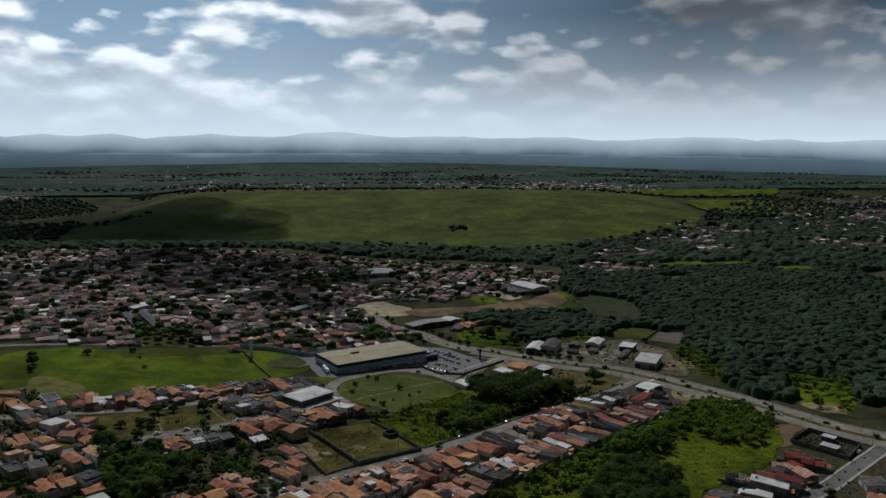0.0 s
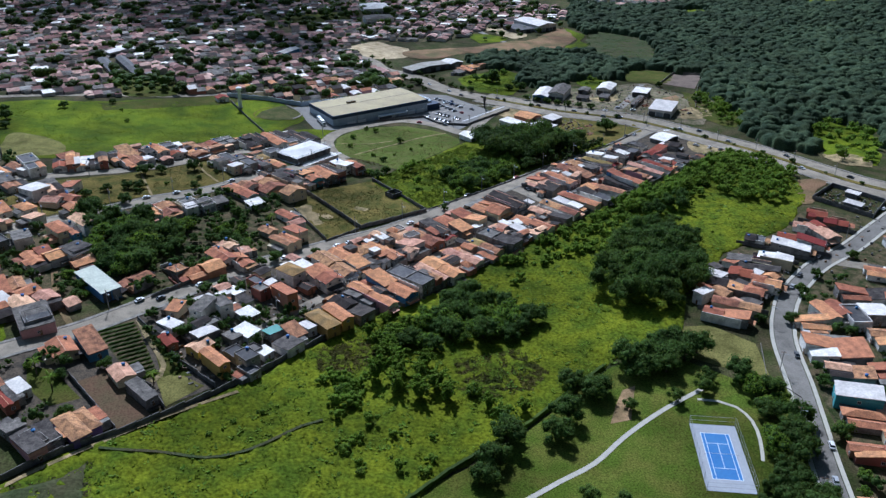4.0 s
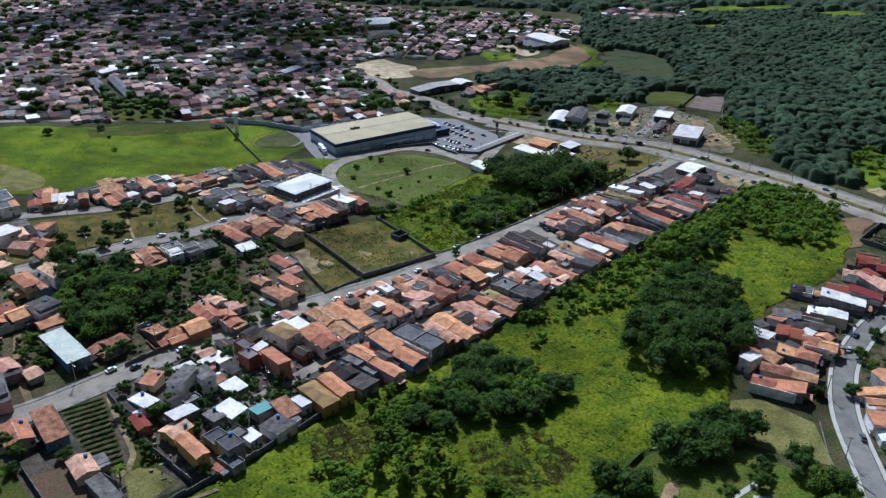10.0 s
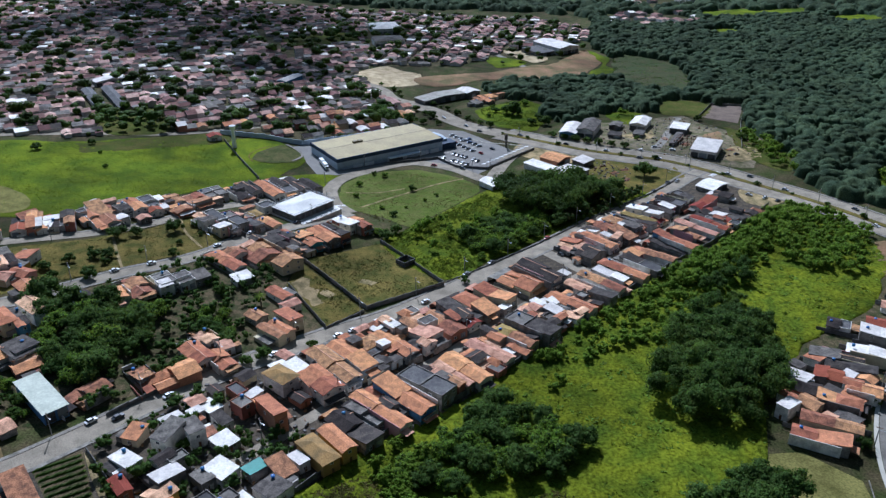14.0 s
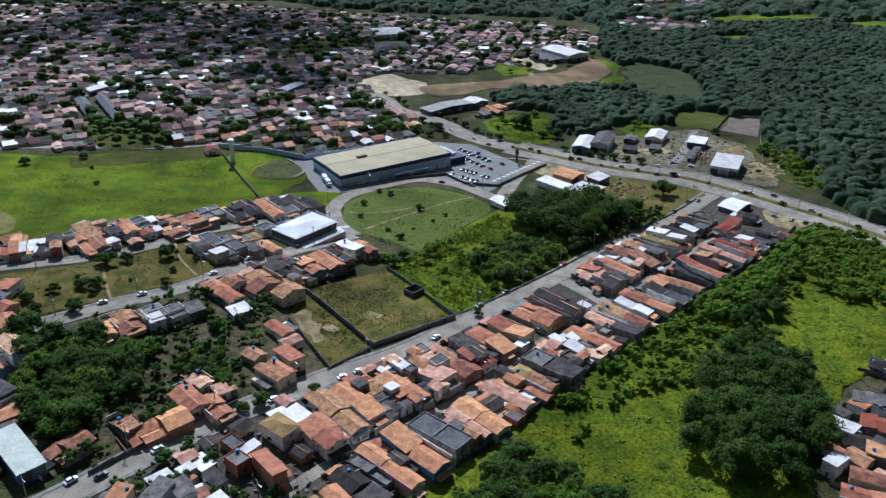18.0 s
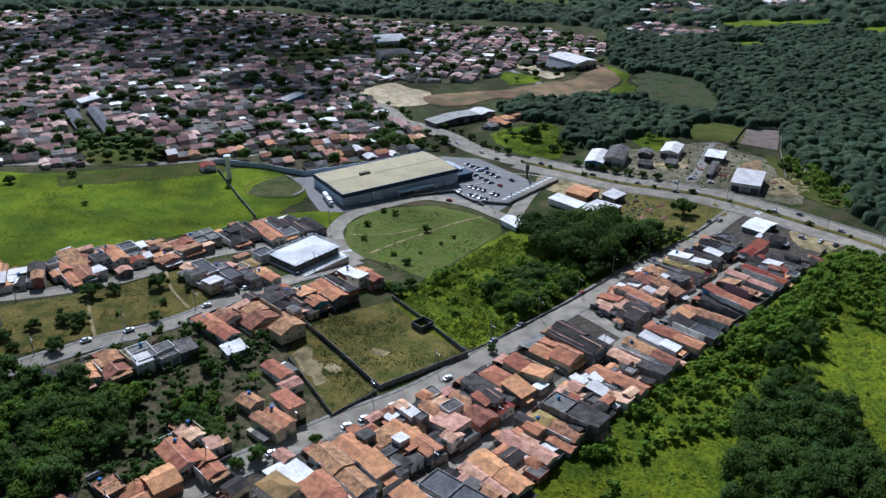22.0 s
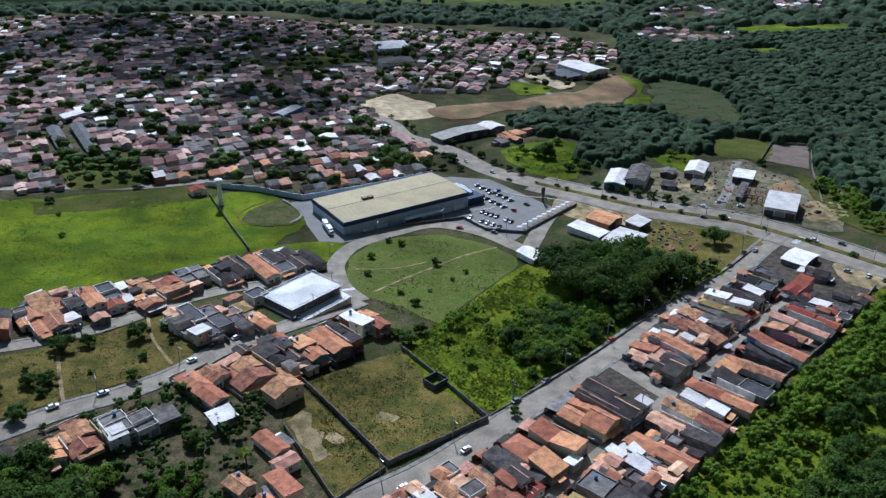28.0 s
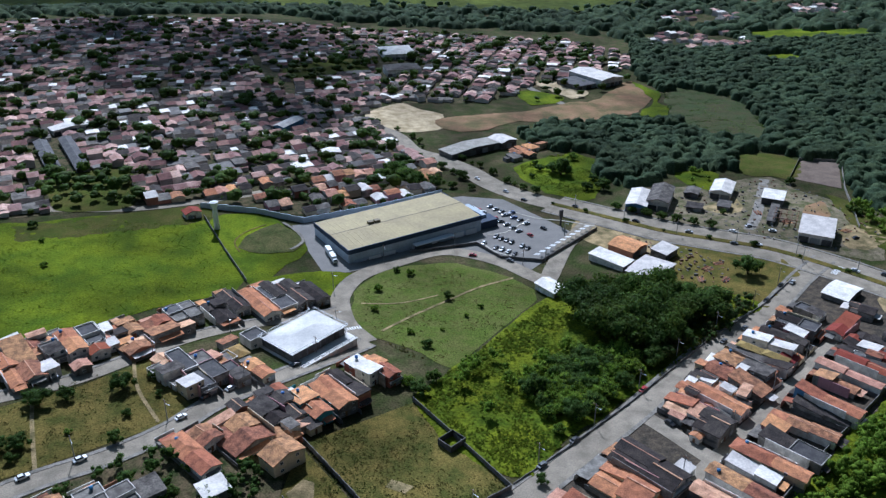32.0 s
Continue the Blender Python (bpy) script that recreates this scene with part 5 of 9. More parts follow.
terraces("houses above the walled plot", ((-58.7, 411.4, -139, 7, 22.5, "o", "white", 3.4), (-55.8, 420.3, -136, 8, 9.5, "b", "lilac", 3.8), (-44.6, 421.4, -140, 16, 16, "b", "grey", 3.2), (-49.6, 431, -56, 4, 15, "s", "white", 3), (-37.1, 433.1, -137, 8, 14.2, "g", "grey", 4.4), (-30.6, 437.2, -144, 8, 15.7, "k", "white", 4), (-23.8, 438.4, -144, 8, 19, "o", "teal", 4.4), (-15.6, 444.2, -144, 9, 19.1, "o", "white", 4.6), (-10.5, 450.1, -143, 7, 20.4, "k", "terracotta", 4.2), (-4.2, 462.3, -139, 7, 14.3, "w", "terracotta", 5), (2.2, 462.4, -144, 7, 17.1, "o", "terracotta", 5), (-30.9, 410.1, -140, 12, 8, "b", "cream", 5)))
terraces("houses by the neighbourhood lawn", ((-109.9, 372.3, -142, 8, 14, "k", "white", 3.6), (-99.6, 376.4, -144, 11, 10.6, "o", "white", 3.4), (-92.2, 384.5, -142, 11, 15.3, "b", "white", 3), (-81.8, 389.6, -145, 8, 11.8, "c", "white", 4.8), (-80.7, 384.9, -146, 6, 6, "w", "white", 4.6), (-74.5, 391.7, -142, 8, 9.6, "c", "white", 4.4), (-68.3, 395.6, -146, 8, 8, "g", "grey", 3.4)))
terraces("garden houses", ((-92.1, 309.7, -40, 9, 13.8, "b", "terracotta", 3), (-66.1, 320.6, -55, 10, 17.2, "o", "terracotta", 3.2), (-59.9, 334.4, -144, 8, 14.9, "o", "white", 3.4), (-58.2, 345.8, -139, 6, 9.6, "s", "white", 3.2), (-50.6, 330.2, -142, 7, 12.4, "o", "white", 3.2), (-77, 321.1, -141, 6, 8.8, "b", "grey", 2.8)))

villas("allotment houses", ((-107, 259, -59, 11.6, 8.2, "o", "cream", 3.0), (-97.6, 261.4, -57, 15.4, 6.8, "b", "blue", 3.3), (-83, 243, -57, 9.4, 6.5, "s", "cream", 3.0), (-74, 232, -48, 12.6, 4.8, "g", "grey", 3.2), (-90, 215, -50, 14.7, 10.1, "b", "lilac", 3.2), (-98, 210, -56, 10.9, 5.1, "g", "grey", 3.0), (-72, 275, -44, 10.0, 5.6, "w", "white", 3.0), (-71, 264, -56, 8.1, 4.1, "r", "terracotta", 3.0), (-59, 260, -41, 7.0, 7.7, "s", "yellow", 3.4), (-52, 249, -52, 13.2, 4.2, "o", "yellow", 5.6), (-101, 208, -45, 9.0, 5.1, "d", "grey", 3.0)))
villas("yard houses", ((-61, 286, -29, 6.0, 10.5, "g", "white", 5.4), (-54, 288, -60, 9.5, 5.5, "g", "white", 5.4), (-72, 288, -21, 5.6, 6.7, "o", "cream", 3.0), (-55, 299, -45, 4.0, 5.0, "w", "white", 3.0), (-43, 270, -40, 8.3, 7.2, "w", "white", 3.4), (-48, 267, -50, 7.2, 4.8, "g", "grey", 3.0), (-33, 271, -46, 4.9, 7.0, "t", "grey", 3.0), (-27, 262, -45, 9.3, 8.4, "g", "white", 3.0), (-25, 271, -55, 9.2, 6.3, "b", "grey", 3.0), (-20, 275, -54, 7.1, 4.0, "w", "white", 3.0), (-14, 277, -54, 15.1, 6.3, "y", "yellow", 5.0), (-8, 282, -56, 14.4, 5.5, "o", "yellow", 5.4)))
villas("lane head houses", ((-30, 298, -60, 15.5, 4.7, "o", "terracotta", 5.4), (-40, 302, -47, 6.5, 5.3, "c", "terracotta", 4.8), (-46, 295, -49, 7.3, 4.2, "g", "white", 3.0), (-28, 317, -46, 10.9, 7.4, "y", "white", 5.8), (-41, 251, -51, 7.8, 6.0, "d", "grey", 5.4), (-40, 245, -45, 7.7, 4.7, "d", "grey", 3.0)))
villas("garden houses", ((-133, 328, -50, 9.8, 16.5, "o", "white", 3.2), (-117, 326, -53, 7.1, 8.9, "o", "terracotta", 3.0), (-121, 333, -42, 10.0, 9.3, "g", "white", 5.0), (-132, 300, -41, 7.6, 8.7, "o", "pink", 3.0), (-121, 278, -61, 9.7, 9.7, "d", "grey", 5.0)))
villas("plot houses", ((-41, 363, -45, 7.7, 6.1, "b", "grey", 3.0), (-32, 351, -46, 13.2, 9.1, "b", "cream", 4.4), (-33, 382, -50, 12.4, 5.4, "o", "white", 3.0), (-28, 373, -54, 5.5, 7.5, "s", "white", 3.0), (-28, 362, -59, 14.5, 6.0, "o", "cream", 3.2), (-50, 340, -61, 5.2, 4.9, "s", "white", 3.0)))
villas("west houses", ((-155, 456, -49, 24.2, 10.1, "o", "white", 3.0), (-153, 408, -57, 18.5, 8.1, "s", "white", 5.2), (-180, 444, -43, 18.4, 7.5, "w", "white", 3.0), (-175, 446, -57, 33.5, 8.9, "d", "white", 5.2), (-160, 404, -43, 13.9, 9.9, "w", "white", 5.0), (-142, 397, -31, 9.9, 7.1, "o", "pink", 3.0), (-159, 385, -42, 10.3, 6.2, "o", "white", 3.0), (-151, 372, -44, 10.1, 6.9, "s", "white", 3.0), (-136, 385, -50, 9.7, 7.6, "o", "cream", 3.0), (-126, 365, -46, 14.0, 8.3, "s", "white", 5.4), (-135, 356, -50, 13.7, 6.2, "o", "cream", 5.4), (-129, 355, -55, 16.1, 4.4, "o", "blue", 5.4)))
villas("far west houses", ((-122, 336, -43, 11.9, 9.0, "g", "white", 4.8), (-136, 331, -52, 13.8, 11.6, "o", "terracotta", 3.2), (-118, 329, -51, 8.0, 8.1, "s", "terracotta", 3.0), (-159, 346, -48, 12.2, 7.2, "d", "grey", 4.0), (-149, 349, -63, 13.2, 7.7, "g", "white", 4.0), (-170, 381, -52, 13.5, 9.0, "b", "white", 3.0), (-166, 365, -51, 8.7, 7.0, "s", "cream", 3.0), (-190, 436, -47, 21.8, 7.6, "w", "white", 4.0), (-178, 418, -50, 19.3, 7.8, "b", "grey", 3.0), (-140, 305, -60, 12.9, 11.4, "o", "terracotta", 3.0), (-131, 291, -49, 11.1, 7.6, "s", "grey", 3.0), (-122, 278, -63, 16.0, 12.1, "g", "pink", 4.0)))
villas("southwest houses", ((-120, 234, -51, 24.5, 4.8, "r", "terracotta", 3.2), (-114, 235, -46, 8.1, 4.8, "w", "white", 3.0), (-109, 214, -43, 5.2, 6.2, "g", "grey", 3.0), (-102, 206, -49, 14.6, 5.5, "g", "pink", 3.0), (-98, 210, -46, 10.9, 5.2, "c", "grey", 3.0)))
villas("southeast houses", ((185, 243, -106, 14.6, 23.3, "o", "white", 3.3), (212, 247, -105, 12.0, 16.5, "b", "white", 3.3), (182, 228, -113, 8.8, 16.7, "s", "grey", 3.0), (175, 212, -118, 9.2, 15.3, "w", "teal", 5.6), (171, 201, -111, 9.2, 13.8, "o", "grey", 3.2), (166, 184, -108, 7.0, 19.0, "o", "terracotta", 3.2), (168, 171, -109, 11.2, 10.0, "w", "terracotta", 5.0), (149, 163, -106, 5.1, 5.7, "b", "cream", 3.0), (156, 155, -100, 6.0, 11.4, "g", "grey", 3.0), (183, 204, -100, 4.8, 9.9, "s", "white", 3.0), (194, 206, -103, 8.2, 9.5, "o", "white", 3.0), (157, 149, -113, 4.2, 7.5, "g", "white", 3.0)))
villas("street head houses", ((223, 281, -104, 10.0, 27.3, "o", "grey", 3.2), (199, 269, -85, 13.9, 13.0, "o", "white", 4.4), (206, 264, -97, 14.4, 7.8, "d", "white", 4.4), (216, 266, -100, 11.2, 10.9, "w", "grey", 4.2), (230, 274, -115, 9.4, 5.9, "o", "white", 3.0), (268, 327, -101, 10.6, 10.8, "g", "white", 3.0), (259, 309, -105, 10.9, 8.8, "o", "white", 3.0)))
terraces("eastern row", ((153.7, 272.7, -124, 8, 18.2, "o", "white", 3.2), (161, 279, -124, 6, 19.6, "b", "cream", 4), (170.9, 290.9, -124, 7, 14.7, "o", "white", 3.6), (162.7, 301.3, -124, 8, 12.3, "k", "terracotta", 2.8), (182.7, 296.1, -124, 9, 12.9, "o", "white", 4.2), (176, 307, -124, 8, 9.8, "r", "grey", 3.4), (186.9, 310.3, -124, 6, 17.9, "k", "grey", 3.4), (185.5, 318.2, -123, 7, 19.4, "g", "grey", 3.2), (199.1, 318.7, -124, 8, 15.5, "w", "white", 4.2), (200.2, 341.2, -124, 8, 9.1, "k", "grey", 3), (212.2, 328.9, -124, 8, 18, "w", "grey", 5), (220.1, 333.5, -124, 7, 22, "r", "white", 5)))
terraces("eastern row", ((237.1, 343.9, -171, 9, 19.1, "r", "grey", 4.4), (232.6, 352.5, -124, 7, 10.3, "s", "white", 3.6), (245.5, 363.7, -124, 9, 9.8, "r", "terracotta", 4), (251, 354.1, -124, 8, 11.4, "r", "terracotta", 3.4)))
# western quarter: short rows
for i, (a, b, cd, dp, sd_) in enumerate((((-192, 390), (-192, 326), "ogsobooc", 15, 25), ((-214, 470), (-216, 380), "obgosoobgso", 15, 26), ((-178, 346), (-184, 290), "gosobog", 14, 27), ((-232, 470), (-236, 330), "bosgoobosogoobsg", 16, 28), ((-155, 262), (-190, 242), "obg", 14, 29), ((-130, 236), (-165, 205), "osgb", 15, 30), ((-150, 420), (-158, 392), "ogs", 12, 31), ((-160, 322), (-166, 296), "osg", 12, 33))):
    row([a, ((a[0] + b[0]) / 2, (a[1] + b[1]) / 2), b], 0.5, cd, dp, sd_, "houses of the western quarter", side=1, walls=False)


def infill(poly, n, seed, group, ang=-48.0, gap=6.0, clear=4.6, least=4.0, most=7.5, codes="ggooosskkwcb"):
    """Outbuildings and small houses crowded into the yards."""
    rd = random.Random(seed)
    done = 0
    roads = spline(ST1, 3.0) + spline(LANE, 3.0) + spline(STR, 3.0) + spline(LOW, 3.0) + spline(TOP, 3.0)
    for x, y in scatter(poly, gap, seed):
        if done >= n:
            break
        w, d = rd.uniform(least, most), rd.uniform(least, most) * 1.25
        if any(math.hypot(x - a, y - b) < r + w * 0.22 - 0.6 for a, b, r in FOOT) or min(math.hypot(x - a, y - b) for a, b in roads) < clear + d * 0.5:
            continue
        done += 1
        FOOT.append((x, y, d * 0.45))
        k = rd.choice(codes)
        wl_ = rd.choice(["white", "white", "grey", "grey", "cream", "terracotta"])
        hh = rd.choice([2.4, 2.6, 2.8, 3.0, 4.8])
        o = root("outbuilding", x, y, land(x, y) + 0.05, radians(ang + rd.choice([0, 90]) + rd.uniform(-4, 4)), f"small {wl_} outbuilding with {ROOFTEXT[k]} roof", "outbuilding", group)
        block(o, w, -d / 2, d / 2, hh, k, wl_, rd, win=0, flip=rd.random() < 0.5)
        child("door", unit("box", M_DOOR), o, 0, -d / 2 - 0.03, 0.0, 0, 0.9, 0.1, 2.0)


infill([(-78, 286), (-58, 312), (-27, 338), (0, 350), (8, 330), (-20, 305), (-44, 278), (-60, 262)], 16, 1, "outbuildings by the lane", codes="kkdggwwcso")
infill([(-62, 262), (-44, 278), (-12, 300), (8, 302), (0, 284), (-44, 245)], 14, 2, "outbuildings by the lane", codes="kkdggwwcs")
infill([(16, 372), (62, 405), (92, 428), (108, 404), (62, 366), (16, 325), (-6, 309), (-20, 330)], 34, 11, "outbuildings of the main row", -52, 3.4, 3.8, 3.2, 5.6)
infill([(2, 288), (54, 326), (112, 374), (145, 400), (198, 442), (236, 478), (196, 474), (110, 402), (64, 365), (16, 322), (-8, 305)], 62, 12, "outbuildings of the lane row", -50, 3.4, 2.4, 3.2, 5.6)
infill([(112, 446), (140, 472), (180, 504), (196, 480), (146, 436), (112, 408), (104, 422)], 30, 13, "outbuildings of the main row", -50, 3.4, 3.8, 3.2, 5.6)
infill([(-138, 456), (-100, 480), (-60, 505), (-22, 524), (-30, 546), (-60, 536), (-100, 506), (-140, 480)], 16, 14, "outbuildings below the meadow", -54, 3.4, 3.6, 3.2, 5.4, "kdggcwsso")
infill([(-60, 424), (-40, 446), (0, 478), (10, 464), (-10, 438), (-36, 414)], 10, 15, "outbuildings above the walled plot", -50, 3.4, 3.6, 3.2, 5.2, "kgbcso")
infill([(-150, 300), (-128, 270), (-100, 262), (-112, 290), (-130, 330)], 7, 3, "outbuildings of the western quarter")
infill([(180, 470), (200, 446), (226, 466), (236, 484), (230, 504), (216, 522), (196, 500)], 22, 4, "outbuildings at the row's end", -50, 3.4, 3.4, 3.6, 6.5, "kkdgkbowr")
infill([(176, 236), (204, 300), (262, 300), (280, 200), (240, 130), (160, 150)], 30, 5, "outbuildings of the southeastern yards", -16)
infill([(-150, 300), (-232, 300), (-240, 470), (-200, 476), (-160, 440), (-176, 400), (-160, 366)], 12, 6, "outbuildings of the western quarter")
infill([(-82, 462), (-60, 446), (-46, 462), (-60, 490), (-74, 482)], 6, 7, "outbuildings beside the hall")
villas("houses by the park street", ((186, 262, -105, 9, 13, "o", "white", 3.0), (178, 188, -108, 10, 13, "o", "cream", 3.0), (190, 190, -108, 9, 12, "b", "white", 3.0), (176, 160, -108, 10, 14, "o", "white", 3.0), (196, 226, -106, 9, 12, "o", "grey", 3.0), (208, 228, -104, 9, 13, "r", "white", 3.0), (204, 206, -104, 9, 12, "o", "cream", 3.0), (220, 212, -104, 10, 13, "s", "white", 3.0), (224, 240, -104, 10, 14, "o", "white", 3.0), (238, 250, -104, 9, 13, "b", "white", 3.0), (188, 170, -106, 9, 12, "s", "white", 3.0), (240, 300, -120, 9, 12, "o", "white", 3.0)))
villas("houses by the depot", ((112, 742, 30, 9, 12, "b", "grey", 2.8), (122, 752, 30, 8, 11, "o", "white", 2.8), (130, 758, 30, 8, 10, "b", "cream", 2.8), (106, 730, 30, 8, 9, "g", "grey", 2.6), (118, 736, 30, 7, 8, "o", "grey", 2.6)))
infill([(147, 284), (161, 266), (176, 284), (200, 308), (222, 324), (252, 342), (272, 364), (256, 384), (237, 368), (208, 346), (180, 331), (159, 308)], 12, 8, "outbuildings of the eastern row", -58)

# ---- large buildings ----
M_MROOF = mat("beige_metal_roof", (0.40, 0.325, 0.165), 0.7, 0.12, 0.7, 6, 0.1, second=(0.32, 0.26, 0.14), spec=0.15)
M_DRYROOF = mat("tarnished_roof_metal", (0.22, 0.18, 0.11), 0.7, 0.2, 1.5, 8, 0.1, second=(0.13, 0.11, 0.075), spec=0.15)
M_BLUEWALL = mat("blue_cladding", (0.04, 0.06, 0.10), 0.7, 0.12, 1.5, 8, 0.1, spec=0.15)
M_PALEWALL = mat("pale_blue_wall", (0.48, 0.54, 0.60), 0.8, 0.12, 1.5, 10, 0.15, second=(0.38, 0.43, 0.49))
M_GYM = mat("white_membrane", (0.72, 0.69, 0.63), 0.7, 0.1, 0.8, 8, 0.08, second=(0.52, 0.505, 0.475), spec=0.15)
bx = lambda m: unit("box", m)

mk_ang = math.atan2(36, 73)
mkz = -7.0
mk = root("supermarket", 18, 606, mkz, mk_ang, "long low supermarket with beige metal roof and blue walls", "supermarket")
L, D, H_ = 81.0, 41.0, 9.5
child("wall", bx(M_PALEWALL), mk, 0, 0, -1, 0, L, D, 8.9)
child("cladding", bx(M_BLUEWALL), mk, 0, 0, 7.6, 0, L + 0.6, D + 0.6, H_ - 7.6)
for k in range(27):      # roof sheets, each with its raised seam
    x = -L / 2 + (k + 0.5) * L / 27
    for s in (-1, 1):
        rp = child("roof_sheet", unit("shed", M_MROOF), mk, x, s * D / 4, H_ + 0.25, 0 if s < 0 else math.pi, L / 27 - 0.05, D / 2 - 0.2, 0.9)
child("ridge_gutter", bx(M_DRYROOF), mk, 0, 0, H_ + 1.0, 0, L, 0.7, 0.2)
child("parapet", bx(M_BLUEWALL), mk, 0, -D / 2, H_ - 0.3, 0, L + 1, 0.5, 0.9)
child("parapet", bx(M_BLUEWALL), mk, -L / 2, 0, H_ - 0.3, 0, 0.5, D, 0.9)
child("parapet", bx(M_BLUEWALL), mk, L / 2, 0, H_ - 0.3, 0, 0.5, D, 0.9)
for dx in (-16, -12.2):
    v = child("roof_unit", bx(M_DRYROOF), mk, dx, 2.0, H_ + 0.9, 0, 3.0, 2.6, 1.5)
for k in range(9):
    child("wall_panel", bx(M_WHITE if k % 3 else M_PALEWALL), mk, -L / 2 + 6 + k * 8.5, -D / 2 - 0.45, 0.2, 0, 6.8, 0.5, 3.6)
child("canopy", bx(M_WHITE), mk, 8, -D / 2 - 2.4, 4.4, 0, 24, 4, 0.4)
child("entrance_block", bx(M_PALEWALL), mk, L / 2 + 4, -5, -1, 0, 8, 18, 7.5)
child("entrance_block", bx(M_BLUEWALL), mk, L / 2 + 6, -15, -1, 0, 12, 9, 6)
child("entrance_sign", bx(M_WHITE), mk, L / 2 + 8.3, -5, 4.5, 0, 0.4, 10, 2.2)
child("loading_dock", bx(M_GATE), mk, 2, -D / 2 - 1.6, -1, 0, 9, 3.2, 4.6)
for dx, dy in ((-L / 2 - 4, -6), (-L / 2 - 5.5, -14)):
    tk = root("lorry", 0, 0, 0, 0, "white box lorry at the supermarket's yard", "lorry")
    tk.parent = None
    c, s = math.cos(mk_ang), math.sin(mk_ang)
    px, py = 18 + c * dx - s * dy, 606 + s * dx + c * dy
    tk.location, tk.rotation_euler = (px, py, land(px, py) + 0.2), (0, 0, mk_ang + 1.4)
    child("cargo_box", bx(M_WHITE), tk, 0.8, 0, 1.0, 0, 6.0, 2.4, 2.5)
    child("cab", bx(M_WHITE), tk, -3.2, 0, 0.6, 0, 1.7, 2.2, 2.0)
    child("windscreen", bx(M_GLASS), tk, -4.02, 0, 1.5, 0, 0.1, 1.9, 0.8)
    for wx in (-3, 1.5, 2.8):
        for wy in (-1, 1):
            wh = child("wheel", unit("tank", M_TYRE), tk, wx, wy * 1.2, 0.45, 0, 0.9, 0.9, 0.3)
            wh.rotation_euler = (math.pi / 2, 0, 0)
for pts_ in ([(93, 619), (84, 609), (75, 601), (66, 600)], [(62, 593), (63, 585), (67, 577), (74, 572)], [(84, 633), (97, 620), (112, 614), (128, 604)]):
    ribbon("kerb_car_park", pts_, 0.9, M_PATH, 0.3, 0.2, label="pale curved kerb in the car park", category="kerb")
# retaining wall round the market's back
def fence(name, pts, hgt, thick, m, label, category="wall", base=1.2, smooth=False, step=8.0):
    line = spline(pts, step) if smooth else pts
    o = root(name, *line[0], 0, 0, label, category, kind="structure")
    x0, y0 = line[0]
    for (ax, ay), (b_x, b_y) in zip(line, line[1:]):
        n = max(1, int(math.hypot(b_x - ax, b_y - ay) / 7))
        for i in range(n):
            p, q = (ax + (b_x - ax) * i / n, ay + (b_y - ay) * i / n), (ax + (b_x - ax) * (i + 1) / n, ay + (b_y - ay) * (i + 1) / n)
            mx, my = (p[0] + q[0]) / 2, (p[1] + q[1]) / 2
            child("panel", bx(m), o, mx - x0, my - y0, land(mx, my) - base, math.atan2(q[1] - p[1], q[0] - p[0]), math.hypot(q[0] - p[0], q[1] - p[1]), thick, hgt + base)
    return o


fence("wall_market_back", [(-92, 640), (-60, 634), (-34, 622), (8, 642), (48, 664)], 3.4, 0.4, M_PALEWALL, "tall pale wall behind the supermarket")
fence("wall_meadow", [(-88, 626), (-72, 585), (-57, 548)], 2.0, 0.3, M_BLOCKWALL, "dark boundary wall down the meadow's side")
fence("wall_car_park", [(22, 580), (58, 588), (68, 570), (88, 564), (127, 600)], 1.7, 0.3, M_BLOCKWALL, "low dark wall round the car park")
fence("wall_plot", [(-25, 421), (4, 374), (40, 396), (13, 445)], 2.1, 0.25, M_BLOCKWALL, "dark block wall round the vacant plot")
fence("wall_side_plot", [(-13, 358), (-30, 394)], 1.9, 0.2, M_BLOCKWALL, "grey block wall of the side plot")
fence("wall_street_plot", [(-13, 358), (3, 372)], 1.2, 0.2, M_BLOCKWALL, "low dark wall along the street")
fence("wall_field", [(-120, 180), (-92, 205), (-78, 213), (-44, 240), (2, 285), (30, 305), (56, 326), (74, 344), (94, 360), (114, 376), (145, 401), (172, 421), (197, 441), (239, 480)], 2.3, 0.25, M_BLOCKWALL, "long grey block wall along the field", smooth=True)
fence("wall_street_bank", [(41, 398), (66, 417), (92, 438), (140, 480), (178, 508), (205, 532)], 0.9, 0.2, M_BLOCKWALL, "low wall between street and scrub")
fence("hedge_park", [(0, 171), (26, 193), (56, 214), (72, 228), (92, 245)], 1.6, 1.1, M_LEAF, "dark clipped hedge along the park", "hedge")
fence("wall_dry_plot", [(160, 254), (152, 233), (158, 218), (146, 186)], 0.6, 0.15, M_KERB, "low concrete wall beside the street")
fence("wall_bare_plot", [(-101.6, 245.6), (-79, 215)], 2.0, 0.25, M_BLOCKWALL, "grey wall beside the bare plot")
fence("wall_allotment", [(-86, 283), (-76, 268.5), (-65, 253), (-51, 238)], 2.0, 0.22, M_BLOCKWALL, "grey wall between vegetable plot and houses")
fence("wall_grass_plot", [(-80, 244), (-72, 237), (-66, 226)], 1.9, 0.2, M_BLOCKWALL, "pale wall between grass plot and bare plot")
fence("wall_garden_street", [(-84, 300), (-66, 318), (-44, 336)], 1.8, 0.2, M_BLOCKWALL, "dark garden wall along the street")
fence("fence_ploughed_plot", [(274, 666), (301, 704), (326, 695), (298, 643), (272, 585)], 2.0, 0.15, M_KERB, "pale wall round the bare plot")

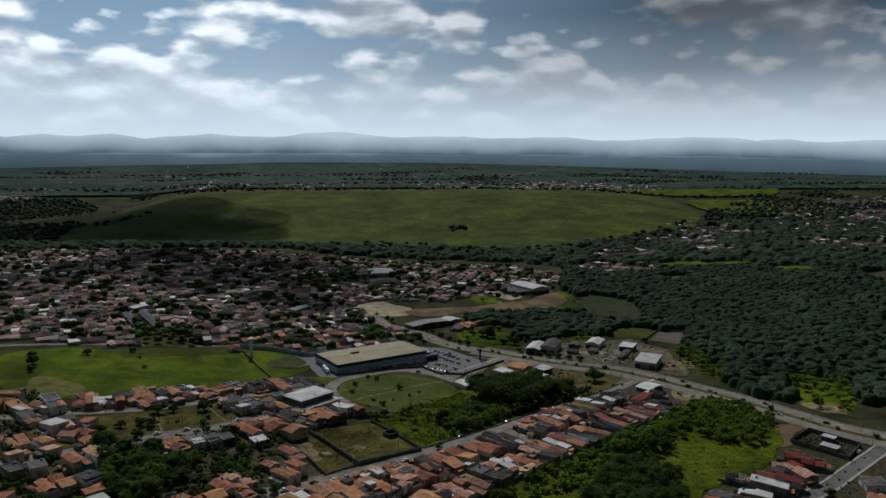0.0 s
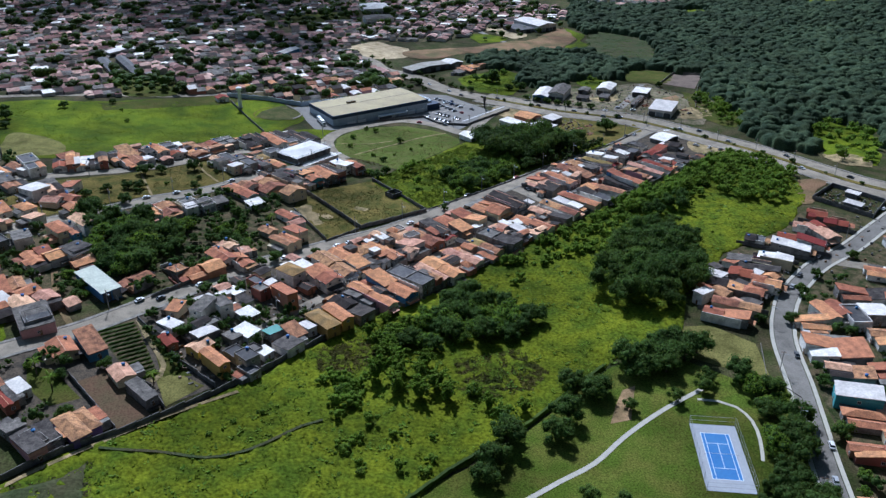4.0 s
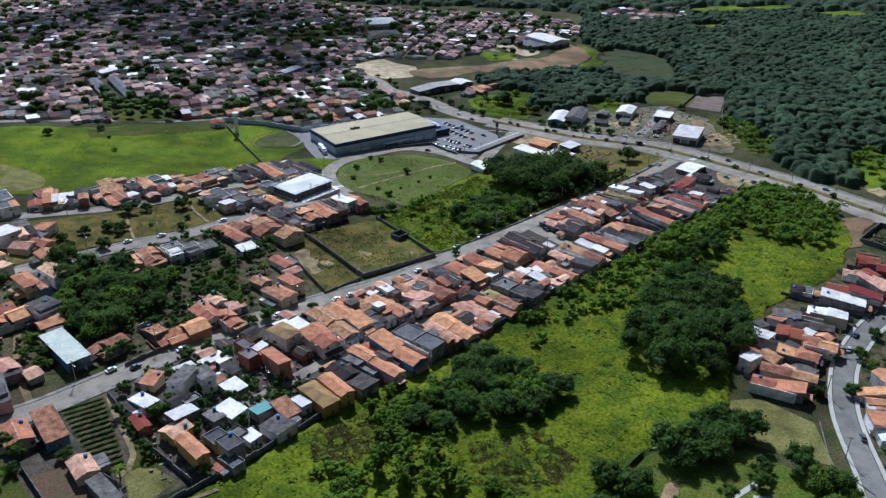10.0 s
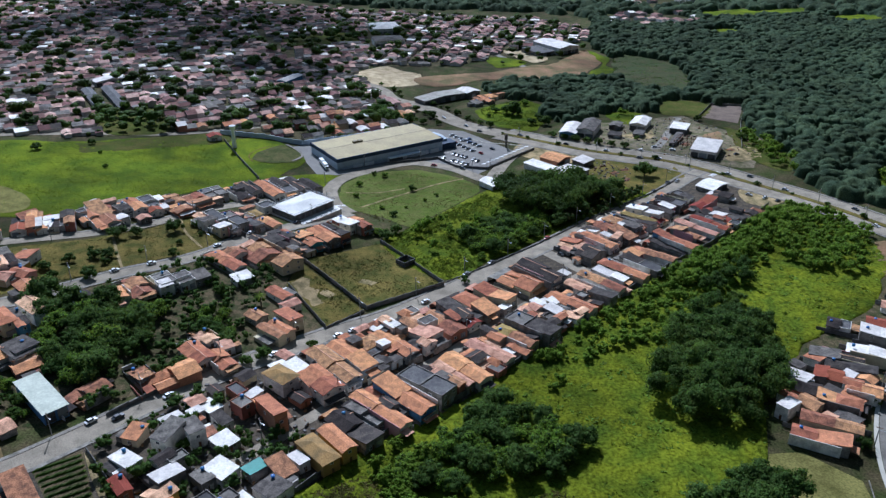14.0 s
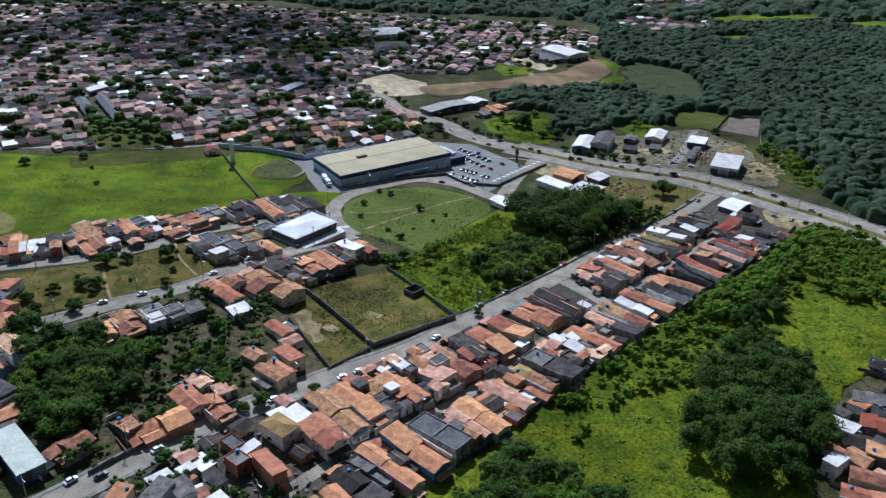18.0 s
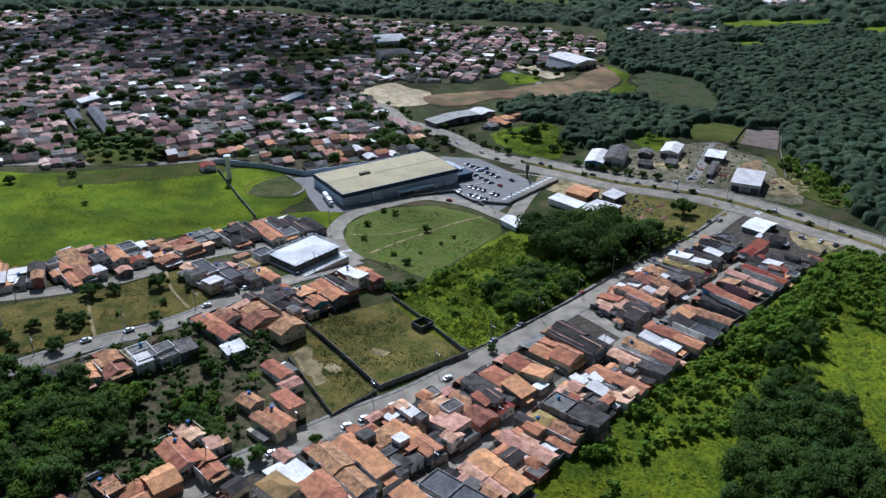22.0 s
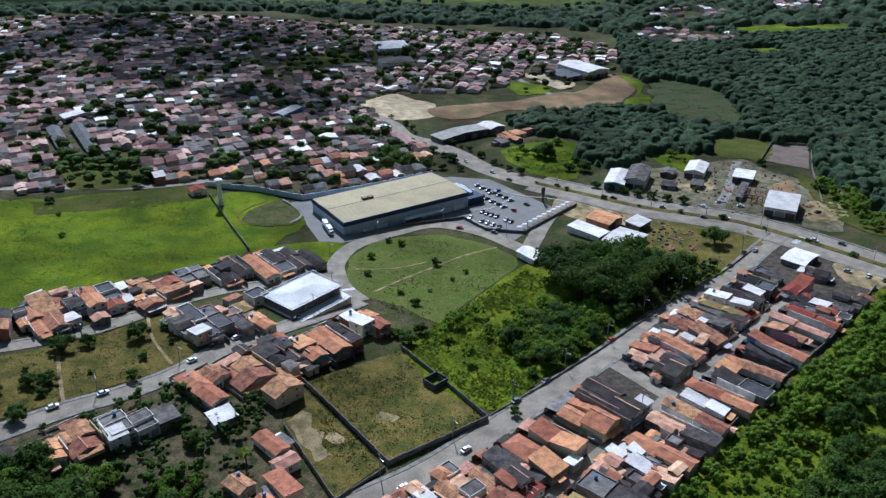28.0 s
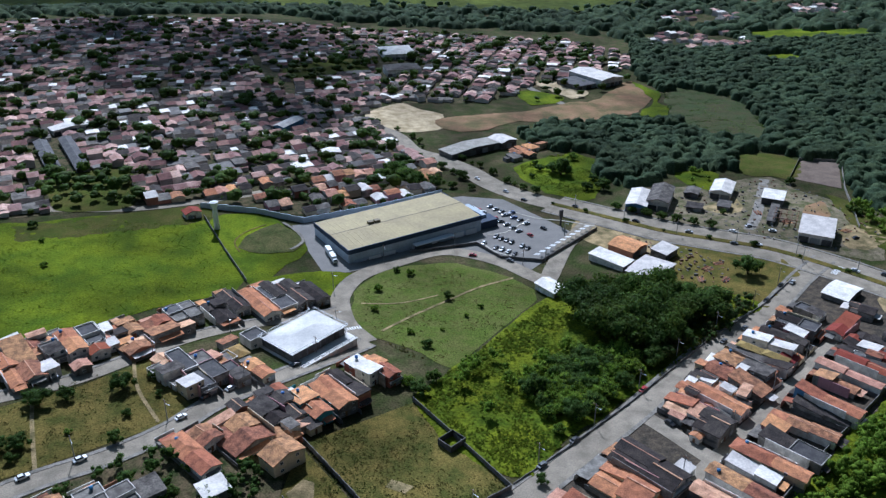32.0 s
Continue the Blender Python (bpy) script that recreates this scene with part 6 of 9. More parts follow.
# hut in the walled plot
hut = root("roofless_hut", 24, 419, land(24, 419), radians(38), "small dark roofless hut in the vacant plot", "hut")
for sx, sy, px, py in ((7, 0.3, 0, -3), (7, 0.3, 0, 3), (0.3, 5.7, -3.35, 0), (0.3, 5.7, 3.35, 0)):
    child("wall", bx(TILE["d"]), hut, px, py, -0.3, 0, sx, sy, 3.1)

# sports hall
gy_ang = 0.75
hall = root("sports_hall", -25.5, 486.6, 0.7, gy_ang, "white sports hall with stepped pale roof", "hall")
child("lower_wall", bx(PAINT["white"]), hall, -0.3, 0.2, -4, 0, 30, 25.5, 6.6)
child("lower_roof", bx(M_GYM), hall, -0.3, 0.2, 2.6, 0, 30.4, 25.9, 0.35)
child("upper_wall", bx(M_BLOCKWALL), hall, -0.5, 2.6, 2.95, 0, 27.4, 19.2, 3.8)
child("roof", unit("hip", M_GYM), hall, -0.5, 2.6, 6.9, math.pi / 2, 20.2, 28.6, 1.1)
for sx_, sy_, rx_, ry_ in ((29.4, 0.12, -0.5, -7.6), (29.4, 0.12, -0.5, 12.8), (0.12, 20.4, -15.2, 2.6), (0.12, 20.4, 14.2, 2.6)):
    for zz in (7.3, 7.9):
        child("roof_railing", bx(M_GATE), hall, rx_, ry_, zz, 0, sx_, sy_, 0.12)
for k in range(9):
    child("roof_rib", bx(M_GATE), hall, -14 + 3.4 * k, -7.3, 3.0, 0, 0.2, 0.25, 3.6)
    child("railing_post", bx(M_GATE), hall, -14.6 + 3.55 * k, -12.4, 2.95, 0, 0.15, 0.15, 1.1)
child("railing", bx(M_GATE), hall, -0.4, -12.4, 3.95, 0, 29, 0.12, 0.14)


def shed(x, y, ang, w, d, h, roof, wall, label, shape="gable", rise=1.4, lean=False):
    """A workshop: walls, its roof, an open front with posts and a gate."""
    o = root("workshop", x, y, land(x, y), radians(ang), label, "workshop")
    child("wall", bx(wall), o, 0, 0.2, -1.5, 0, w, d - 0.4, h + 1.5)
    child("roof", unit(shape, roof), o, 0, 0, h + 0.2, 0, w + 0.8, d + 0.8, rise)
    if shape == "gable":
        child("gable_wall", unit("tympanum", wall), o, 0, 0.2, h, 0, w, d - 0.4, rise - 0.1)
    if shape == "shed":
        child("gable_wall", unit("wedge", wall), o, 0, 0.2, h, 0, w - 0.1, d - 0.5, rise * 0.95)
    n = max(2, int(w / 5))
    for i in range(n):
        child("gate", bx(M_GATE if i % 2 else TILE["d"]), o, -w / 2 + (i + 0.5) * w / n, -d / 2 + 0.15, 0, 0, w / n - 0.8, 0.2, min(3.6, h - 0.4))
    return o


W_ = TILE["w"]
shed(243, 578.5, -33, 17, 25, 5.5, W_, PAINT["white"], "white-roofed open workshop beside the avenue", "shed", 1.0)
shed(243.5, 628.5, -33, 12, 14, 4.5, W_, M_BLOCKWALL, "white-roofed shed behind the workshop yard", "shed", 0.8)
shed(232, 606, -33, 4, 26, 2.8, TILE["c"], M_BLOCKWALL, "long low concrete shed in a yard", "shed", 0.3)
shed(162, 633, -27, 12, 26, 5.0, W_, PAINT["blue"], "pale-roofed workshop with dull blue walls", "gable", 1.4)
shed(176, 635, -28, 12.5, 28, 6.0, TILE["g"], PAINT["white"], "tall grey-roofed workshop with white walls", "gable", 2.0)
shed(219, 645, -32, 12, 21, 5.0, W_, PAINT["white"], "pale gabled workshop at the wood's edge", "gable", 1.6)
shed(200, 645, -32, 8, 11, 3.2, TILE["g"], M_BLOCKWALL, "small grey shed among the workshops", "gable", 1.0)
shed(210, 622, -32, 7, 9, 2.8, TILE["c"], M_BLOCKWALL, "low grey shed among the workshops", "shed", 0.5)
shed(192, 622, -30, 9, 7, 2.6, TILE["g"], PAINT["grey"], "small lean-to beside the tall workshop", "shed", 0.6)
shed(138.5, 546, 45, 22, 16, 3.2, W_, PAINT["grey"], "big white-roofed store in the yard", "gable", 0.9)
shed(122.5, 559.5, 42, 10, 20, 2.8, W_, PAINT["white"], "pale-roofed store beside the car park road", "shed", 1.0)
shed(135, 571, 40, 14, 15, 4.2, TILE["o"], PAINT["terracotta"], "orange-tiled store by the avenue", "gable", 1.6)
shed(152, 564, 40, 12, 9, 4.0, W_, PAINT["grey"], "pale shed behind the store", "shed", 0.8)
shed(85.5, 533, 30, 9, 13, 3.2, W_, PAINT["white"], "white tent-like kiosk beside the green", "gable", 1.5)
shed(219, 513, 38, 17, 12, 2.8, W_, PAINT["grey"], "arched pale-roofed workshop at the row's end", "vault", 1.2)
shed(-106, 307, 39, 8.0, 24, 4.2, mat("pale_green_sheets", (0.54, 0.56, 0.46), 0.7, 0.14, 1.8, 10, 0.15, second=(0.42, 0.44, 0.36), spec=0.12), PAINT["blue"], "pale green-white metal roofed shed by the street", "shed", 0.8)
FOOT.append((-104, 306, 12))
shed(-50, 396, 32, 8, 7, 3.2, W_, PAINT["white"], "small white-roofed garden shelter", "shed", 0.5)
shed(78, 752, 31, 44, 15, 4.5, mat("pale_cement_sheets", (0.37, 0.345, 0.30), 0.9, 0.2, 2, 12, 0.3, second=(0.26, 0.24, 0.205), spec=0.08), M_BLOCKWALL, "long grey-roofed depot by the earthwork", "gable", 1.4)
shed(104, 766, 31, 15, 16, 5.2, W_, M_BLOCKWALL, "white-roofed end of the depot", "gable", 1.4)
shed(229, 955, 27, 27, 46, 7.0, W_, PAINT["white"], "large far warehouse with white roof", "gable", 2.0)
shed(206, 940, 27, 22, 30, 4.0, TILE["d"], M_BLOCKWALL, "dark-roofed far yard buildings", "shed", 0.6)
shed(46, 1000, 8, 34, 24, 7.0, TILE["c"], PAINT["white"], "pale far school block", "hip", 2.5)
shed(46, 1085, 8, 34, 40, 7.0, TILE["w"], PAINT["white"], "pale far school hall", "hip", 3.0)
shed(-203, 784, 35, 27, 12, 4.5, W_, PAINT["white"], "white-roofed hall among the town's houses", "gable", 1.4)
shed(-20, 742, 12, 12, 10, 4.0, W_, PAINT["white"], "white-roofed hall among the town's houses", "gable", 1.2)
shed(-53, 808, -32, 10, 26, 4.5, TILE["w"], PAINT["blue"], "pale blue-roofed store by the roundabout", "gable", 1.2)
fence("wall_scrap_yard", [(259, 391), (281, 408), (297, 381), (278, 363), (259, 391)], 2.4, 0.25, M_BLOCKWALL, "grey block wall round a scrap yard beside the avenue")
shed(284, 392, 40, 5, 7, 2.4, W_, M_BLOCKWALL, "low pale shed inside the scrap yard", "shed", 0.3)
shed(276, 378, 40, 6, 9, 2.4, W_, M_BLOCKWALL, "low pale shed inside the scrap yard", "shed", 0.3)

shed(-197, 716, 25, 8, 70, 3.2, TILE["d"], PAINT["grey"], "long dark-roofed terrace beside the town park", "gable", 1.4)
shed(-184, 725, 25, 8, 70, 3.2, TILE["d"], PAINT["grey"], "long dark-roofed terrace beside the town park", "gable", 1.4)

# open timber and pipe stacks in the yards
for i, (x, y, ang, n) in enumerate(((168, 547, 20, 5), (160, 536, 70, 4), (172, 535, 40, 4), (176, 552, 10, 3), (262, 582, 15, 5), (236, 598, 15, 6), (226, 612, 75, 5))):
    st = root("timber_stack", x, y, land(x, y) + 0.15, radians(ang), "stack of weathered brown planks on the ground", "timber stack", "yard stacks")
    for k in range(n):
        child("plank", bx(M_DOOR if k % 2 else TILE["b"]), st, (k % 2) * 0.4, (k - n / 2) * 0.8, 0.25 * (k % 3), 0.05 * k, 5.5, 0.6, 0.3)

# steel frame of a roofless building beside the workshop
fr = root("bare_frame", 236, 599, land(236, 599), radians(-33), "rusty roofless frame beside the workshop", "frame")
for i in range(5):
    child("beam", bx(M_DOOR), fr, -6 + 3 * i, 0, 4.0, 0, 0.3, 16, 0.35)
    for s in (-1, 1):
        child("post", bx(M_DOOR), fr, -6 + 3 * i, s * 7.8, 0, 0, 0.3, 0.3, 4.0)
for s in (-1, 0, 1):
    child("rail", bx(M_DOOR), fr, 0, s * 7.5, 4.36, 0, 13, 0.25, 0.25)

# water tower by the meadow
wt = root("water_tower", -79, 611, land(-79, 611), 0.3, "slim white concrete water tower by the wall", "water tower")
child("shaft", unit("pole", M_WHITE), wt, 0, 0, -0.5, 0, 3.2, 3.2, 14)
child("tank", unit("tank", M_WHITE), wt, 0, 0, 13.2, 0, 4.4, 4.4, 3.0)
house(-92, 622, radians(26), 9, 10, "r", random.Random(77), "houses by the wall", wall="white", h=3.2, walls=False, rear="r")

# tennis court
ct_ang = math.atan2(-2.47, 10.68)
ctx, cty = 115.5, 192.0
court = root("tennis_court", ctx, cty, land(ctx, cty) + 0.12, ct_ang, "blue tennis court on a grey pad inside a mesh fence", "tennis court")
M_BLUE = mat("court_blue", (0.06, 0.17, 0.40), 0.8, 0.08, 1.2, 12, 0.1, second=(0.075, 0.19, 0.40), spec=0.1)
M_PAD = mat("court_grey", (0.34, 0.35, 0.37), 0.8, 0.08, 1.2, 12, 0.1)
M_LINE = mat("court_line", (0.6, 0.68, 0.75), 0.7, 0.05, 1, 10, 0.05)
child("pad", bx(M_PAD), court, 0, -0.5, -0.3, 0, 17.6, 34.5, 0.36)
child("playing_surface", bx(M_BLUE), court, 0, 0, 0.0, 0, 10.97, 23.77, 0.085)
for nm, px, py, sx, sy in (("line", -5.45, 0, 0.16, 23.8), ("line", 5.45, 0, 0.16, 23.8), ("line", -4.1, 0, 0.13, 23.8), ("line", 4.1, 0, 0.13, 23.8), ("line", 0, 11.85, 11.0, 0.16), ("line", 0, -11.85, 11.0, 0.16), ("line", 0, 6.4, 8.2, 0.13), ("line", 0, -6.4, 8.2, 0.13), ("line", 0, 0, 0.13, 12.8)):
    child(nm, bx(M_LINE), court, px, py, 0.0, 0, sx * 1.6 if sx < 1 else sx, sy * 1.6 if sy < 1 else sy, 0.092)
for px in (-8.8, 8.8):
    for k in range(8):
        child("fence_post", unit("pole", M_STEEL), court, px, -17.5 + 4.9 * k, 0, 0, 0.14, 0.14, 3.6)
    for zz in (0.1, 1.8, 3.5):
        child("fence_rail", bx(M_STEEL), court, px, -0.4, zz, 0, 0.06, 34.4, 0.06)
for py in (-17.7, 16.7):
    for zz in (0.1, 1.8, 3.5):
        child("fence_rail", bx(M_STEEL), court, 0, py, zz, 0, 17.6, 0.06, 0.06)
for py in (-5.9, 5.9):
    child("net_post", unit("pole", M_STEEL), court, py * 1.02, 0, 0.05, 0, 0.12, 0.12, 1.1)
child("net", bx(M_WHITE), court, 0, 0, 0.92, 0, 12, 0.05, 0.08)
court.scale = (0.87, 0.95, 1.0)

# white event tents in the park
M_TENT = mat("white_canvas", (0.80, 0.80, 0.79), 0.6, 0.03, 1.5, 6, 0.05, glow=0.5)
tent = None
tv = [(-2.5, -2.5, 0), (2.5, -2.5, 0), (2.5, 2.5, 0), (-2.5, 2.5, 0), (-1.2, -1.2, 0.55), (1.2, -1.2, 0.55), (1.2, 1.2, 0.55), (-1.2, 1.2, 0.55), (0, 0, 1.7), (-2.5, -2.5, -0.45), (2.5, -2.5, -0.45), (2.5, 2.5, -0.45), (-2.5, 2.5, -0.45)]
tf = [(0, 1, 5, 4), (1, 2, 6, 5), (2, 3, 7, 6), (3, 0, 4, 7), (4, 5, 8), (5, 6, 8), (6, 7, 8), (7, 4, 8), (0, 9, 10, 1), (1, 10, 11, 2), (2, 11, 12, 3), (3, 12, 9, 0)]
tm = mesh_of("canopy", tv, tf, M_TENT)
for i in range(5):
    px, py = 33.5 + i * 4.75, 172.6 - i * 2.15
    m = pose(px, py, land(px, py) + 0.1, rz=-24)
    if tent is None:
        tent = root("event_tent", 0, 0, 0, 0, "white peaked event tent on steel legs", "tent", "tents in the park")
        tent.matrix_basis = m
        child("canopy", tm, tent, 0, 0, 3.0)
        for sx in (-1, 1):
            for sy in (-1, 1):
                child("leg", unit("pole", M_STEEL), tent, sx * 2.4, sy * 2.4, 0, 0, 0.1, 0.1, 3.0)
    else:
        copy_thing(tent, m)

# park pavilion roofs at the lower edge
shed(58, 154, 20, 7, 5, 2.8, TILE["g"], PAINT["grey"], "small grey-roofed park shelter", "shed", 0.5)
shed(68, 152, 20, 7, 5, 2.8, TILE["b"], PAINT["cream"], "small brown-roofed park shelter", "shed", 0.5)


# ---- cars ----
def car_mesh(paint):
    bm = bmesh.new()
    prof = [(-2.1, 0.35), (-2.12, 0.75), (-1.7, 0.88), (-1.0, 0.95), (1.1, 0.95), (1.9, 0.82), (2.1, 0.6), (2.08, 0.35)]
    lo = [bm.verts.new((x, -0.83, z)) for x, z in prof]
    hi = [bm.verts.new((x, 0.83, z)) for x, z in prof]
    bm.faces.new(lo), bm.faces.new(hi[::-1])
    for i in range(len(prof)):
        j = (i + 1) % len(prof)
        bm.faces.new((lo[j], lo[i], hi[i], hi[j]))
    bmesh.ops.recalc_face_normals(bm, faces=bm.faces[:])
    return from_bm("body", bm, paint)


def cabin_mesh(m, z0, z1, inset, name):
    v = [(-1.55, -0.78, z0), (0.95, -0.78, z0), (0.95, 0.78, z0), (-1.55, 0.78, z0), (-1.2, -0.62, z1), (0.3, -0.62, z1), (0.3, 0.62, z1), (-1.2, 0.62, z1)]
    return mesh_of(name, v, [(3, 2, 1, 0), (4, 5, 6, 7), (0, 1, 5, 4), (1, 2, 6, 5), (2, 3, 7, 6), (3, 0, 4, 7)], m)


CARS = []
for nm, col in (("white", (0.7, 0.7, 0.69)), ("silver", (0.38, 0.39, 0.40)), ("black", (0.015, 0.015, 0.017)), ("grey", (0.09, 0.095, 0.10)), ("red", (0.32, 0.02, 0.02)), ("blue", (0.03, 0.07, 0.2))):
    pm = mat(nm + "_car_paint", col, 0.3, 0.03, 1, 4, 0.0, spec=0.5)
    cr = root("car", 0, 0, -60, 0, f"parked {nm} hatchback car", "car", "parked cars")
    child("body", car_mesh(pm), cr)
    child("cabin_glass", cabin_mesh(M_GLASS, 0.94, 1.42, 0, "cabin_glass"), cr)
    child("roof", bx(pm), cr, -0.45, 0, 1.42, 0, 1.5, 1.2, 0.05)
    for wx in (-1.3, 1.35):
        for wy in (-0.78, 0.78):
            wh = child("wheel", unit("tank", M_TYRE), cr, wx, wy + 0.12, 0.32, 0, 0.62, 0.62, 0.22)
            wh.rotation_euler = (math.pi / 2, 0, 0)
    CARS.append([cr, False])
crnd = random.Random(5)


def car(x, y, deg, k=None, dz=0.27):
    k = crnd.choice([0, 0, 1, 1, 2, 2, 3, 3, 4, 5]) if k is None else k
    m = pose(x, y, land(x, y) + dz, rz=deg)
    src = CARS[k]
    if not src[1]:
        src[0].matrix_basis = m
        src[1] = True
        return src[0]
    return copy_thing(src[0], m)


for r_, (ax, ay, b_x, b_y, n, a) in enumerate(((66, 636, 84, 602, 8, 20), (74, 640, 90, 612, 7, 20), (62, 588, 76, 574, 6, 50), (70, 596, 84, 580, 7, 50), (84, 592, 98, 604, 4, 120), (80, 626, 90, 632, 3, 20))):
    for i in range(n):
        if crnd.random() < 0.85:
            f = i / max(1, n - 1)
            car(ax + (b_x - ax) * f, ay + (b_y - ay) * f, a + crnd.uniform(-5, 5) + (180 if crnd.random() < 0.4 else 0), dz=0.16)
for x, y, a, k in ((-8, 352, 32, 0), (-32, 338, 35, 0), (30, 380, 38, 0), (52, 406, 38, 3), (-2, 356, 34, 1), (8, 363, 35, 0), (66, 418, 40, 2), (100, 446, 42, 4), (102, 424, -62, 2), (146, 478, 40, 3), (160, 488, 38, 3), (182, 512, 38, 2), (196, 526, 44, 2),
                   (203, 528, 44, 1), (-66, 434, 40, 0), (-60, 446, 48, 2), (-52, 452, 44, 1), (-30, 470, 40, 2), (-92, 412, 36, 0), (-106, 404, 34, 0), (-66, 311, 42, 0), (-88, 297, 45, 0), (-80, 299, 45, 2),
                   (154, 192, 70, 0), (170, 244, 70, 3), (205, 306, 45, 3), (224, 322, 30, 2), (196, 296, 48, 1), (146, 176, 70, 1), (138, 152, 70, 0), (54, 574, -20, 4), (84, 540, -50, 2), (72, 566, -40, 3),
                   (206, 570, -28, 0), (240, 536, -48, 0), (262, 504, -60, 1), (284, 466, -68, 3), (280, 440, -68, 0), (300, 420, -60, 2), (252, 530, -48, 3), (152, 608, -42, 2), (176, 590, -32, 1), (124, 634, -46, 3), (194, 573, -30, 3),
                   (236, 498, -50, 1), (243, 492, 40, 0), (248, 486, 30, 2), (88, 664, -58, 1), (74, 690, -64, 0), (96, 648, -46, 2), (200, 588, 120, 0), (212, 594, 10, 1), (222, 586, -20, 0), (262, 572, 15, 2), (290, 372, 40, 0), (94, 150, 30, 3)):
    car(x, y, a, k, 0.3)

# shade canopies along the car park's edge
cn = None
for i in range(11):
    px, py = 86.5 + 3.5 * i, 567.5 + 3.2 * i
    m = pose(px, py, land(px, py) + 0.1, rz=47)
    if cn is None:
        cn = root("shade_canopy", 0, 0, 0, 0, "white slanted shade canopy over a parking bay", "canopy", "canopies of the car park")
        cn.matrix_basis = m
        child("cover", unit("shed", M_TENT), cn, 0, 0.4, 2.3, math.pi, 2.3, 3.0, 0.7)
        child("post", unit("pole", M_STEEL), cn, 0, -1.4, 0, 0, 0.16, 0.16, 2.9)
    else:
        copy_thing(cn, m)
sg = root("pylon_sign", 108.5, 608, land(108, 608), 0.3, "tall dark pylon sign at the car park", "sign")
child("mast", bx(TILE["d"]), sg, 0, 0, -0.3, 0, 0.9, 0.6, 7)
child("panel", bx(TILE["d"]), sg, 0, 0, 5.5, 0, 2.2, 0.7, 4.0)

# ---- poles along the streets ----
pl = None
for line, off, gap in ((ST1, 5.6, 31.0), (STR, 5.6, 34.0), (LOW, 4.6, 32.0), (TOP, -4.4, 34.0), (LANE, 3.0, 33.0), (AVE, 0.0, 30.0), (RING, 5.2, 36.0)):
    pts = spline(line, 1.0)
    acc = gap / 2
    for (ax, ay), (b_x, b_y) in zip(pts, pts[1:]):
        acc += math.hypot(b_x - ax, b_y - ay)
        if acc >= gap:
            acc = 0.0
            d = Vector((b_x - ax, b_y - ay)).normalized()
            px, py = ax - d.y * off, ay + d.x * off
            m = pose(px, py, land(px, py), rz=math.degrees(math.atan2(d.y, d.x)))
            if pl is None:
                pl = root("utility_pole", 0, 0, 0, 0, "slim concrete utility pole with a crossarm and lamp", "utility pole", "poles along the streets")
                pl.matrix_basis = m
                child("pole", unit("pole", M_POLE), pl, 0, 0, -0.4, 0, 0.36, 0.36, 9.4)
                child("crossarm", bx(M_DOOR), pl, 0, 0, 8.3, 0, 0.14, 2.0, 0.14)
                child("lamp_arm", bx(M_STEEL), pl, 0, -0.9, 7.3, 0, 0.09, 1.8, 0.09)
                child("lamp_head", bx(M_STEEL), pl, 0, -1.9, 7.22, 0, 0.3, 0.7, 0.14)
            else:
                copy_thing(pl, m)

# vegetable plot: long ridges with plants
vp = root("vegetable_plot", -85, 262, 0, 0, "vegetable plot with dark green planted ridges", "vegetable plot")
rv = random.Random(4)
for k in range(15):
    f = (k + 0.5) / 15
    ax, ay, b_x, b_y = -99 + f * 22, 274.5 - f * 33, -87.5 + f * 16, 281.5 - f * 37
    n = 14
    pv, pf = [], []
    for i in range(n + 1):
        px, py = ax + (b_x - ax) * i / n, ay + (b_y - ay) * i / n
        z = land(px, py)
        q = rv.uniform(0.75, 1.15)
        for oy, h in ((-0.75, 0.1), (-0.35, 0.75 * q), (0.35, 0.85 * q), (0.75, 0.1)):
            pv.append((px + 85 + 0.45 * oy, py - 262 + 0.9 * oy + rv.uniform(-0.12, 0.12), z + h))
        if i:
            e = 4 * (i - 1)
            pf += [(e + j, e + j + 1, e + j + 5, e + j + 4) for j in range(3)]
    child("planted_ridge", mesh_of("planted_ridge", pv, pf, M_LEAF), vp)

# ---- trees ----
def quads(rnd, lobes, n, size, tilt=0.4):
    """Leaf clumps as small bent quads on the skins of the lobes (x, y, z, r)."""
    v, f = [], []
    tot = sum(l[3] ** 2 for l in lobes)
    for lx, ly, lz, r in lobes:
        for _ in range(max(1, int(n * r * r / tot))):
            while True:
                d = Vector((rnd.gauss(0, 1), rnd.gauss(0, 1), rnd.gauss(0.25, 0.9)))
                if d.length > 0.1:
                    d.normalize()
                    break
            c = Vector((lx, ly, lz)) + d * r * rnd.uniform(0.8, 1.18)
            nrm = (d + Vector((rnd.gauss(0, tilt), rnd.gauss(0, tilt), rnd.gauss(0.2, tilt)))).normalized()
            a = nrm.orthogonal().normalized()
            b = nrm.cross(a)
            t = rnd.uniform(0, 6.28)
            a, b = a * math.cos(t) + b * math.sin(t), b * math.cos(t) - a * math.sin(t)
            s = size * rnd.uniform(0.6, 1.3)
            k = len(v)
            v += [c - a * s * 0.5, c - b * s * 0.36 + nrm * s * 0.1, c + a * s * 0.62, c + b * s * 0.4 + nrm * s * 0.08]
            f.append((k, k + 1, k + 2, k + 3))
    return v, f


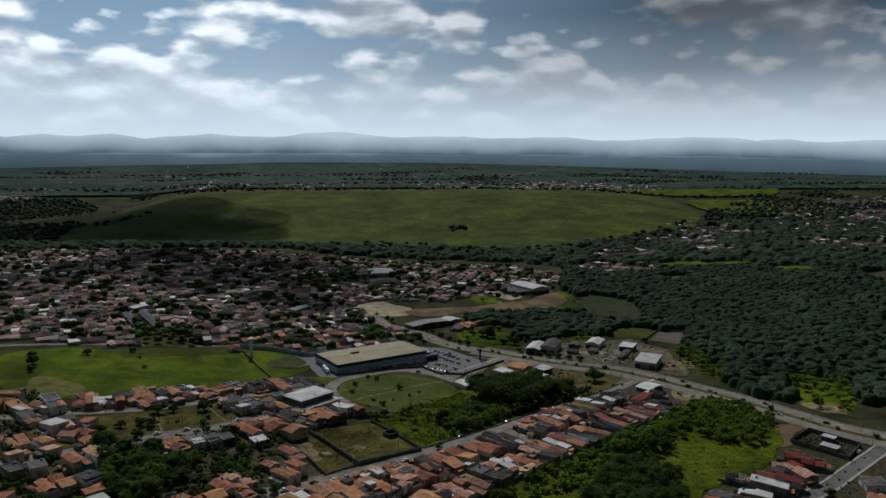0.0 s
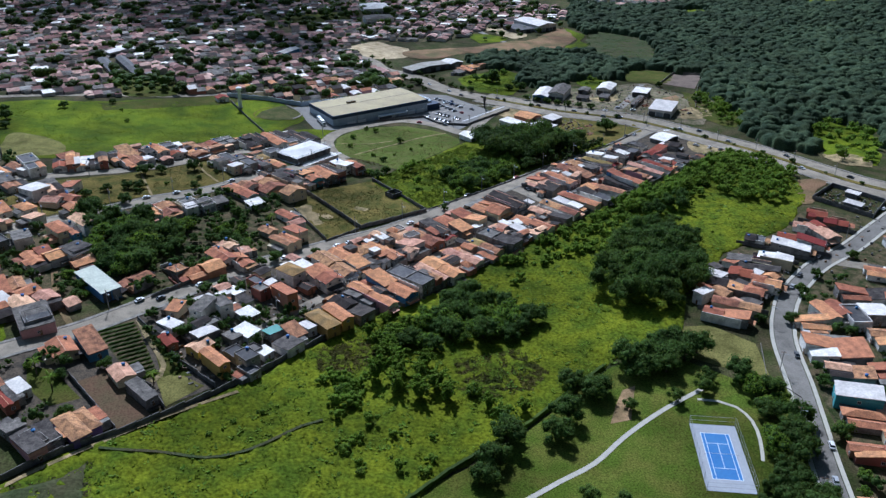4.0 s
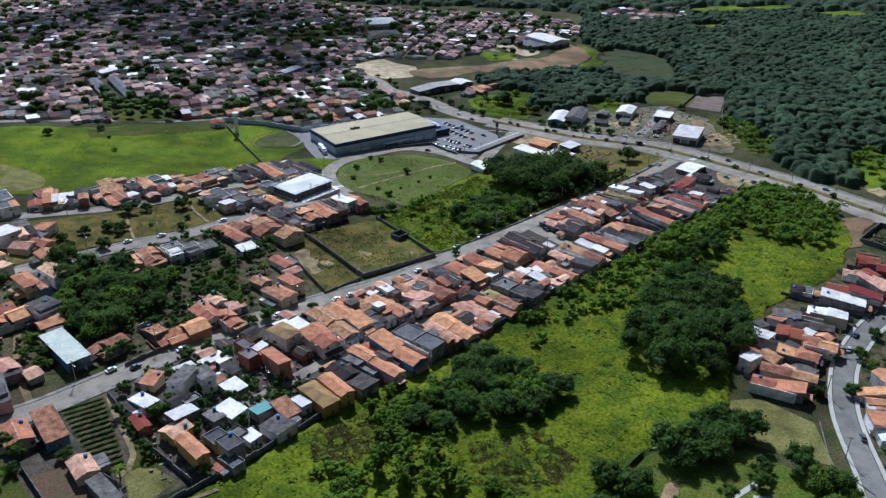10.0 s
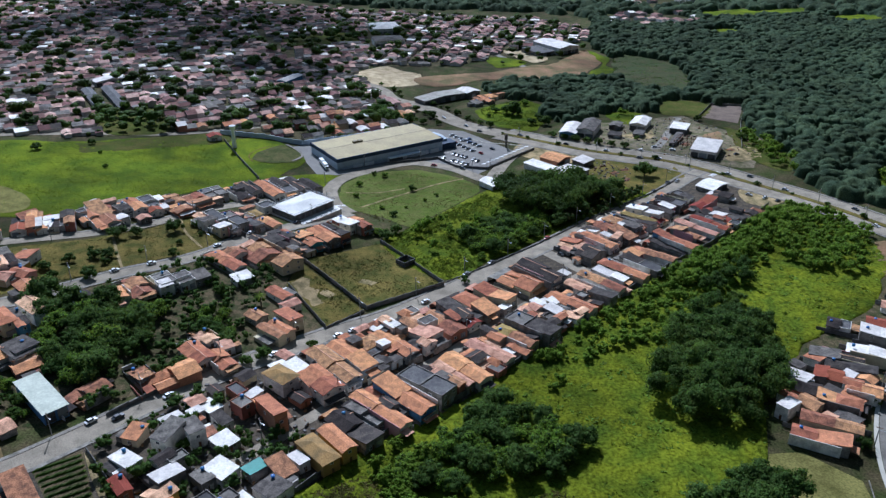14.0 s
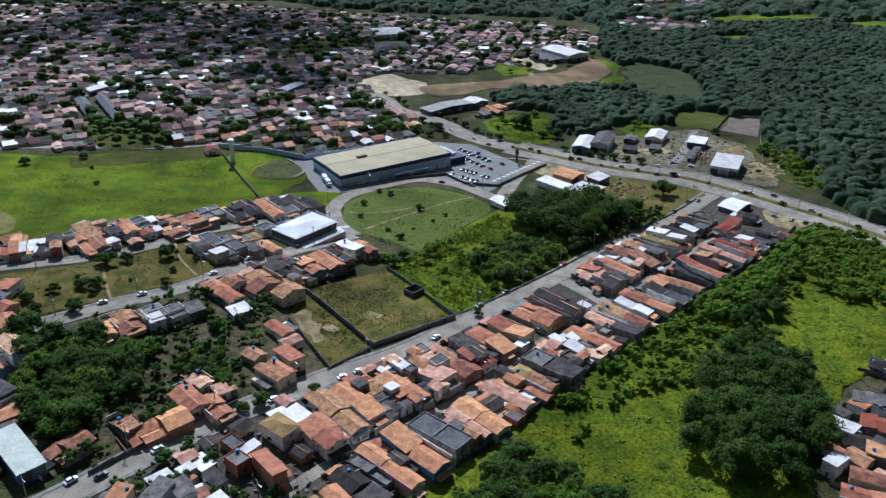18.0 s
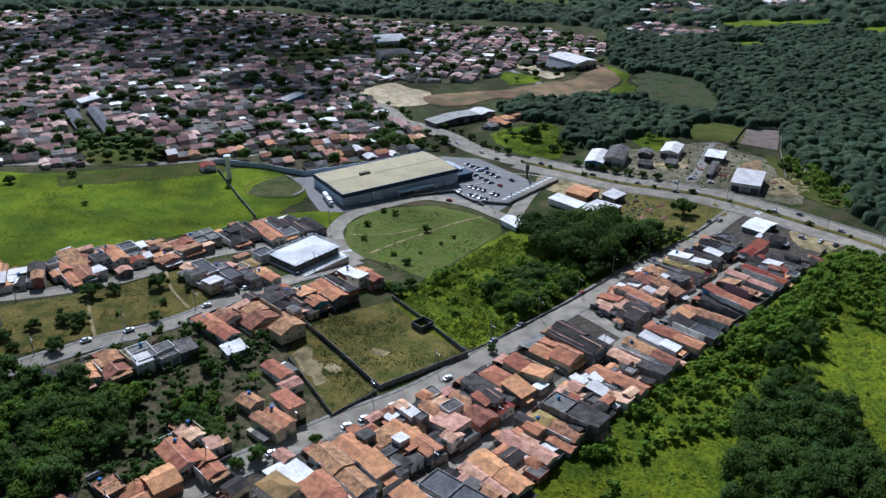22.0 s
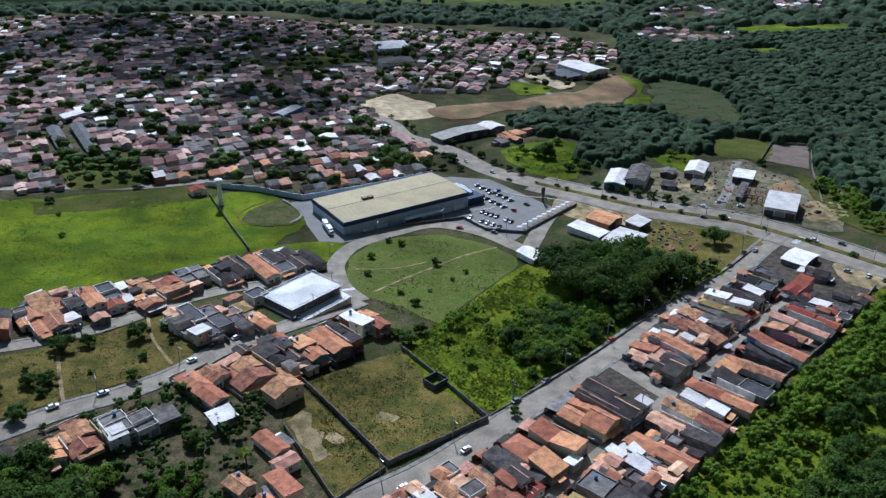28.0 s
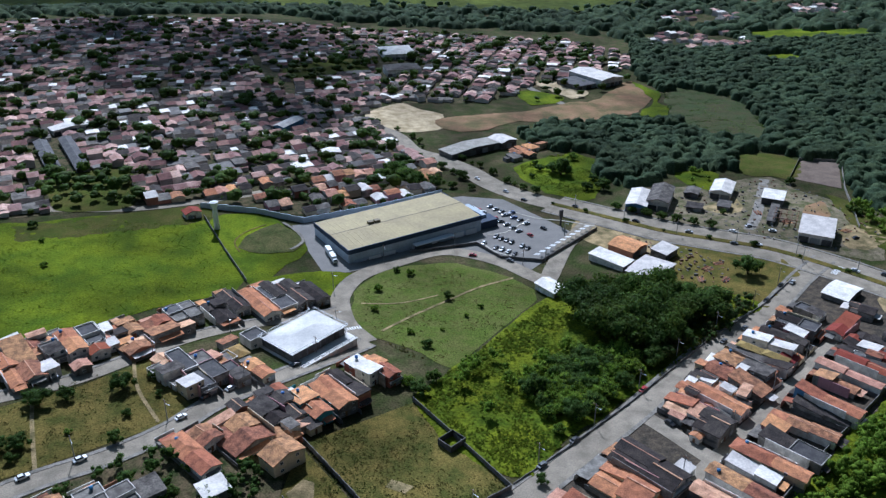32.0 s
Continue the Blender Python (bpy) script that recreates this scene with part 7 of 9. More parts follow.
def cores(rnd, lobes, shrink=0.74, sub=1, low=0.8):
    """Lumpy dark insides of the lobes."""
    v, f = [], []
    for lx, ly, lz, r in lobes:
        bm = bmesh.new()
        bmesh.ops.create_icosphere(bm, subdivisions=sub, radius=1.0)
        k = len(v)
        for q in bm.verts:
            p = q.co * r * shrink * rnd.uniform(low, 1.05)
            v.append(Vector((lx, ly, lz)) + p)
        f += [tuple(k + q.index for q in fc.verts) for fc in bm.faces]
        bm.free()
    return v, f


def lobes_of(rnd, r, h0, n, flat=0.75):
    """A crown of many lumps of unlike size, wider than high."""
    out = [(0, 0, h0 + r * 0.25, r * 0.5)]
    for i in range(n):
        a = i * 2.4 + rnd.uniform(-0.6, 0.6)
        q = r * math.sqrt((i + 0.6) / n) * 0.78 * rnd.uniform(0.8, 1.1)
        out.append((math.cos(a) * q, math.sin(a) * q, h0 + (0.75 - 0.75 * (q / r) ** 2) * r * flat + r * rnd.uniform(-0.18, 0.14), r * rnd.uniform(0.2, 0.36)))
    return out


TREES = {}


def make_tree(kind, seed, r, trunk_h, n_lobes, n_leaf, size, leaf, label):
    rnd = random.Random(seed)
    lb = lobes_of(rnd, r, trunk_h, n_lobes)
    v, f = quads(rnd, lb, n_leaf, size)
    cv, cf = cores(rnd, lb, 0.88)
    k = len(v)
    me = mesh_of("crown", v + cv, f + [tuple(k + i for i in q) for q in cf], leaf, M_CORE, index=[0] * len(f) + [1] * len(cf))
    me.polygons.foreach_set("use_smooth", [False] * len(f) + [True] * len(cf))
    bm = bmesh.new()
    bmesh.ops.create_cone(bm, cap_ends=True, segments=8, radius1=0.07 * r, radius2=0.035 * r, depth=trunk_h + 1.0, matrix=Matrix.Translation((0, 0, (trunk_h + 1.0) / 2 - 0.5)))
    for x, y, z, q in lb[1:]:
        d = Vector((x, y, z)) - Vector((0, 0, trunk_h * 0.6))
        rot = d.to_track_quat("Z", "Y").to_matrix().to_4x4()
        bmesh.ops.create_cone(bm, cap_ends=False, segments=5, radius1=0.03 * r, radius2=0.012 * r, depth=d.length, matrix=Matrix.Translation(Vector((0, 0, trunk_h * 0.6)) + d / 2) @ rot)
    TREES.setdefault(kind, []).append((me, from_bm("trunk", bm, M_BARK), label, r))


for s in range(5):
    make_tree("dark", 40 + s, 5.2, 2.2, 15, 1100, 0.55, M_LEAF, "broad dark green tree with a rounded uneven crown")
for s in range(3):
    make_tree("light", 60 + s, 4.2, 1.6, 12, 1100, 0.46, M_LEAF2, "light green bushy tree with an open crown")
for s in range(2):
    make_tree("bush", 70 + s, 2.2, 0.7, 7, 460, 0.36, M_LEAF2, "low light green shrub")
for s in range(2):
    make_tree("brown", 75 + s, 2.6, 0.9, 7, 460, 0.4, M_LEAF3, "dry brownish scrub bush")
for s in range(2):
    make_tree("small", 80 + s, 2.5, 1.0, 8, 640, 0.36, M_LEAF, "small round dark street tree")


def make_bamboo(seed):
    """Arching leafy culms that lean out of one foot."""
    rnd = random.Random(seed)
    v, f, plume, st = [], [], [], bmesh.new()
    for i in range(26):
        a = i * 2.4 + rnd.uniform(-0.4, 0.4)
        out, top = rnd.uniform(0.6, 4.8), rnd.uniform(5.0, 8.6)
        pts = []
        for j in range(9):
            u = j / 8
            pts.append(Vector((math.cos(a) * out * u ** 1.6, math.sin(a) * out * u ** 1.6, top * (1 - (1 - u) ** 1.7) - 1.3 * max(0.0, u - 0.7) * out)))
        lb = [(p.x, p.y, p.z, 1.15 - 0.09 * j) for j, p in enumerate(pts) if j > 1]
        plume += lb[::2]
        qv, qf = quads(rnd, lb, 120, 0.6, 0.35)
        f += [tuple(len(v) + q for q in c) for c in qf]
        v += qv
        for p, q in zip(pts, pts[1:]):
            d = q - p
            bmesh.ops.create_cone(st, cap_ends=False, segments=4, radius1=0.07, radius2=0.06, depth=d.length, matrix=Matrix.Translation((p + q) / 2) @ d.to_track_quat("Z", "Y").to_matrix().to_4x4())
    cv, cf = cores(rnd, plume, 1.05)
    me = mesh_of("crown", v + cv, f + [tuple(len(v) + q for q in c) for c in cf], M_LEAF2, M_SCRUB, index=[0] * len(f) + [1] * len(cf))
    me.polygons.foreach_set("use_smooth", [False] * len(f) + [True] * len(cf))
    TREES.setdefault("bamboo", []).append((me, from_bm("trunk", st, M_BARK), "feathery bright green bamboo clump with arching culms", 4.0))


for s in range(2):
    make_bamboo(90 + s)
trnd = random.Random(9)


def tree(kind, x, y, scale=1.0, group="trees"):
    me, tk, label, r = trnd.choice(TREES[kind])
    s = scale * trnd.uniform(0.88, 1.12)
    o = root("shrub" if kind in ("bush", "brown") else "tree", x, y, land(x, y) - 0.1, trnd.uniform(0, 6.28), label, "shrub" if kind in ("bush", "brown") else "tree", group)
    o.scale = (s, s, s * trnd.uniform(0.9, 1.1))
    child("crown", me, o)
    child("trunk", tk, o)
    return o


def grove(poly, gap, kinds, lo, hi, seed, group):
    rn = random.Random(seed)
    for x, y in scatter(poly, gap, seed):
        tree(rn.choice(kinds), x, y, rn.uniform(lo, hi), group)


CLUMPS = []
# trees of the hollow and the park
CLUMPS.append(([(104, 300), (112, 286), (132, 284), (154, 298), (164, 318), (172, 350), (140, 350), (120, 338)], 8.6, 1.2, 1.7, 1))
CLUMPS.append(([(140, 350), (156, 352), (172, 368), (190, 392), (178, 400), (156, 384)], 9.5, 0.8, 1.2, 2))
grove([(2, 270), (24, 286), (46, 304), (64, 300), (74, 282), (62, 268), (46, 262), (30, 262), (14, 262)], 6.6, ["dark", "light"], 0.95, 1.4, 4, "trees along the field wall")
for x, y, s in ((8, 256, 1.0), (14, 250, 1.1), (21, 243, 1.1), (27, 236, 1.15), (12, 236, 1.0), (5, 243, 1.0), (20, 231, 1.1), (30, 230, 1.0), (12, 262, 0.9), (24, 250, 1.0), (14, 243, 1.0), (47, 216, 1.0), (56, 221, 0.85), (4, 272, 0.8), (7, 265, 0.9), (12, 257, 0.9), (15, 268, 0.9), (19, 277, 0.9), (11, 282, 0.8), (44, 224, 0.8), (-4, 234, 0.7)):
    tree("bamboo", x, y, s, "bamboo clumps in the field")
grove([(96, 246), (112, 262), (130, 258), (134, 244), (118, 232), (104, 236)], 7.5, ["dark"], 1.1, 1.5, 6, "trees of the park")
grove([(138, 238), (152, 228), (150, 208), (144, 186), (136, 162), (128, 150), (122, 164), (130, 184), (138, 206), (136, 222)], 6.4, ["dark", "dark", "light"], 0.95, 1.35, 7, "trees between court and street")
for x, y, k, s in ((40, 232, "light", 0.9), (47, 206, "dark", 1.4), (40, 196, "dark", 1.1), (36, 188, "dark", 1.0), (76, 232, "dark", 1.5), (84, 228, "dark", 1.3), (70, 216, "dark", 1.3), (64, 206, "dark", 1.2), (94, 219, "small", 1.5), (112, 222, "small", 1.6), (124, 226, "small", 1.7), (128, 232, "small", 1.5), (123, 175, "small", 1.2), (119, 169, "small", 1.4),
                   (66, 176, "dark", 1.0), (76, 170, "dark", 1.1), (86, 162, "dark", 1.3), (78, 160, "dark", 1.1), (94, 156, "dark", 1.2), (104, 158, "dark", 1.0), (118, 162, "dark", 0.9), (110, 164, "small", 1.4), (68, 166, "dark", 0.9), (-16, 161, "light", 1.2), (-9, 163, "light", 1.3), (-3, 165, "dark", 1.1), (-22, 158, "light", 1.1), (10, 162, "dark", 0.8), (-6, 152, "dark", 0.8), (-36, 178, "small", 1.0), (-118, 166, "dark", 0.8),
                   (-6, 204, "bush", 1.2), (-2, 193, "bush", 1.1), (-7, 234, "light", 0.8), (-50, 212, "bush", 0.7), (-43, 218, "bush", 0.6), (-34, 223, "bush", 0.8), (-9, 180, "bush", 0.9), (167.5, 269.5, "dark", 0.62), (180.5, 268, "dark", 0.7), (197, 290, "dark", 0.8), (170, 224, "small", 1.5), (160, 196, "small", 1.6), (186, 292, "dark", 0.6), (212, 304, "dark", 0.7), (240, 320, "dark", 0.7), (156, 176, "light", 0.7), (152, 170, "light", 0.6), (200, 256, "dark", 0.6),
                   (186, 540, "dark", 1.45), (50, 398, "small", 1.0), (-36, 336, "dark", 0.7), (-42, 332, "dark", 0.6), (-18, 344, "small", 1.1), (4, 356, "small", 1.0), (-31, 316, "small", 0.9), (-56, 284, "dark", 0.6), (-46, 291, "light", 0.7),
                   (-89, 452, "dark", 0.95), (-106, 446, "dark", 0.8), (-114, 442, "dark", 1.0), (-80, 460, "dark", 0.6), (-84, 436, "small", 0.9), (-112, 412, "small", 1.0), (-118, 418, "dark", 0.75), (-112, 419, "dark", 0.7), (-84, 421, "small", 1.3), (-115, 398, "dark", 0.8), (-128, 414, "dark", 0.6), (-136, 406, "dark", 0.7), (-148, 412, "small", 1.0), (-130, 398, "dark", 0.5), (-76, 448, "small", 0.7), (-122, 426, "small", 0.8), (-100, 426, "bush", 0.8),
                   (4, 540, "bush", 1.2), (36, 530, "small", 1.2), (22, 486, "small", 1.1), (16, 498, "bush", 1.2), (30, 500, "bush", 0.8), (2, 520, "bush", 1.1), (20, 556, "bush", 1.2), (14, 560, "small", 0.9), (50, 520, "bush", 0.8), (42, 512, "bush", 0.7), (16, 450, "dark", 0.8), (22, 458, "dark", 0.7), (12, 456, "light", 0.8),
                   (-170, 606, "dark", 0.6), (-200, 592, "dark", 0.7), (-150, 560, "bush", 1.0), (-160, 588, "bush", 1.0), (-228, 560, "dark", 0.9), (-222, 540, "dark", 0.8), (-236, 580, "dark", 0.8), (-96, 222, "dark", 0.6), (-90, 250, "dark", 0.6), (-104, 244, "small", 1.2), (-116, 250, "light", 0.6)):
    tree(k, x, y, s, "single trees")
# wood between street and lawn
grove([(-134, 378), (-112, 374), (-92, 372), (-80, 380), (-76, 362), (-80, 342), (-86, 328), (-100, 318), (-116, 328), (-118, 356)], 8.0, ["dark", "dark", "light"], 1.0, 1.55, 20, "trees of the garden wood")
grove([(-56, 372), (-46, 352), (-50, 342), (-58, 350), (-66, 366)], 5.6, ["light", "dark", "light"], 0.6, 1.0, 21, "trees of the garden wood")
grove([(-128, 324), (-112, 312), (-106, 292), (-114, 282), (-120, 300)], 8.0, ["dark", "light"], 0.6, 0.85, 22, "trees beside the earth track")
grove([(-70, 396), (-56, 400), (-46, 388), (-56, 380)], 7.0, ["light", "dark"], 0.5, 0.7, 23, "trees beside the white shelter")
# big clump above the street
CLUMPS.append(([(84, 516), (104, 520), (128, 524), (146, 514), (154, 502), (138, 488), (124, 478), (104, 470), (92, 484)], 7.6, 1.5, 2.2, 24))
grove([(56, 446), (60, 428), (76, 432), (90, 444), (108, 464), (96, 476), (82, 470), (70, 462)], 5.6, ["light", "light", "light", "dark"], 0.85, 1.3, 28, "trees of the bank")
for x, y, k, s in ((130, 693, "dark", 1.5), (139, 663, "dark", 0.9), (149, 661, "dark", 1.0), (118, 716, "light", 0.8), (146, 724, "light", 1.0), (110, 690, "small", 1.0)):
    tree(k, x, y, s, "trees of the north verge")
for x, y, k, s in ((62, 423, "light", 0.7), (70, 430, "light", 0.9), (78, 437, "dark", 0.9), (86, 443, "light", 0.9), (94, 450, "dark", 1.0), (102, 458, "light", 0.9), (110, 464, "dark", 1.1), (118, 470, "dark", 0.9)):
    tree(k, x, y, s, "trees of the bank")
# trees round the avenue and the market
for i in range(20):
    f = i / 19
    p = spline(AVE, 1.0)
    q = p[int(f * (len(p) - 1))]
    tree("small", q[0], q[1], 0.55 + 0.25 * (i % 3), "trees of the median")
for x, y, k, s in ((64, 694, "dark", 0.8), (60, 704, "dark", 0.6), (54, 716, "dark", 0.75), (48, 728, "small", 1.3), (40, 738, "dark", 0.7), (92, 682, "small", 1.4), (86, 700, "dark", 0.6), (80, 716, "small", 1.4), (70, 734, "dark", 0.6), (14, 776, "dark", 0.8), (10, 790, "small", 1.5), (44, 776, "small", 1.3), (40, 790, "dark", 0.6), (100, 668, "small", 1.3), (106, 660, "small", 1.5), (-2, 812, "dark", 0.7)):
    tree(k, x, y, s, "trees of the north avenue")
p = spline(AVE_N, 1.0)
for i in range(9):
    q = p[int((0.15 + 0.75 * i / 8) * (len(p) - 1))]
    tree("small", q[0] + 10, q[1] + 4, 0.9, "trees of the north avenue")
for x, y, k, s in ((28, 690, "dark", 1.7), (36, 682, "dark", 1.4), (46, 678, "dark", 1.2), (56, 676, "dark", 0.7), (22, 702, "dark", 1.6), (16, 694, "dark", 1.3), (68, 672, "small", 1.2), (66, 690, "small", 1.2), (126, 700, "dark", 1.1), (134, 694, "dark", 0.9), (148, 680, "dark", 0.8), (152, 672, "dark", 0.8), (118, 704, "dark", 0.8),
                   (154, 622, "dark", 0.6), (161, 617, "dark", 0.7), (168, 611, "dark", 0.65), (175, 606, "dark", 0.7), (183, 601, "dark", 0.6), (191, 596, "small", 1.4), (147, 629, "dark", 0.7), (270, 658, "dark", 0.8), (282, 604, "small", 1.4), (282, 610, "small", 1.2), (206, 614, "small", 1.0)):
    tree(k, x, y, s, "trees about the avenue")


# ---- woods as one mass: crowns joined ----
def mass(name, places, leaf, seed, n_leaf, size, label, lift=0.0, kmin=0.8, kmax=1.3, blobs=False, core=None):
    rn = np.random.RandomState(seed)
    tmpl = []
    for s in range(5):
        r2 = random.Random(seed * 10 + s)
        lb = lobes_of(r2, 5.0, 3.4, 7)
        v, f = quads(r2, lb, n_leaf, size, 0.22 if blobs else 0.4)
        if blobs:
            cv, cf = cores(r2, [(0, 0, 4.0, 3.7)], 1.0, 1, 0.6)
            if n_leaf > 20:
                ev, ef = cores(r2, [(q[0] * 0.95, q[1] * 0.95, q[2] * 0.95, q[3] * 1.1) for q in lb[2:7:2]], 1.0, 1, 0.75)
                cf += [tuple(len(cv) + i for i in q) for q in ef]
                cv += ev
        else:
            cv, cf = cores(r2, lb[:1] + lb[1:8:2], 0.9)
        cv = np.array([tuple(q) for q in cv])
        tmpl.append((np.array([tuple(q) for q in v]), np.array(f), cv, np.array(cf)))
    V, Q, T, base = [], [], [], 0
    for x, y in places:
        v, f, cv, cf = tmpl[rn.randint(5)]
        a, k = rn.uniform(0, 6.28), rn.uniform(kmin, kmax)
        R = np.array([[math.cos(a), -math.sin(a), 0], [math.sin(a), math.cos(a), 0], [0, 0, rn.uniform(0.55, 0.85) if blobs else rn.uniform(0.85, 1.2)]]) * k
        off = np.array([x, y, land(x, y) + lift])
        V.append(np.vstack([v, cv]) @ R.T + off)
        Q.append(f + base), T.append(cf + base + len(v))
        base += len(v) + len(cv)
    V, Q, T = np.vstack(V), np.vstack(Q), np.vstack(T)
    me = bpy.data.meshes.new(name)
    me.vertices.add(len(V)), me.vertices.foreach_set("co", V.astype(np.float32).ravel())
    me.loops.add(Q.size + T.size), me.loops.foreach_set("vertex_index", np.concatenate([Q.ravel(), T.ravel()]).astype(np.int32))
    me.polygons.add(len(Q) + len(T))
    me.polygons.foreach_set("loop_start", np.concatenate([np.arange(len(Q)) * 4, Q.size + np.arange(len(T)) * 3]).astype(np.int32))
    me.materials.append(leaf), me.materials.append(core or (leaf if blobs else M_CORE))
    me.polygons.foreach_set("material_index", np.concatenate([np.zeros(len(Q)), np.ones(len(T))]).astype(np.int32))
    me.polygons.foreach_set("use_smooth", np.concatenate([np.zeros(len(Q)), np.ones(len(T))]).astype(bool))
    me.update(calc_edges=True)
    return tagged(new(name, me), label, "wood", kind="stuff")


def canopy(name, places, leaf, skin, seed, cell, r0, r1, h0, h1, n_leaf, size, label):
    """Closed roof of a wood: the upper skin of many crowns that touch, with leaf clumps standing on it."""
    rn = np.random.RandomState(seed)
    P = np.array(places)
    x0, y0 = P.min(axis=0) - r1 * 2
    nx_, ny_ = (((P.max(axis=0) + r1 * 2) - (x0, y0)) / cell).astype(int) + 2
    Z = np.full((ny_, nx_), -1.0)
    R = r0 + (r1 - r0) * rn.rand(len(P)) ** 1.6
    H = h0 + (h1 - h0) * (0.35 * rn.rand(len(P)) + 0.65 * (R - r0) / (r1 - r0))
    for (px, py), r, h in zip(P, R, H):
        i0, i1, j0, j1 = int((px - r - x0) / cell), int((px + r - x0) / cell) + 2, int((py - r - y0) / cell), int((py + r - y0) / cell) + 2
        gx_, gy_ = np.meshgrid(x0 + np.arange(i0, i1) * cell - px, y0 + np.arange(j0, j1) * cell - py)
        d2 = r * r - gx_ ** 2 - gy_ ** 2
        Z[j0:j1, i0:i1] = np.maximum(Z[j0:j1, i0:i1], np.where(d2 > 0, h - 0.72 * r + 0.72 * np.sqrt(np.maximum(d2, 0)), -1.0))
    up = Z > 0
    use = up[:-1, :-1] | up[1:, :-1] | up[:-1, 1:] | up[1:, 1:]
    node = np.zeros(Z.shape, bool)
    node[:-1, :-1] |= use
    node[1:, :-1] |= use
    node[:-1, 1:] |= use
    node[1:, 1:] |= use
    idx = np.full(Z.shape, -1)
    idx[node] = np.arange(node.sum())
    jj, ii = np.nonzero(node)
    X = x0 + ii * cell + rn.uniform(-0.35, 0.35, len(ii)) * cell
    Y = y0 + jj * cell + rn.uniform(-0.35, 0.35, len(ii)) * cell
    L = np.array([land(a, b) for a, b in zip(X, Y)])
    hz = np.where(up[node], Z[node] + rn.normal(0, 0.24 * cell, len(ii)), -0.5)
    V = np.column_stack([X, Y, L + hz])
    cj, ci = np.nonzero(use)
    F = np.column_stack([idx[cj, ci], idx[cj, ci + 1], idx[cj + 1, ci + 1], idx[cj + 1, ci]])
    live = np.nonzero(up[node])[0]
    pick = live[rn.randint(len(live), size=n_leaf)]
    c = V[pick] + rn.uniform(-0.5, 0.5, (n_leaf, 3)) * (cell, cell, 0.9)
    a = rn.uniform(0, 6.28, n_leaf)
    A = np.column_stack([np.cos(a), np.sin(a), rn.normal(0, 0.3, n_leaf)])
    B = np.column_stack([-np.sin(a), np.cos(a), rn.normal(0, 0.3, n_leaf)])
    s_ = (size * rn.uniform(0.6, 1.3, n_leaf))[:, None]
    LV = np.stack([c - A * s_ * 0.5, c - B * s_ * 0.4, c + A * s_ * 0.6, c + B * s_ * 0.45], axis=1).reshape(-1, 3)
    LF = len(V) + np.arange(n_leaf * 4).reshape(-1, 4)
    FF = np.vstack([F, LF])
    V = np.vstack([V, LV])
    me = bpy.data.meshes.new(name)
    me.vertices.add(len(V)), me.vertices.foreach_set("co", V.astype(np.float32).ravel())
    me.loops.add(FF.size), me.loops.foreach_set("vertex_index", FF.astype(np.int32).ravel())
    me.polygons.add(len(FF)), me.polygons.foreach_set("loop_start", (np.arange(len(FF)) * 4).astype(np.int32))
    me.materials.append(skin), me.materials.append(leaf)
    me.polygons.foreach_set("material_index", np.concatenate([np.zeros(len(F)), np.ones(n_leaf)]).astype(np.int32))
    me.update(calc_edges=True)
    return tagged(new(name, me), label, "wood", kind="stuff")


for i, (poly, gap, lo, hi, seed) in enumerate(CLUMPS):
    mass("clump_of_trees", scatter(poly, gap * 0.92, seed), M_LEAF, 40 + seed, 900, 0.55, "dense clump of tall dark green trees", 0.0, lo, hi)
MARSH = [(283, 914), (308, 918), (337, 866), (322, 794), (302, 750), (264, 765), (253, 791), (258, 837)]
EARTH = [(66, 800), (62, 850), (136, 864), (185, 890), (210, 893), (250, 955), (266, 950), (280, 906), (268, 870), (268, 850), (250, 812), (207, 826), (183, 812), (130, 824), (100, 800)]
VILLAGES = [(398, 1140, 72), (470, 1290, 60), (640, 1420, 90), (760, 1560, 110), (900, 1300, 120), (640, 1290, 50)]
CLEAR = [(520, 1150, 48), (590, 1130, 42), (455, 1028, 26), (640, 1050, 40)]
scrub = scatter([(58, 460), (80, 484), (104, 474), (90, 446), (70, 432), (54, 440)], 5.0, 25) + scatter([(30, 460), (48, 484), (60, 470), (50, 446), (40, 430)], 11.0, 27) + scatter([(209, 408), (231, 458), (252, 478), (264, 456), (270, 430), (257, 410), (239, 388), (218, 392)], 4.8, 3)
scrub += scatter([(312, 446), (310, 462), (322, 492), (328, 515), (358, 540), (372, 508), (352, 470), (332, 442)], 9.0, 71, 1.0) + scatter([(288, 636), (294, 600), (298, 564), (286, 534), (276, 548), (282, 590)], 5.0, 72, 0.9) + scatter([(206, 664), (210, 688), (232, 686), (224, 668)], 8.0, 73, 0.9)
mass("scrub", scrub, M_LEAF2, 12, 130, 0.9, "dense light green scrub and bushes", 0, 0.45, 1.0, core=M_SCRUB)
brush = scatter([(150, 526), (176, 510), (156, 490), (130, 472), (116, 462), (112, 470)], 4.2, 26)
mass("dry_brush", brush, M_LEAF3, 13, 140, 0.55, "dry brownish brush on the bank", -0.6, 0.4, 0.85)
yards = scatter([(-62, 328), (-100, 296), (-150, 300), (-158, 330), (-160, 368), (-100, 405), (-66, 422), (-36, 404), (-31, 392), (-16, 358)], 6.0, 61, 0.8) + scatter([(-118, 268), (-84, 286), (-60, 312), (-30, 300), (-8, 272), (-33, 251), (-66, 228), (-92, 208), (-130, 212), (-135, 250)], 5.0, 62) + scatter([(-150, 300), (-232, 300), (-240, 470), (-200, 476), (-160, 440), (-176, 400), (-160, 366)], 6.5, 63) + scatter([(150, 160), (172, 236), (204, 300), (262, 300), (280, 200), (240, 130)], 8.0, 64)
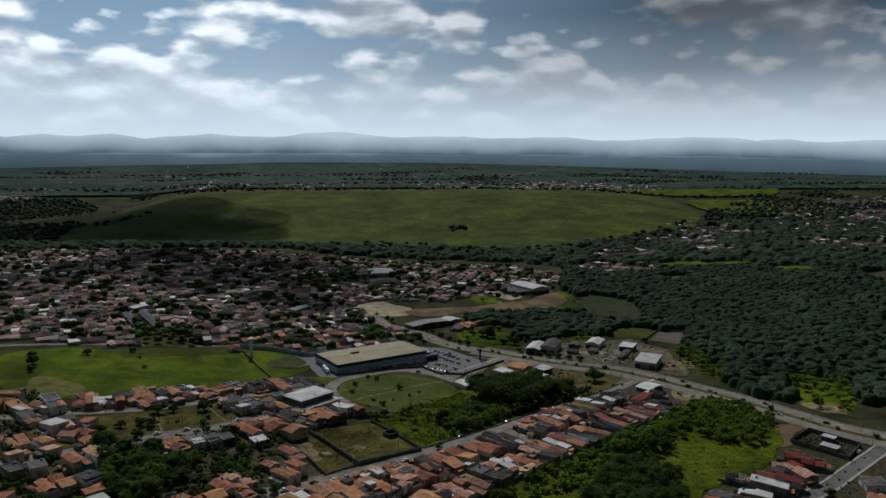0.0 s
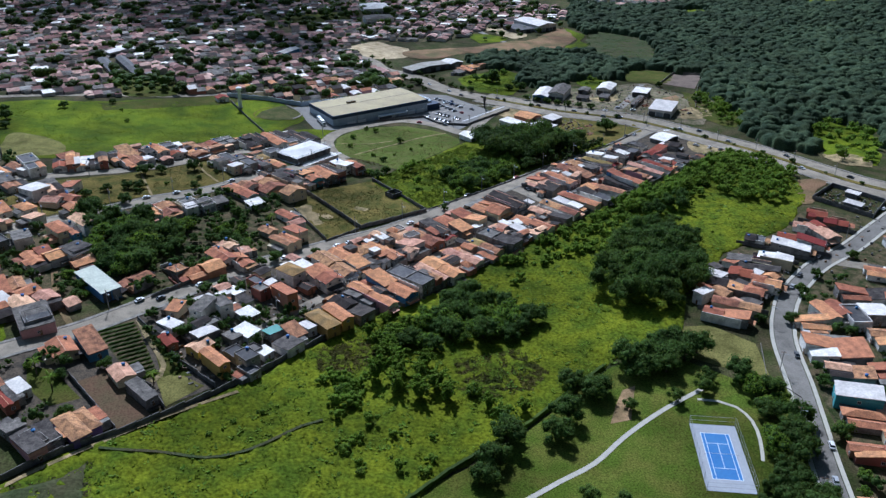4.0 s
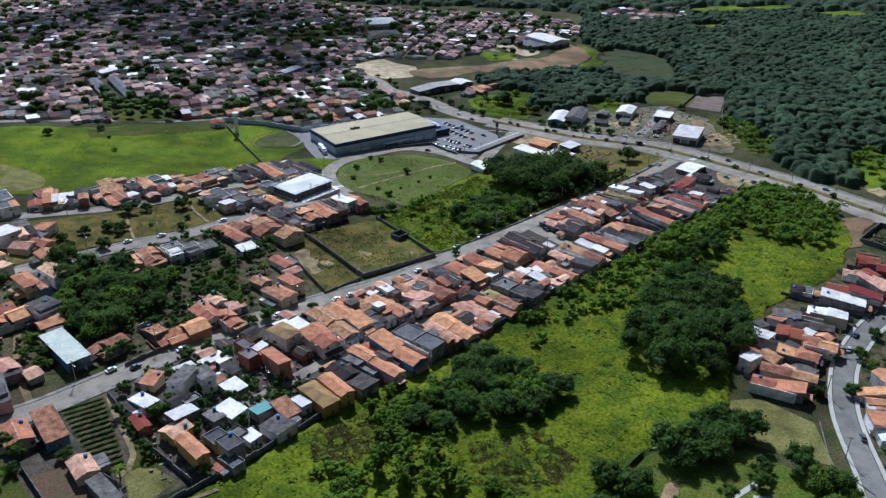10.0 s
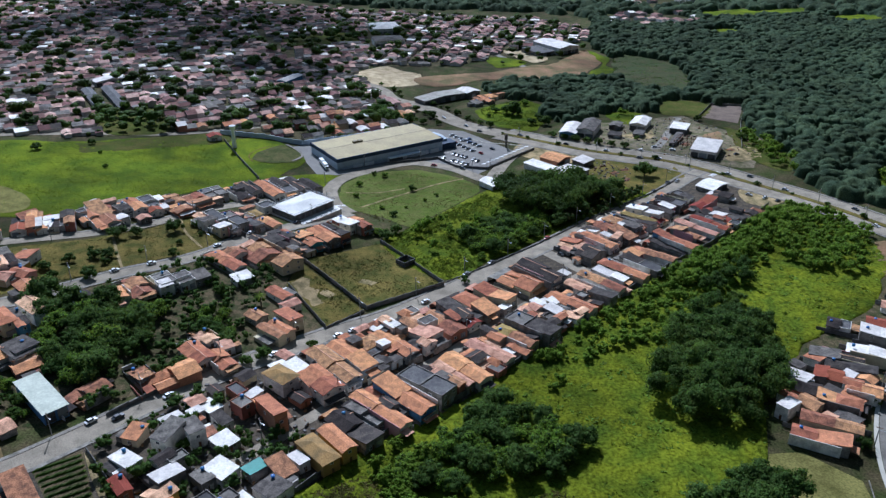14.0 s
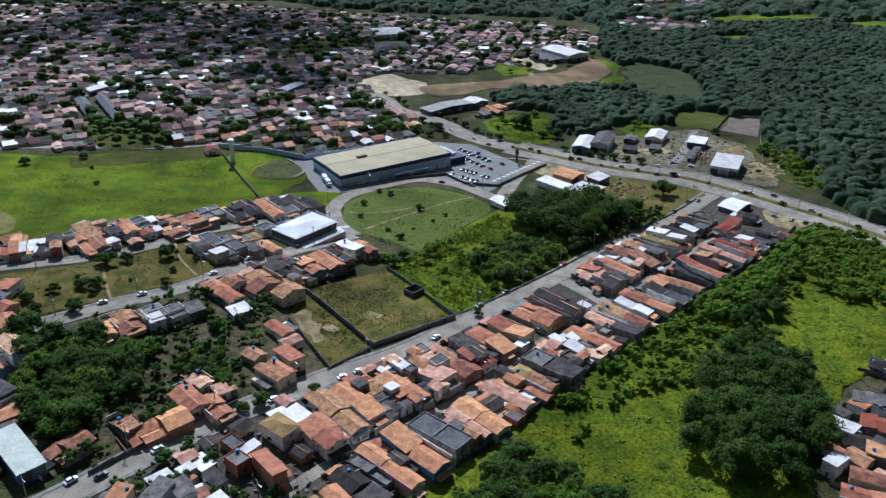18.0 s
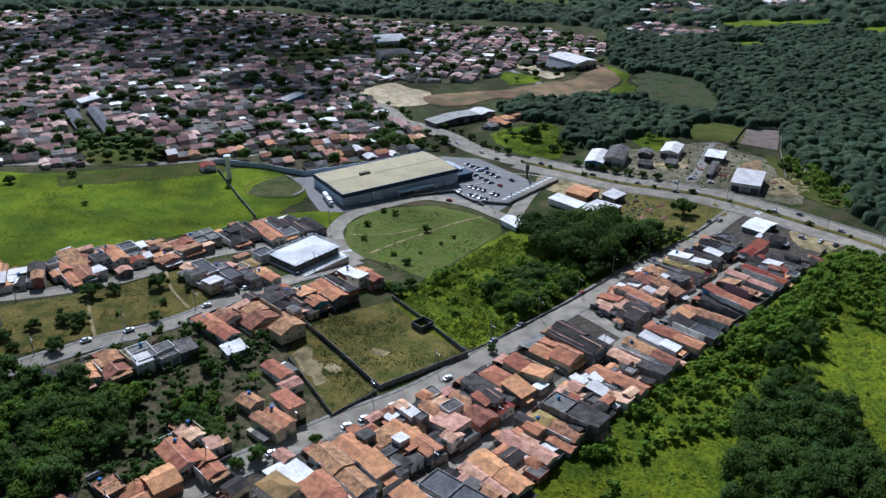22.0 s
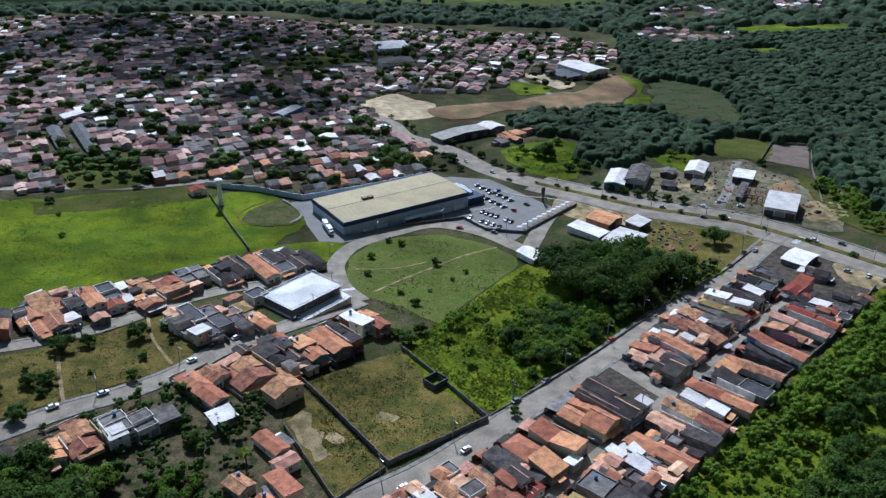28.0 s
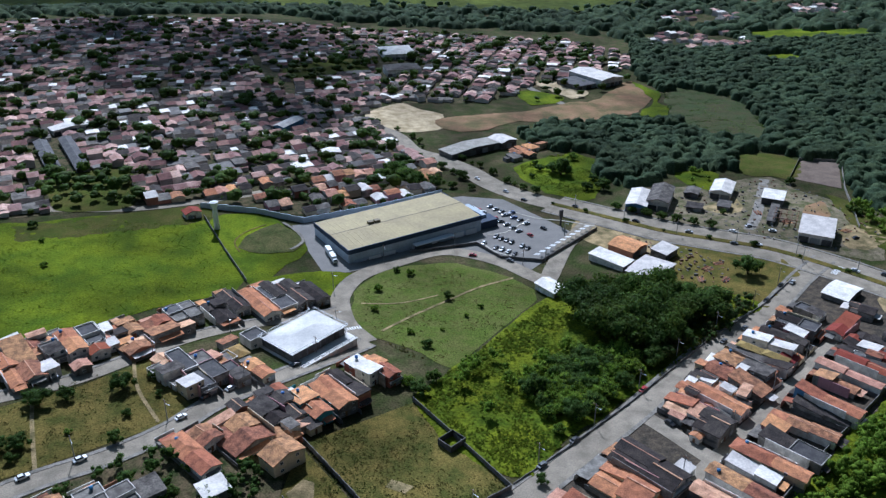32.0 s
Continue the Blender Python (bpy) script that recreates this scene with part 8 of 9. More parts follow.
yards = [q for q in yards if all(math.hypot(q[0] - a, q[1] - b) > r for a, b, r in FOOT) and not any(inside(*q, z) for z in ([(-100, 272), (-86, 280), (-72, 250), (-84, 246)], [(-122, 262), (-100, 276), (-84, 284), (-62, 262), (-50, 238), (-66, 224), (-79, 212), (-100, 226), (-120, 240)]))]
yards = [q for q in yards if min(math.hypot(q[0] - a, q[1] - b) for a, b in spline(ST1, 3.0) + spline(STR, 3.0) + spline(LOW, 3.0) + spline(TOP, 3.0)) > 7]
yards += [(-79.5, 271), (-77, 267.5), (-74.5, 264), (-72, 260), (-69, 256), (-66.5, 252), (-64.5, 249), (-109, 256), (-113, 252), (-104, 250)]
mass("garden_bushes", yards, M_LEAF, 14, 110, 0.7, "garden bushes and small fruit trees between the houses", -0.7, 0.38, 0.85)
hollow = scatter([(-17, 240), (0, 252), (10, 214), (27, 212), (24, 188), (0, 186), (-8, 200)], 10.0, 69, 1.0) + scatter([(-15, 244), (-7, 246), (3, 233), (-2, 225), (-15, 225)], 4.5, 68, 0.8) + scatter([(58, 324), (76, 341), (96, 356), (116, 372), (147, 397), (174, 417), (199, 437), (214, 450), (222, 430), (196, 398), (170, 372), (150, 350), (120, 340)], 5.2, 65, 0.8) + scatter([(56, 310), (92, 338), (120, 350), (118, 342), (90, 328), (60, 300)], 9.0, 66)
wallside = scatter([(96, 352), (116, 368), (147, 394), (174, 414), (200, 436), (238, 470), (248, 458), (210, 422), (176, 398), (140, 374), (112, 356)], 4.4, 67, 0.8)
hollow += [q for q in wallside if q[0] < 142]
wallside = [q for q in wallside if q[0] >= 142]
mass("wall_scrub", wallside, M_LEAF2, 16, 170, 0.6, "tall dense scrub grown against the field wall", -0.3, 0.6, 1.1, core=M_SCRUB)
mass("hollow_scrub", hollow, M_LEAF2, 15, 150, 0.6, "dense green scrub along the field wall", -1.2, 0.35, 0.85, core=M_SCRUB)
wood = scatter([(150, 692), (164, 664), (182, 664), (204, 692), (232, 690), (248, 690), (262, 722), (290, 724), (304, 706), (328, 700), (304, 650), (298, 625), (300, 590), (298, 562), (284, 534), (279, 516), (286, 492), (295, 476), (308, 470), (320, 494), (326, 518), (358, 544), (368, 526), (378, 506), (350, 462), (400, 440), (400, 366), (440, 330), (560, 400), (640, 700), (700, 1000), (560, 1180), (330, 1160), (296, 1050), (272, 960), (282, 906), (270, 870), (268, 850), (250, 812), (207, 826), (183, 810), (150, 818), (124, 798), (120, 770), (140, 748), (160, 742), (166, 712)], 5.0, 31, 1.0)
wood = [q for q in wood if not inside(*q, MARSH) and not inside(*q, EARTH) and all(math.hypot(q[0] - a, q[1] - b) > c * 0.85 for a, b, c in VILLAGES + CLEAR)]
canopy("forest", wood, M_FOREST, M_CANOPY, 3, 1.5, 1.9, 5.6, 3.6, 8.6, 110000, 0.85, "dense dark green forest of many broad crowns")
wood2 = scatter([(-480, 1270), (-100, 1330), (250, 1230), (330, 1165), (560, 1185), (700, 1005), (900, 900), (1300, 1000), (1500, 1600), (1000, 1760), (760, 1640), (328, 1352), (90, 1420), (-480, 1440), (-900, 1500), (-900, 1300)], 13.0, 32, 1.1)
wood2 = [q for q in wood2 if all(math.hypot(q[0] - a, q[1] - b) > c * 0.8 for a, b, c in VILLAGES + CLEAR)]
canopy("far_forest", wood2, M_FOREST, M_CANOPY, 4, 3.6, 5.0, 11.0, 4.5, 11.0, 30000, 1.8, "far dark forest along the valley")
for i, (a, b, c) in enumerate(CLEAR):
    patch("forest_clearing", [(a - c, b - c * 0.6), (a + c, b - c * 0.5), (a + c * 0.8, b + c * 0.6), (a - c * 0.9, b + c * 0.5)], M_FIELD, 0.6, 10, 0.2, "bright green clearing in the forest")
hedges = []
for line in ([(-470, 1448), (-200, 1440), (89, 1424), (328, 1360), (560, 1500), (770, 1655)], [(-450, 2235), (-100, 2290), (300, 2330), (800, 2270)], [(820, 2260), (1000, 2200), (1250, 2230)], [(950, 1840), (1100, 1790), (1260, 1830)], [(-1200, 1700), (-800, 1750), (-560, 1780), (-470, 1900)], [(-1500, 2500), (-700, 2450), (0, 2560), (900, 2700), (1700, 2900)], [(-1300, 3000), (0, 3050), (1500, 3100)]):
    hedges += [(x + crnd.uniform(-16, 16), y + crnd.uniform(-30, 30)) for x, y in spline(line, 12.0) if crnd.random() < 0.9]
hedges += [(x + crnd.uniform(-30, 30), y + crnd.uniform(-30, 30)) for x, y in [(235, 1640), (215, 1625), (-330, 2380), (-350, 2400), (-370, 2390), (-310, 2395)] * 4]
hedges += [q for q in scatter([(-1500, 1480), (-540, 1460), (-600, 1900), (-520, 2330), (-1500, 2200)], 17, 35) if noise.noise((q[0] * 0.004, q[1] * 0.004, 2)) > -0.22]
hedges += [q for q in scatter([(800, 1700), (1700, 1700), (2000, 2600), (1300, 2300), (900, 1900)], 19, 36) if noise.noise((q[0] * 0.005, q[1] * 0.005, 5)) > -0.1]
hedges += [q for q in scatter([(-1900, 2420), (1900, 2420), (2300, 3600), (-2300, 3600)], 24, 37) if noise.noise((q[0] * 0.0032, q[1] * 0.0055, 8)) > 0.27]
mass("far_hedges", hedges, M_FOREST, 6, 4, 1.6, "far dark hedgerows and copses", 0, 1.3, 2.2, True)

# ---- the town beyond the meadow: dense terraces in long rows ----
TOWN = [(-600, 640), (-260, 632), (-186, 622), (-100, 652), (-30, 636), (44, 670), (50, 700), (36, 750), (20, 800), (6, 850), (20, 900), (110, 892), (150, 930), (200, 965), (290, 1010), (296, 1060), (250, 1150), (60, 1240), (-250, 1270), (-640, 1240)]
NOHOUSE = [[(-185, 666), (-178, 690), (-143, 702), (-124, 640), (-166, 624)], [(-74, 975), (-60, 1020), (0, 1070), (18, 1010), (-12, 988), (-47, 952)], [(145, 927), (192, 962), (258, 1000), (262, 950), (214, 905), (184, 885), (148, 876)], [(22, 980), (70, 980), (72, 1112), (24, 1112)], [(-222, 752), (-202, 770), (-164, 694), (-186, 678)], [(-220, 785), (-195, 800), (-186, 790), (-212, 764)], [(-64, 800), (-46, 829), (-40, 812), (-56, 786)], [(0, 850), (33, 896), (70, 862), (66, 810), (30, 800)], [(-80, 985), (-100, 1050), (-116, 1050), (-96, 975), (-60, 900), (-34, 868), (-24, 872), (-50, 905)]]
trn = random.Random(17)
near_n = 0
tv_, tf_, ti_ = [], [], []
# clay and pink tiles greyed towards mauve, haze over the town painted in
TOWNMATS = [mat("town_walls", (0.60, 0.54, 0.50), 0.9, 0.15, 2, 10, 0.1, island=0.5, spec=0.05), mat("town_hazed_clay_tiles", (0.28, 0.152, 0.130), 0.9, 0.25, 1.5, 9, 0.2, second=(0.17, 0.100, 0.088), island=0.5, spec=0.05), TILE["g"], TILE["w"], mat("town_hazed_pink_tiles", (0.52, 0.345, 0.295), 0.9, 0.25, 1.5, 9, 0.2, second=(0.34, 0.20, 0.16), island=0.4, spec=0.05), TILE["k"], mat("town_concrete", (0.20, 0.185, 0.17), 0.9, 0.25, 1.5, 9, 0.2, island=0.4, spec=0.05)]
town_trees, yard_trees = [], []


def volume(x, y, ang, w, d, hh, k, rise, flat=False):
    """Walls and a two-sided roof with eaves, added to the far houses."""
    c, s = math.cos(ang), math.sin(ang)
    z = land(x, y)
    kb = len(tv_)
    for px, py, pz in ((-w / 2, -d / 2, -1), (w / 2, -d / 2, -1), (w / 2, d / 2, -1), (-w / 2, d / 2, -1), (-w / 2, -d / 2, hh), (w / 2, -d / 2, hh), (w / 2, d / 2, hh), (-w / 2, d / 2, hh), (0, -d / 2, hh + rise - 0.15), (0, d / 2, hh + rise - 0.15)):
        tv_.append((x + c * px - s * py, y + s * px + c * py, z + pz))
    tf_.extend(tuple(kb + i for i in q) for q in ((0, 1, 5, 8, 4), (1, 2, 6, 5), (2, 3, 7, 9, 6), (3, 0, 4, 7)))
    ti_.extend([0] * 4)
    kr = len(tv_)
    e = 0.4
    for px, py, pz in ((-w / 2 - e, -d / 2 - e, hh - 0.05), (0, -d / 2 - e, hh + rise), (w / 2 + e, -d / 2 - e, hh - 0.05), (-w / 2 - e, d / 2 + e, hh - 0.05), (0, d / 2 + e, hh + rise), (w / 2 + e, d / 2 + e, hh - 0.05)):
        tv_.append((x + c * px - s * py, y + s * px + c * py, z + pz))
    tf_.extend(tuple(kr + i for i in q) for q in ((0, 1, 4, 3), (1, 2, 5, 4)))
    ti_.extend([k] * 2)


def quarter(test, ang, ox, oy):
    """Terraces of one quarter: pairs of rows back to back, then a street."""
    global near_n
    c, s = math.cos(ang), math.sin(ang)
    v, iv = -700.0, 0
    while v < 900:
        iv += 1
        depth = trn.uniform(9.0, 11.5)
        u, run = -750.0 + trn.uniform(0, 40), 0
        while u < 750:
            w = trn.uniform(5.4, 8.4)
            u += w / 2
            off = trn.uniform(-1.6, 1.6)
            bend = 5.0 * math.sin(u * 0.013 + v * 0.01)
            x, y = ox + u * c - (v + off + bend) * s, oy + u * s + (v + off + bend) * c
            u += w / 2 + trn.choice([0.0, 0.1, 0.4, 1.2])
            run += 1
            if run > 13:
                run = 0
                u += 7.5
            if not test(x, y) or not inside(x, y, TOWN) or any(inside(x, y, q) for q in NOHOUSE):
                continue
            rr = trn.random()
            if rr < 0.05:
                town_trees.append((x, y))
                continue
            if rr < 0.42:
                yard_trees.append((x - s * depth * 0.6 * (1 if iv % 2 else -1), y + c * depth * 0.6 * (1 if iv % 2 else -1)))
            hh = trn.choice([2.4, 2.5, 2.6, 2.7, 2.8, 4.6])
            a = ang + trn.choice([0, math.pi / 2, math.pi / 2]) + trn.uniform(-0.05, 0.05)
            k = trn.choice([1] * 17 + [4] * 15 + [2] * 7 + [5] * 9 + [6] * 6 + [3] * 4)
            d = depth * trn.uniform(0.75, 1.0)
            ww, dd = (w, d) if abs(a - ang) < 0.5 else (d, w)
            if y < 790 and x > -190 and near_n < 55:
                near_n += 1
                o = root("house", x, y, land(x, y), a, f"{'two' if hh > 5 else 'single'}-storey town house with {'clay-tile' if k in (1, 4) else 'sheet'} roof", "house", "houses of the town")
                rd = random.Random(near_n)
                child("wall", unit("box", PAINT[rd.choice(["white", "cream", "grey", "grey", "pink", "terracotta"])]), o, 0, 0, -1.5, 0, ww, dd, hh + 1.5)
                kk = {1: rd.choice("oobb"), 2: "g", 3: "w", 4: "s", 5: "k", 6: "c"}[k]
                child("roof", unit("gable", TILE[kk]), o, 0, 0, hh + 0.1, 0, ww + 0.8, dd + 0.8, 0.17 * ww)
                child("gable_wall", unit("tympanum", PAINT["white"]), o, 0, 0, hh, 0, ww, dd, 0.17 * ww - 0.1)
                continue
            volume(x, y, a, ww * 1.06, dd * 1.06, hh, k, 0.17 * ww if k in (1, 4, 5) else 0.3)
            if trn.random() < 0.45:
                q = trn.uniform(3, 5)
                t = (d / 2 + q / 2) * (1 if iv % 2 else -1)
                volume(x - s * t, y + c * t, ang, w * trn.uniform(0.5, 1.0), q, 2.5, trn.choice([1, 2, 4, 6, 6]), 0.3)
        v += depth + (2.2 if iv % 2 else 5.6)


quarter(lambda x, y: y < 905 + 0.1 * x and x < 60, radians(23), -100, 640)
quarter(lambda x, y: y >= 905 + 0.1 * x and x < 22, radians(6), -200, 900)
quarter(lambda x, y: x >= 22 and y > 880, radians(68), 120, 1000)


def far_village(cx, cy, rad, n, seed):
    rv = random.Random(seed)
    for _ in range(n):
        a, q = rv.uniform(0, 6.28), rad * math.sqrt(rv.random())
        x, y = cx + q * math.cos(a), cy + q * math.sin(a)
        w, d, hh = rv.uniform(8, 13), rv.uniform(8, 14), rv.choice([3, 3.3, 5.5])
        z = land(x, y) + 0.5
        ang = rv.choice([0.3, 0.3 + math.pi / 2])
        c, s = math.cos(ang), math.sin(ang)
        kb = len(tv_)
        for px, py, pz in ((-w / 2, -d / 2, -3), (w / 2, -d / 2, -3), (w / 2, d / 2, -3), (-w / 2, d / 2, -3), (-w / 2, -d / 2, hh), (w / 2, -d / 2, hh), (w / 2, d / 2, hh), (-w / 2, d / 2, hh), (0, -d / 2, hh + 1.3), (0, d / 2, hh + 1.3)):
            tv_.append((x + c * px - s * py, y + s * px + c * py, z + pz))
        tf_.extend(tuple(kb + i for i in q) for q in ((0, 1, 5, 8, 4), (1, 2, 6, 5), (2, 3, 7, 9, 6), (3, 0, 4, 7), (4, 8, 9, 7), (8, 5, 6, 9)))
        k = rv.choice([1, 1, 4, 4, 2, 3])
        ti_.extend([0] * 4 + [k] * 2)


for i, (a, b, c) in enumerate(VILLAGES):
    far_village(a, b, c, int(c * 0.42), 50 + i)
for i, (a, b, c, n) in enumerate(((250, 2500, 160, 70), (520, 2480, 180, 110), (760, 2560, 150, 80), (-60, 2450, 120, 40), (-300, 2480, 140, 40), (-420, 2420, 80, 26), (-900, 1760, 130, 60), (-1050, 1900, 120, 40), (1250, 1800, 200, 90), (1500, 2000, 200, 70), (1050, 1500, 120, 40), (-700, 1120, 120, 110), (-760, 950, 130, 120), (-680, 780, 120, 120), (100, 2900, 500, 60), (-700, 2800, 420, 60), (900, 3000, 420, 60), (-300, 3300, 700, 60), (560, 2440, 150, 150), (720, 2500, 160, 150), (880, 2480, 130, 110), (330, 2420, 120, 60), (-120, 2420, 100, 50), (-380, 2460, 110, 70), (-560, 2500, 100, 50), (-960, 2440, 110, 60), (-900, 2300, 60, 50), (1130, 1810, 130, 60), (1320, 1970, 140, 60), (1010, 1640, 110, 60), (1180, 1680, 120, 50))):
    far_village(a, b, c, n, 80 + i)
tme = mesh_of("far_town_houses", tv_, tf_, *TOWNMATS, index=ti_)
tagged(new("far_town_houses", tme), "hundreds of small far houses with clay-tile roofs", "houses", kind="stuff")
tt = town_trees + scatter(NOHOUSE[0], 11, 3) + scatter(NOHOUSE[1], 22, 3) + scatter(NOHOUSE[3], 26, 3) + scatter(NOHOUSE[2], 22, 3)
for a, b in scatter(TOWN, 33, 44):       # clumps of larger trees
    tt += [(a + trn.uniform(-9, 9), b + trn.uniform(-6, 6)) for _ in range(trn.choice([1, 2, 3, 5]))]
mass("town_trees", tt, M_LEAF, 8, 54, 1.1, "dark trees scattered among the town's houses", 1.0, 0.7, 1.6, True)
mass("town_yard_trees", yard_trees, M_LEAF, 9, 18, 1.1, "small dark trees in the town's back yards", 0.0, 0.4, 1.1, True)
ribbon("road_town", [(-30, 868), (-60, 900), (-90, 960), (-110, 1050)], 9, M_ASPH, 0.3, label="grey street into the far town")
ribbon("road_town_lane", [(196, 830), (170, 905), (150, 980), (138, 1060)], 7, M_KERB, 0.3, label="pale street among the far houses")

# ---- rough growth on the open ground: tufts, as one mass each ----
def tufts(name, poly, n, seed, leaf, size, label, lift=0.3):
    rn = random.Random(seed)
    xs, ys = [p[0] for p in poly], [p[1] for p in poly]
    v, f = [], []
    k = 0
    while k < n:
        x, y = rn.uniform(min(xs), max(xs)), rn.uniform(min(ys), max(ys))
        if not inside(x, y, poly) or noise.noise((x * 0.05, y * 0.05, seed)) < rn.uniform(-0.5, 0.3):
            continue
        k += 1
        s = size * rn.uniform(0.5, 1.4)
        z = land(x, y) + lift
        for _ in range(5):
            a = rn.uniform(0, 6.28)
            dx, dy = math.cos(a), math.sin(a)
            ox, oy = rn.uniform(-s, s) * 0.5, rn.uniform(-s, s) * 0.5
            q = len(v)
            t = rn.uniform(0.5, 1.0) * s
            v += [(x + ox - dy * s * 0.3, y + oy + dx * s * 0.3, z - 0.3), (x + ox + dy * s * 0.3, y + oy - dx * s * 0.3, z - 0.3), (x + ox + dx * s * 0.9 + dy * s * 0.2, y + oy + dy * s * 0.9 - dx * s * 0.2, z + t * 0.34), (x + ox + dx * s * 0.9 - dy * s * 0.2, y + oy + dy * s * 0.9 + dx * s * 0.2, z + t * 0.34)]
            f.append((q, q + 1, q + 2, q + 3))
    return tagged(new(name, mesh_of(name, v, f, leaf)), label, "grass", kind="stuff")


M_TUFT = mat("grass_blades", (0.128, 0.162, 0.009), 0.85, 0.25, 0.5, 5, 0.0, second=(0.075, 0.115, 0.008), island=0.3, glow=0.55, spec=0.05)
M_WEED = mat("dry_weeds", (0.125, 0.105, 0.030), 0.9, 0.35, 0.6, 5, 0.0, second=(0.06, 0.075, 0.015), island=0.4, glow=0.4, spec=0.05)
tufts("grass_tufts", FIELD, 12000, 1, M_TUFT, 0.6, "thick tussocks of bright green grass", 0.5)
tufts("field_weeds", FIELD, 1500, 12, M_LEAF2, 1.2, "clumps of taller weeds in the field", 0.6)
tufts("scrub_tufts", [(14, 446), (41, 401), (92, 441), (150, 488), (150, 530), (90, 530), (46, 485)], 3500, 3, M_TUFT, 1.1, "bright green scrub above the street", 0.4)
tufts("plot_weeds", [(-24, 421), (-13, 360), (4, 375), (40, 397), (13, 444)], 1600, 4, M_WEED, 0.8, "low yellowish weeds in the vacant plots", 0.1)
tufts("lawn_weeds", [(-160, 372), (-100, 411), (-64, 441), (-84, 474), (-128, 440), (-176, 400)], 1500, 7, M_WEED, 0.7, "low weeds on the neighbourhood lawn", 0.1)
tufts("green_weeds", [(-1, 497), (-6, 539), (27, 567), (79, 535), (46, 487), (20, 470)], 1500, 8, M_WEED, 0.7, "low weeds on the oval green", 0.1)
tufts("meadow_weeds", [(-139, 478), (-85, 524), (-59, 548), (-87, 622), (-183, 610), (-236, 600), (-215, 480)], 2500, 9, M_TUFT, 0.8, "tussocks on the bright meadow", 0.1)
tufts("brown_weeds", [(36, 254), (62, 260), (70, 243), (60, 232), (46, 230), (34, 236)], 1500, 21, M_WEED, 0.9, "brownish dry weeds in the tall grass", 0.5)
tufts("brown_weeds", [(-16, 262), (2, 269), (7, 255), (1, 246), (-16, 248)], 900, 23, M_WEED, 1.0, "dry yellowish weeds by the field wall", 0.5)
tufts("corner_weeds", [(-112, 178), (-101, 190), (-90, 193), (-83, 200), (-80, 185), (-80, 172), (-83, 158), (-112, 150)], 3800, 22, M_LEAF3, 0.9, "dry greyish weeds at the field's corner", 0.3)

# ---- clouds overhead, outside the view, whose shadows lie on the land ----
M_CLOUD = mat("cloud_white", (0.8, 0.8, 0.8), 1.0, 0.05, 0.05, 0.2, 0.0)
cn_, cl_ = M_CLOUD.node_tree.nodes, M_CLOUD.node_tree.links
c_mix, c_tr = cn_.new("ShaderNodeMixShader"), cn_.new("ShaderNodeBsdfTransparent")      # thin cloud, through which some sun comes
c_mix.inputs["Fac"].default_value = 0.70
cl_.new(cn_["Principled BSDF"].outputs["BSDF"], c_mix.inputs[1]), cl_.new(c_tr.outputs["BSDF"], c_mix.inputs[2])
cl_.new(c_mix.outputs["Shader"], cn_["Material Output"].inputs["Surface"])


def cloud(gx_, gy_, rx, ry, seed):
    """A heap of cloud that shades the ground about (gx_, gy_)."""
    z = 950.0
    k = (z - land(gx_, gy_)) / sd.z
    rn = random.Random(seed)
    bm = bmesh.new()
    for i in range(16):
        a, q = rn.uniform(0, 6.28), math.sqrt(rn.random())
        r = rn.uniform(0.28, 0.5) * min(rx, ry)
        bmesh.ops.create_icosphere(bm, subdivisions=2, radius=r, matrix=Matrix.Translation((math.cos(a) * q * (rx - r * 0.6), math.sin(a) * q * (ry - r * 0.6), rn.uniform(0, 30))) @ Matrix.Diagonal((1, 1, 0.45, 1)))
    for v in bm.verts:
        v.co += Vector((noise.noise(v.co * 0.02), noise.noise(v.co * 0.02 + Vector((9, 0, 0))), 0)) * 22
    ob = new("cloud", from_bm("cloud", bm, M_CLOUD))
    ob.location = (gx_ + sd.x * k, gy_ + sd.y * k, z)
    return tagged(ob, "white cumulus cloud high over the valley", "cloud", kind="structure")


cloud(-330, 1075, 440, 190, 1)
cloud(-55, 872, 60, 55, 2)
cloud(-420, 1800, 330, 330, 3)

# ---- small stuff lying about in yards and on the workshops' ground ----
def clutter(name, poly, n, seed, label):
    rn = random.Random(seed)
    v, f, ix = [], [], []
    for x, y in scatter(poly, math.sqrt(abs(sum(poly[i - 1][0] * poly[i][1] - poly[i][0] * poly[i - 1][1] for i in range(len(poly)))) / 2 / n), seed):
        a = rn.uniform(0, 3.14)
        w, d, h = rn.uniform(0.4, 2.2), rn.uniform(0.3, 1.1), rn.uniform(0.2, 1.2)
        c, s = math.cos(a), math.sin(a)
        z = land(x, y)
        k = len(v)
        for dz, e in ((-0.2, 1.0), (h, 0.92)):
            v += [(x + (c * px - s * py) * e, y + (s * px + c * py) * e, z + dz) for px, py in ((-w / 2, -d / 2), (w / 2, -d / 2), (w / 2, d / 2), (-w / 2, d / 2))]
        f += [(k + 4, k + 5, k + 6, k + 7), (k, k + 1, k + 5, k + 4), (k + 1, k + 2, k + 6, k + 5), (k + 2, k + 3, k + 7, k + 6), (k + 3, k, k + 4, k + 7)]
        ix += [rn.choice([0, 1, 1, 2, 3, 3, 3, 4, 4, 1])] * 5
    return tagged(new(name, mesh_of(name, v, f, M_KERB, M_DOOR, TILE["d"], M_BLOCKWALL, TILE["g"], index=ix)), label, "clutter", kind="stuff")


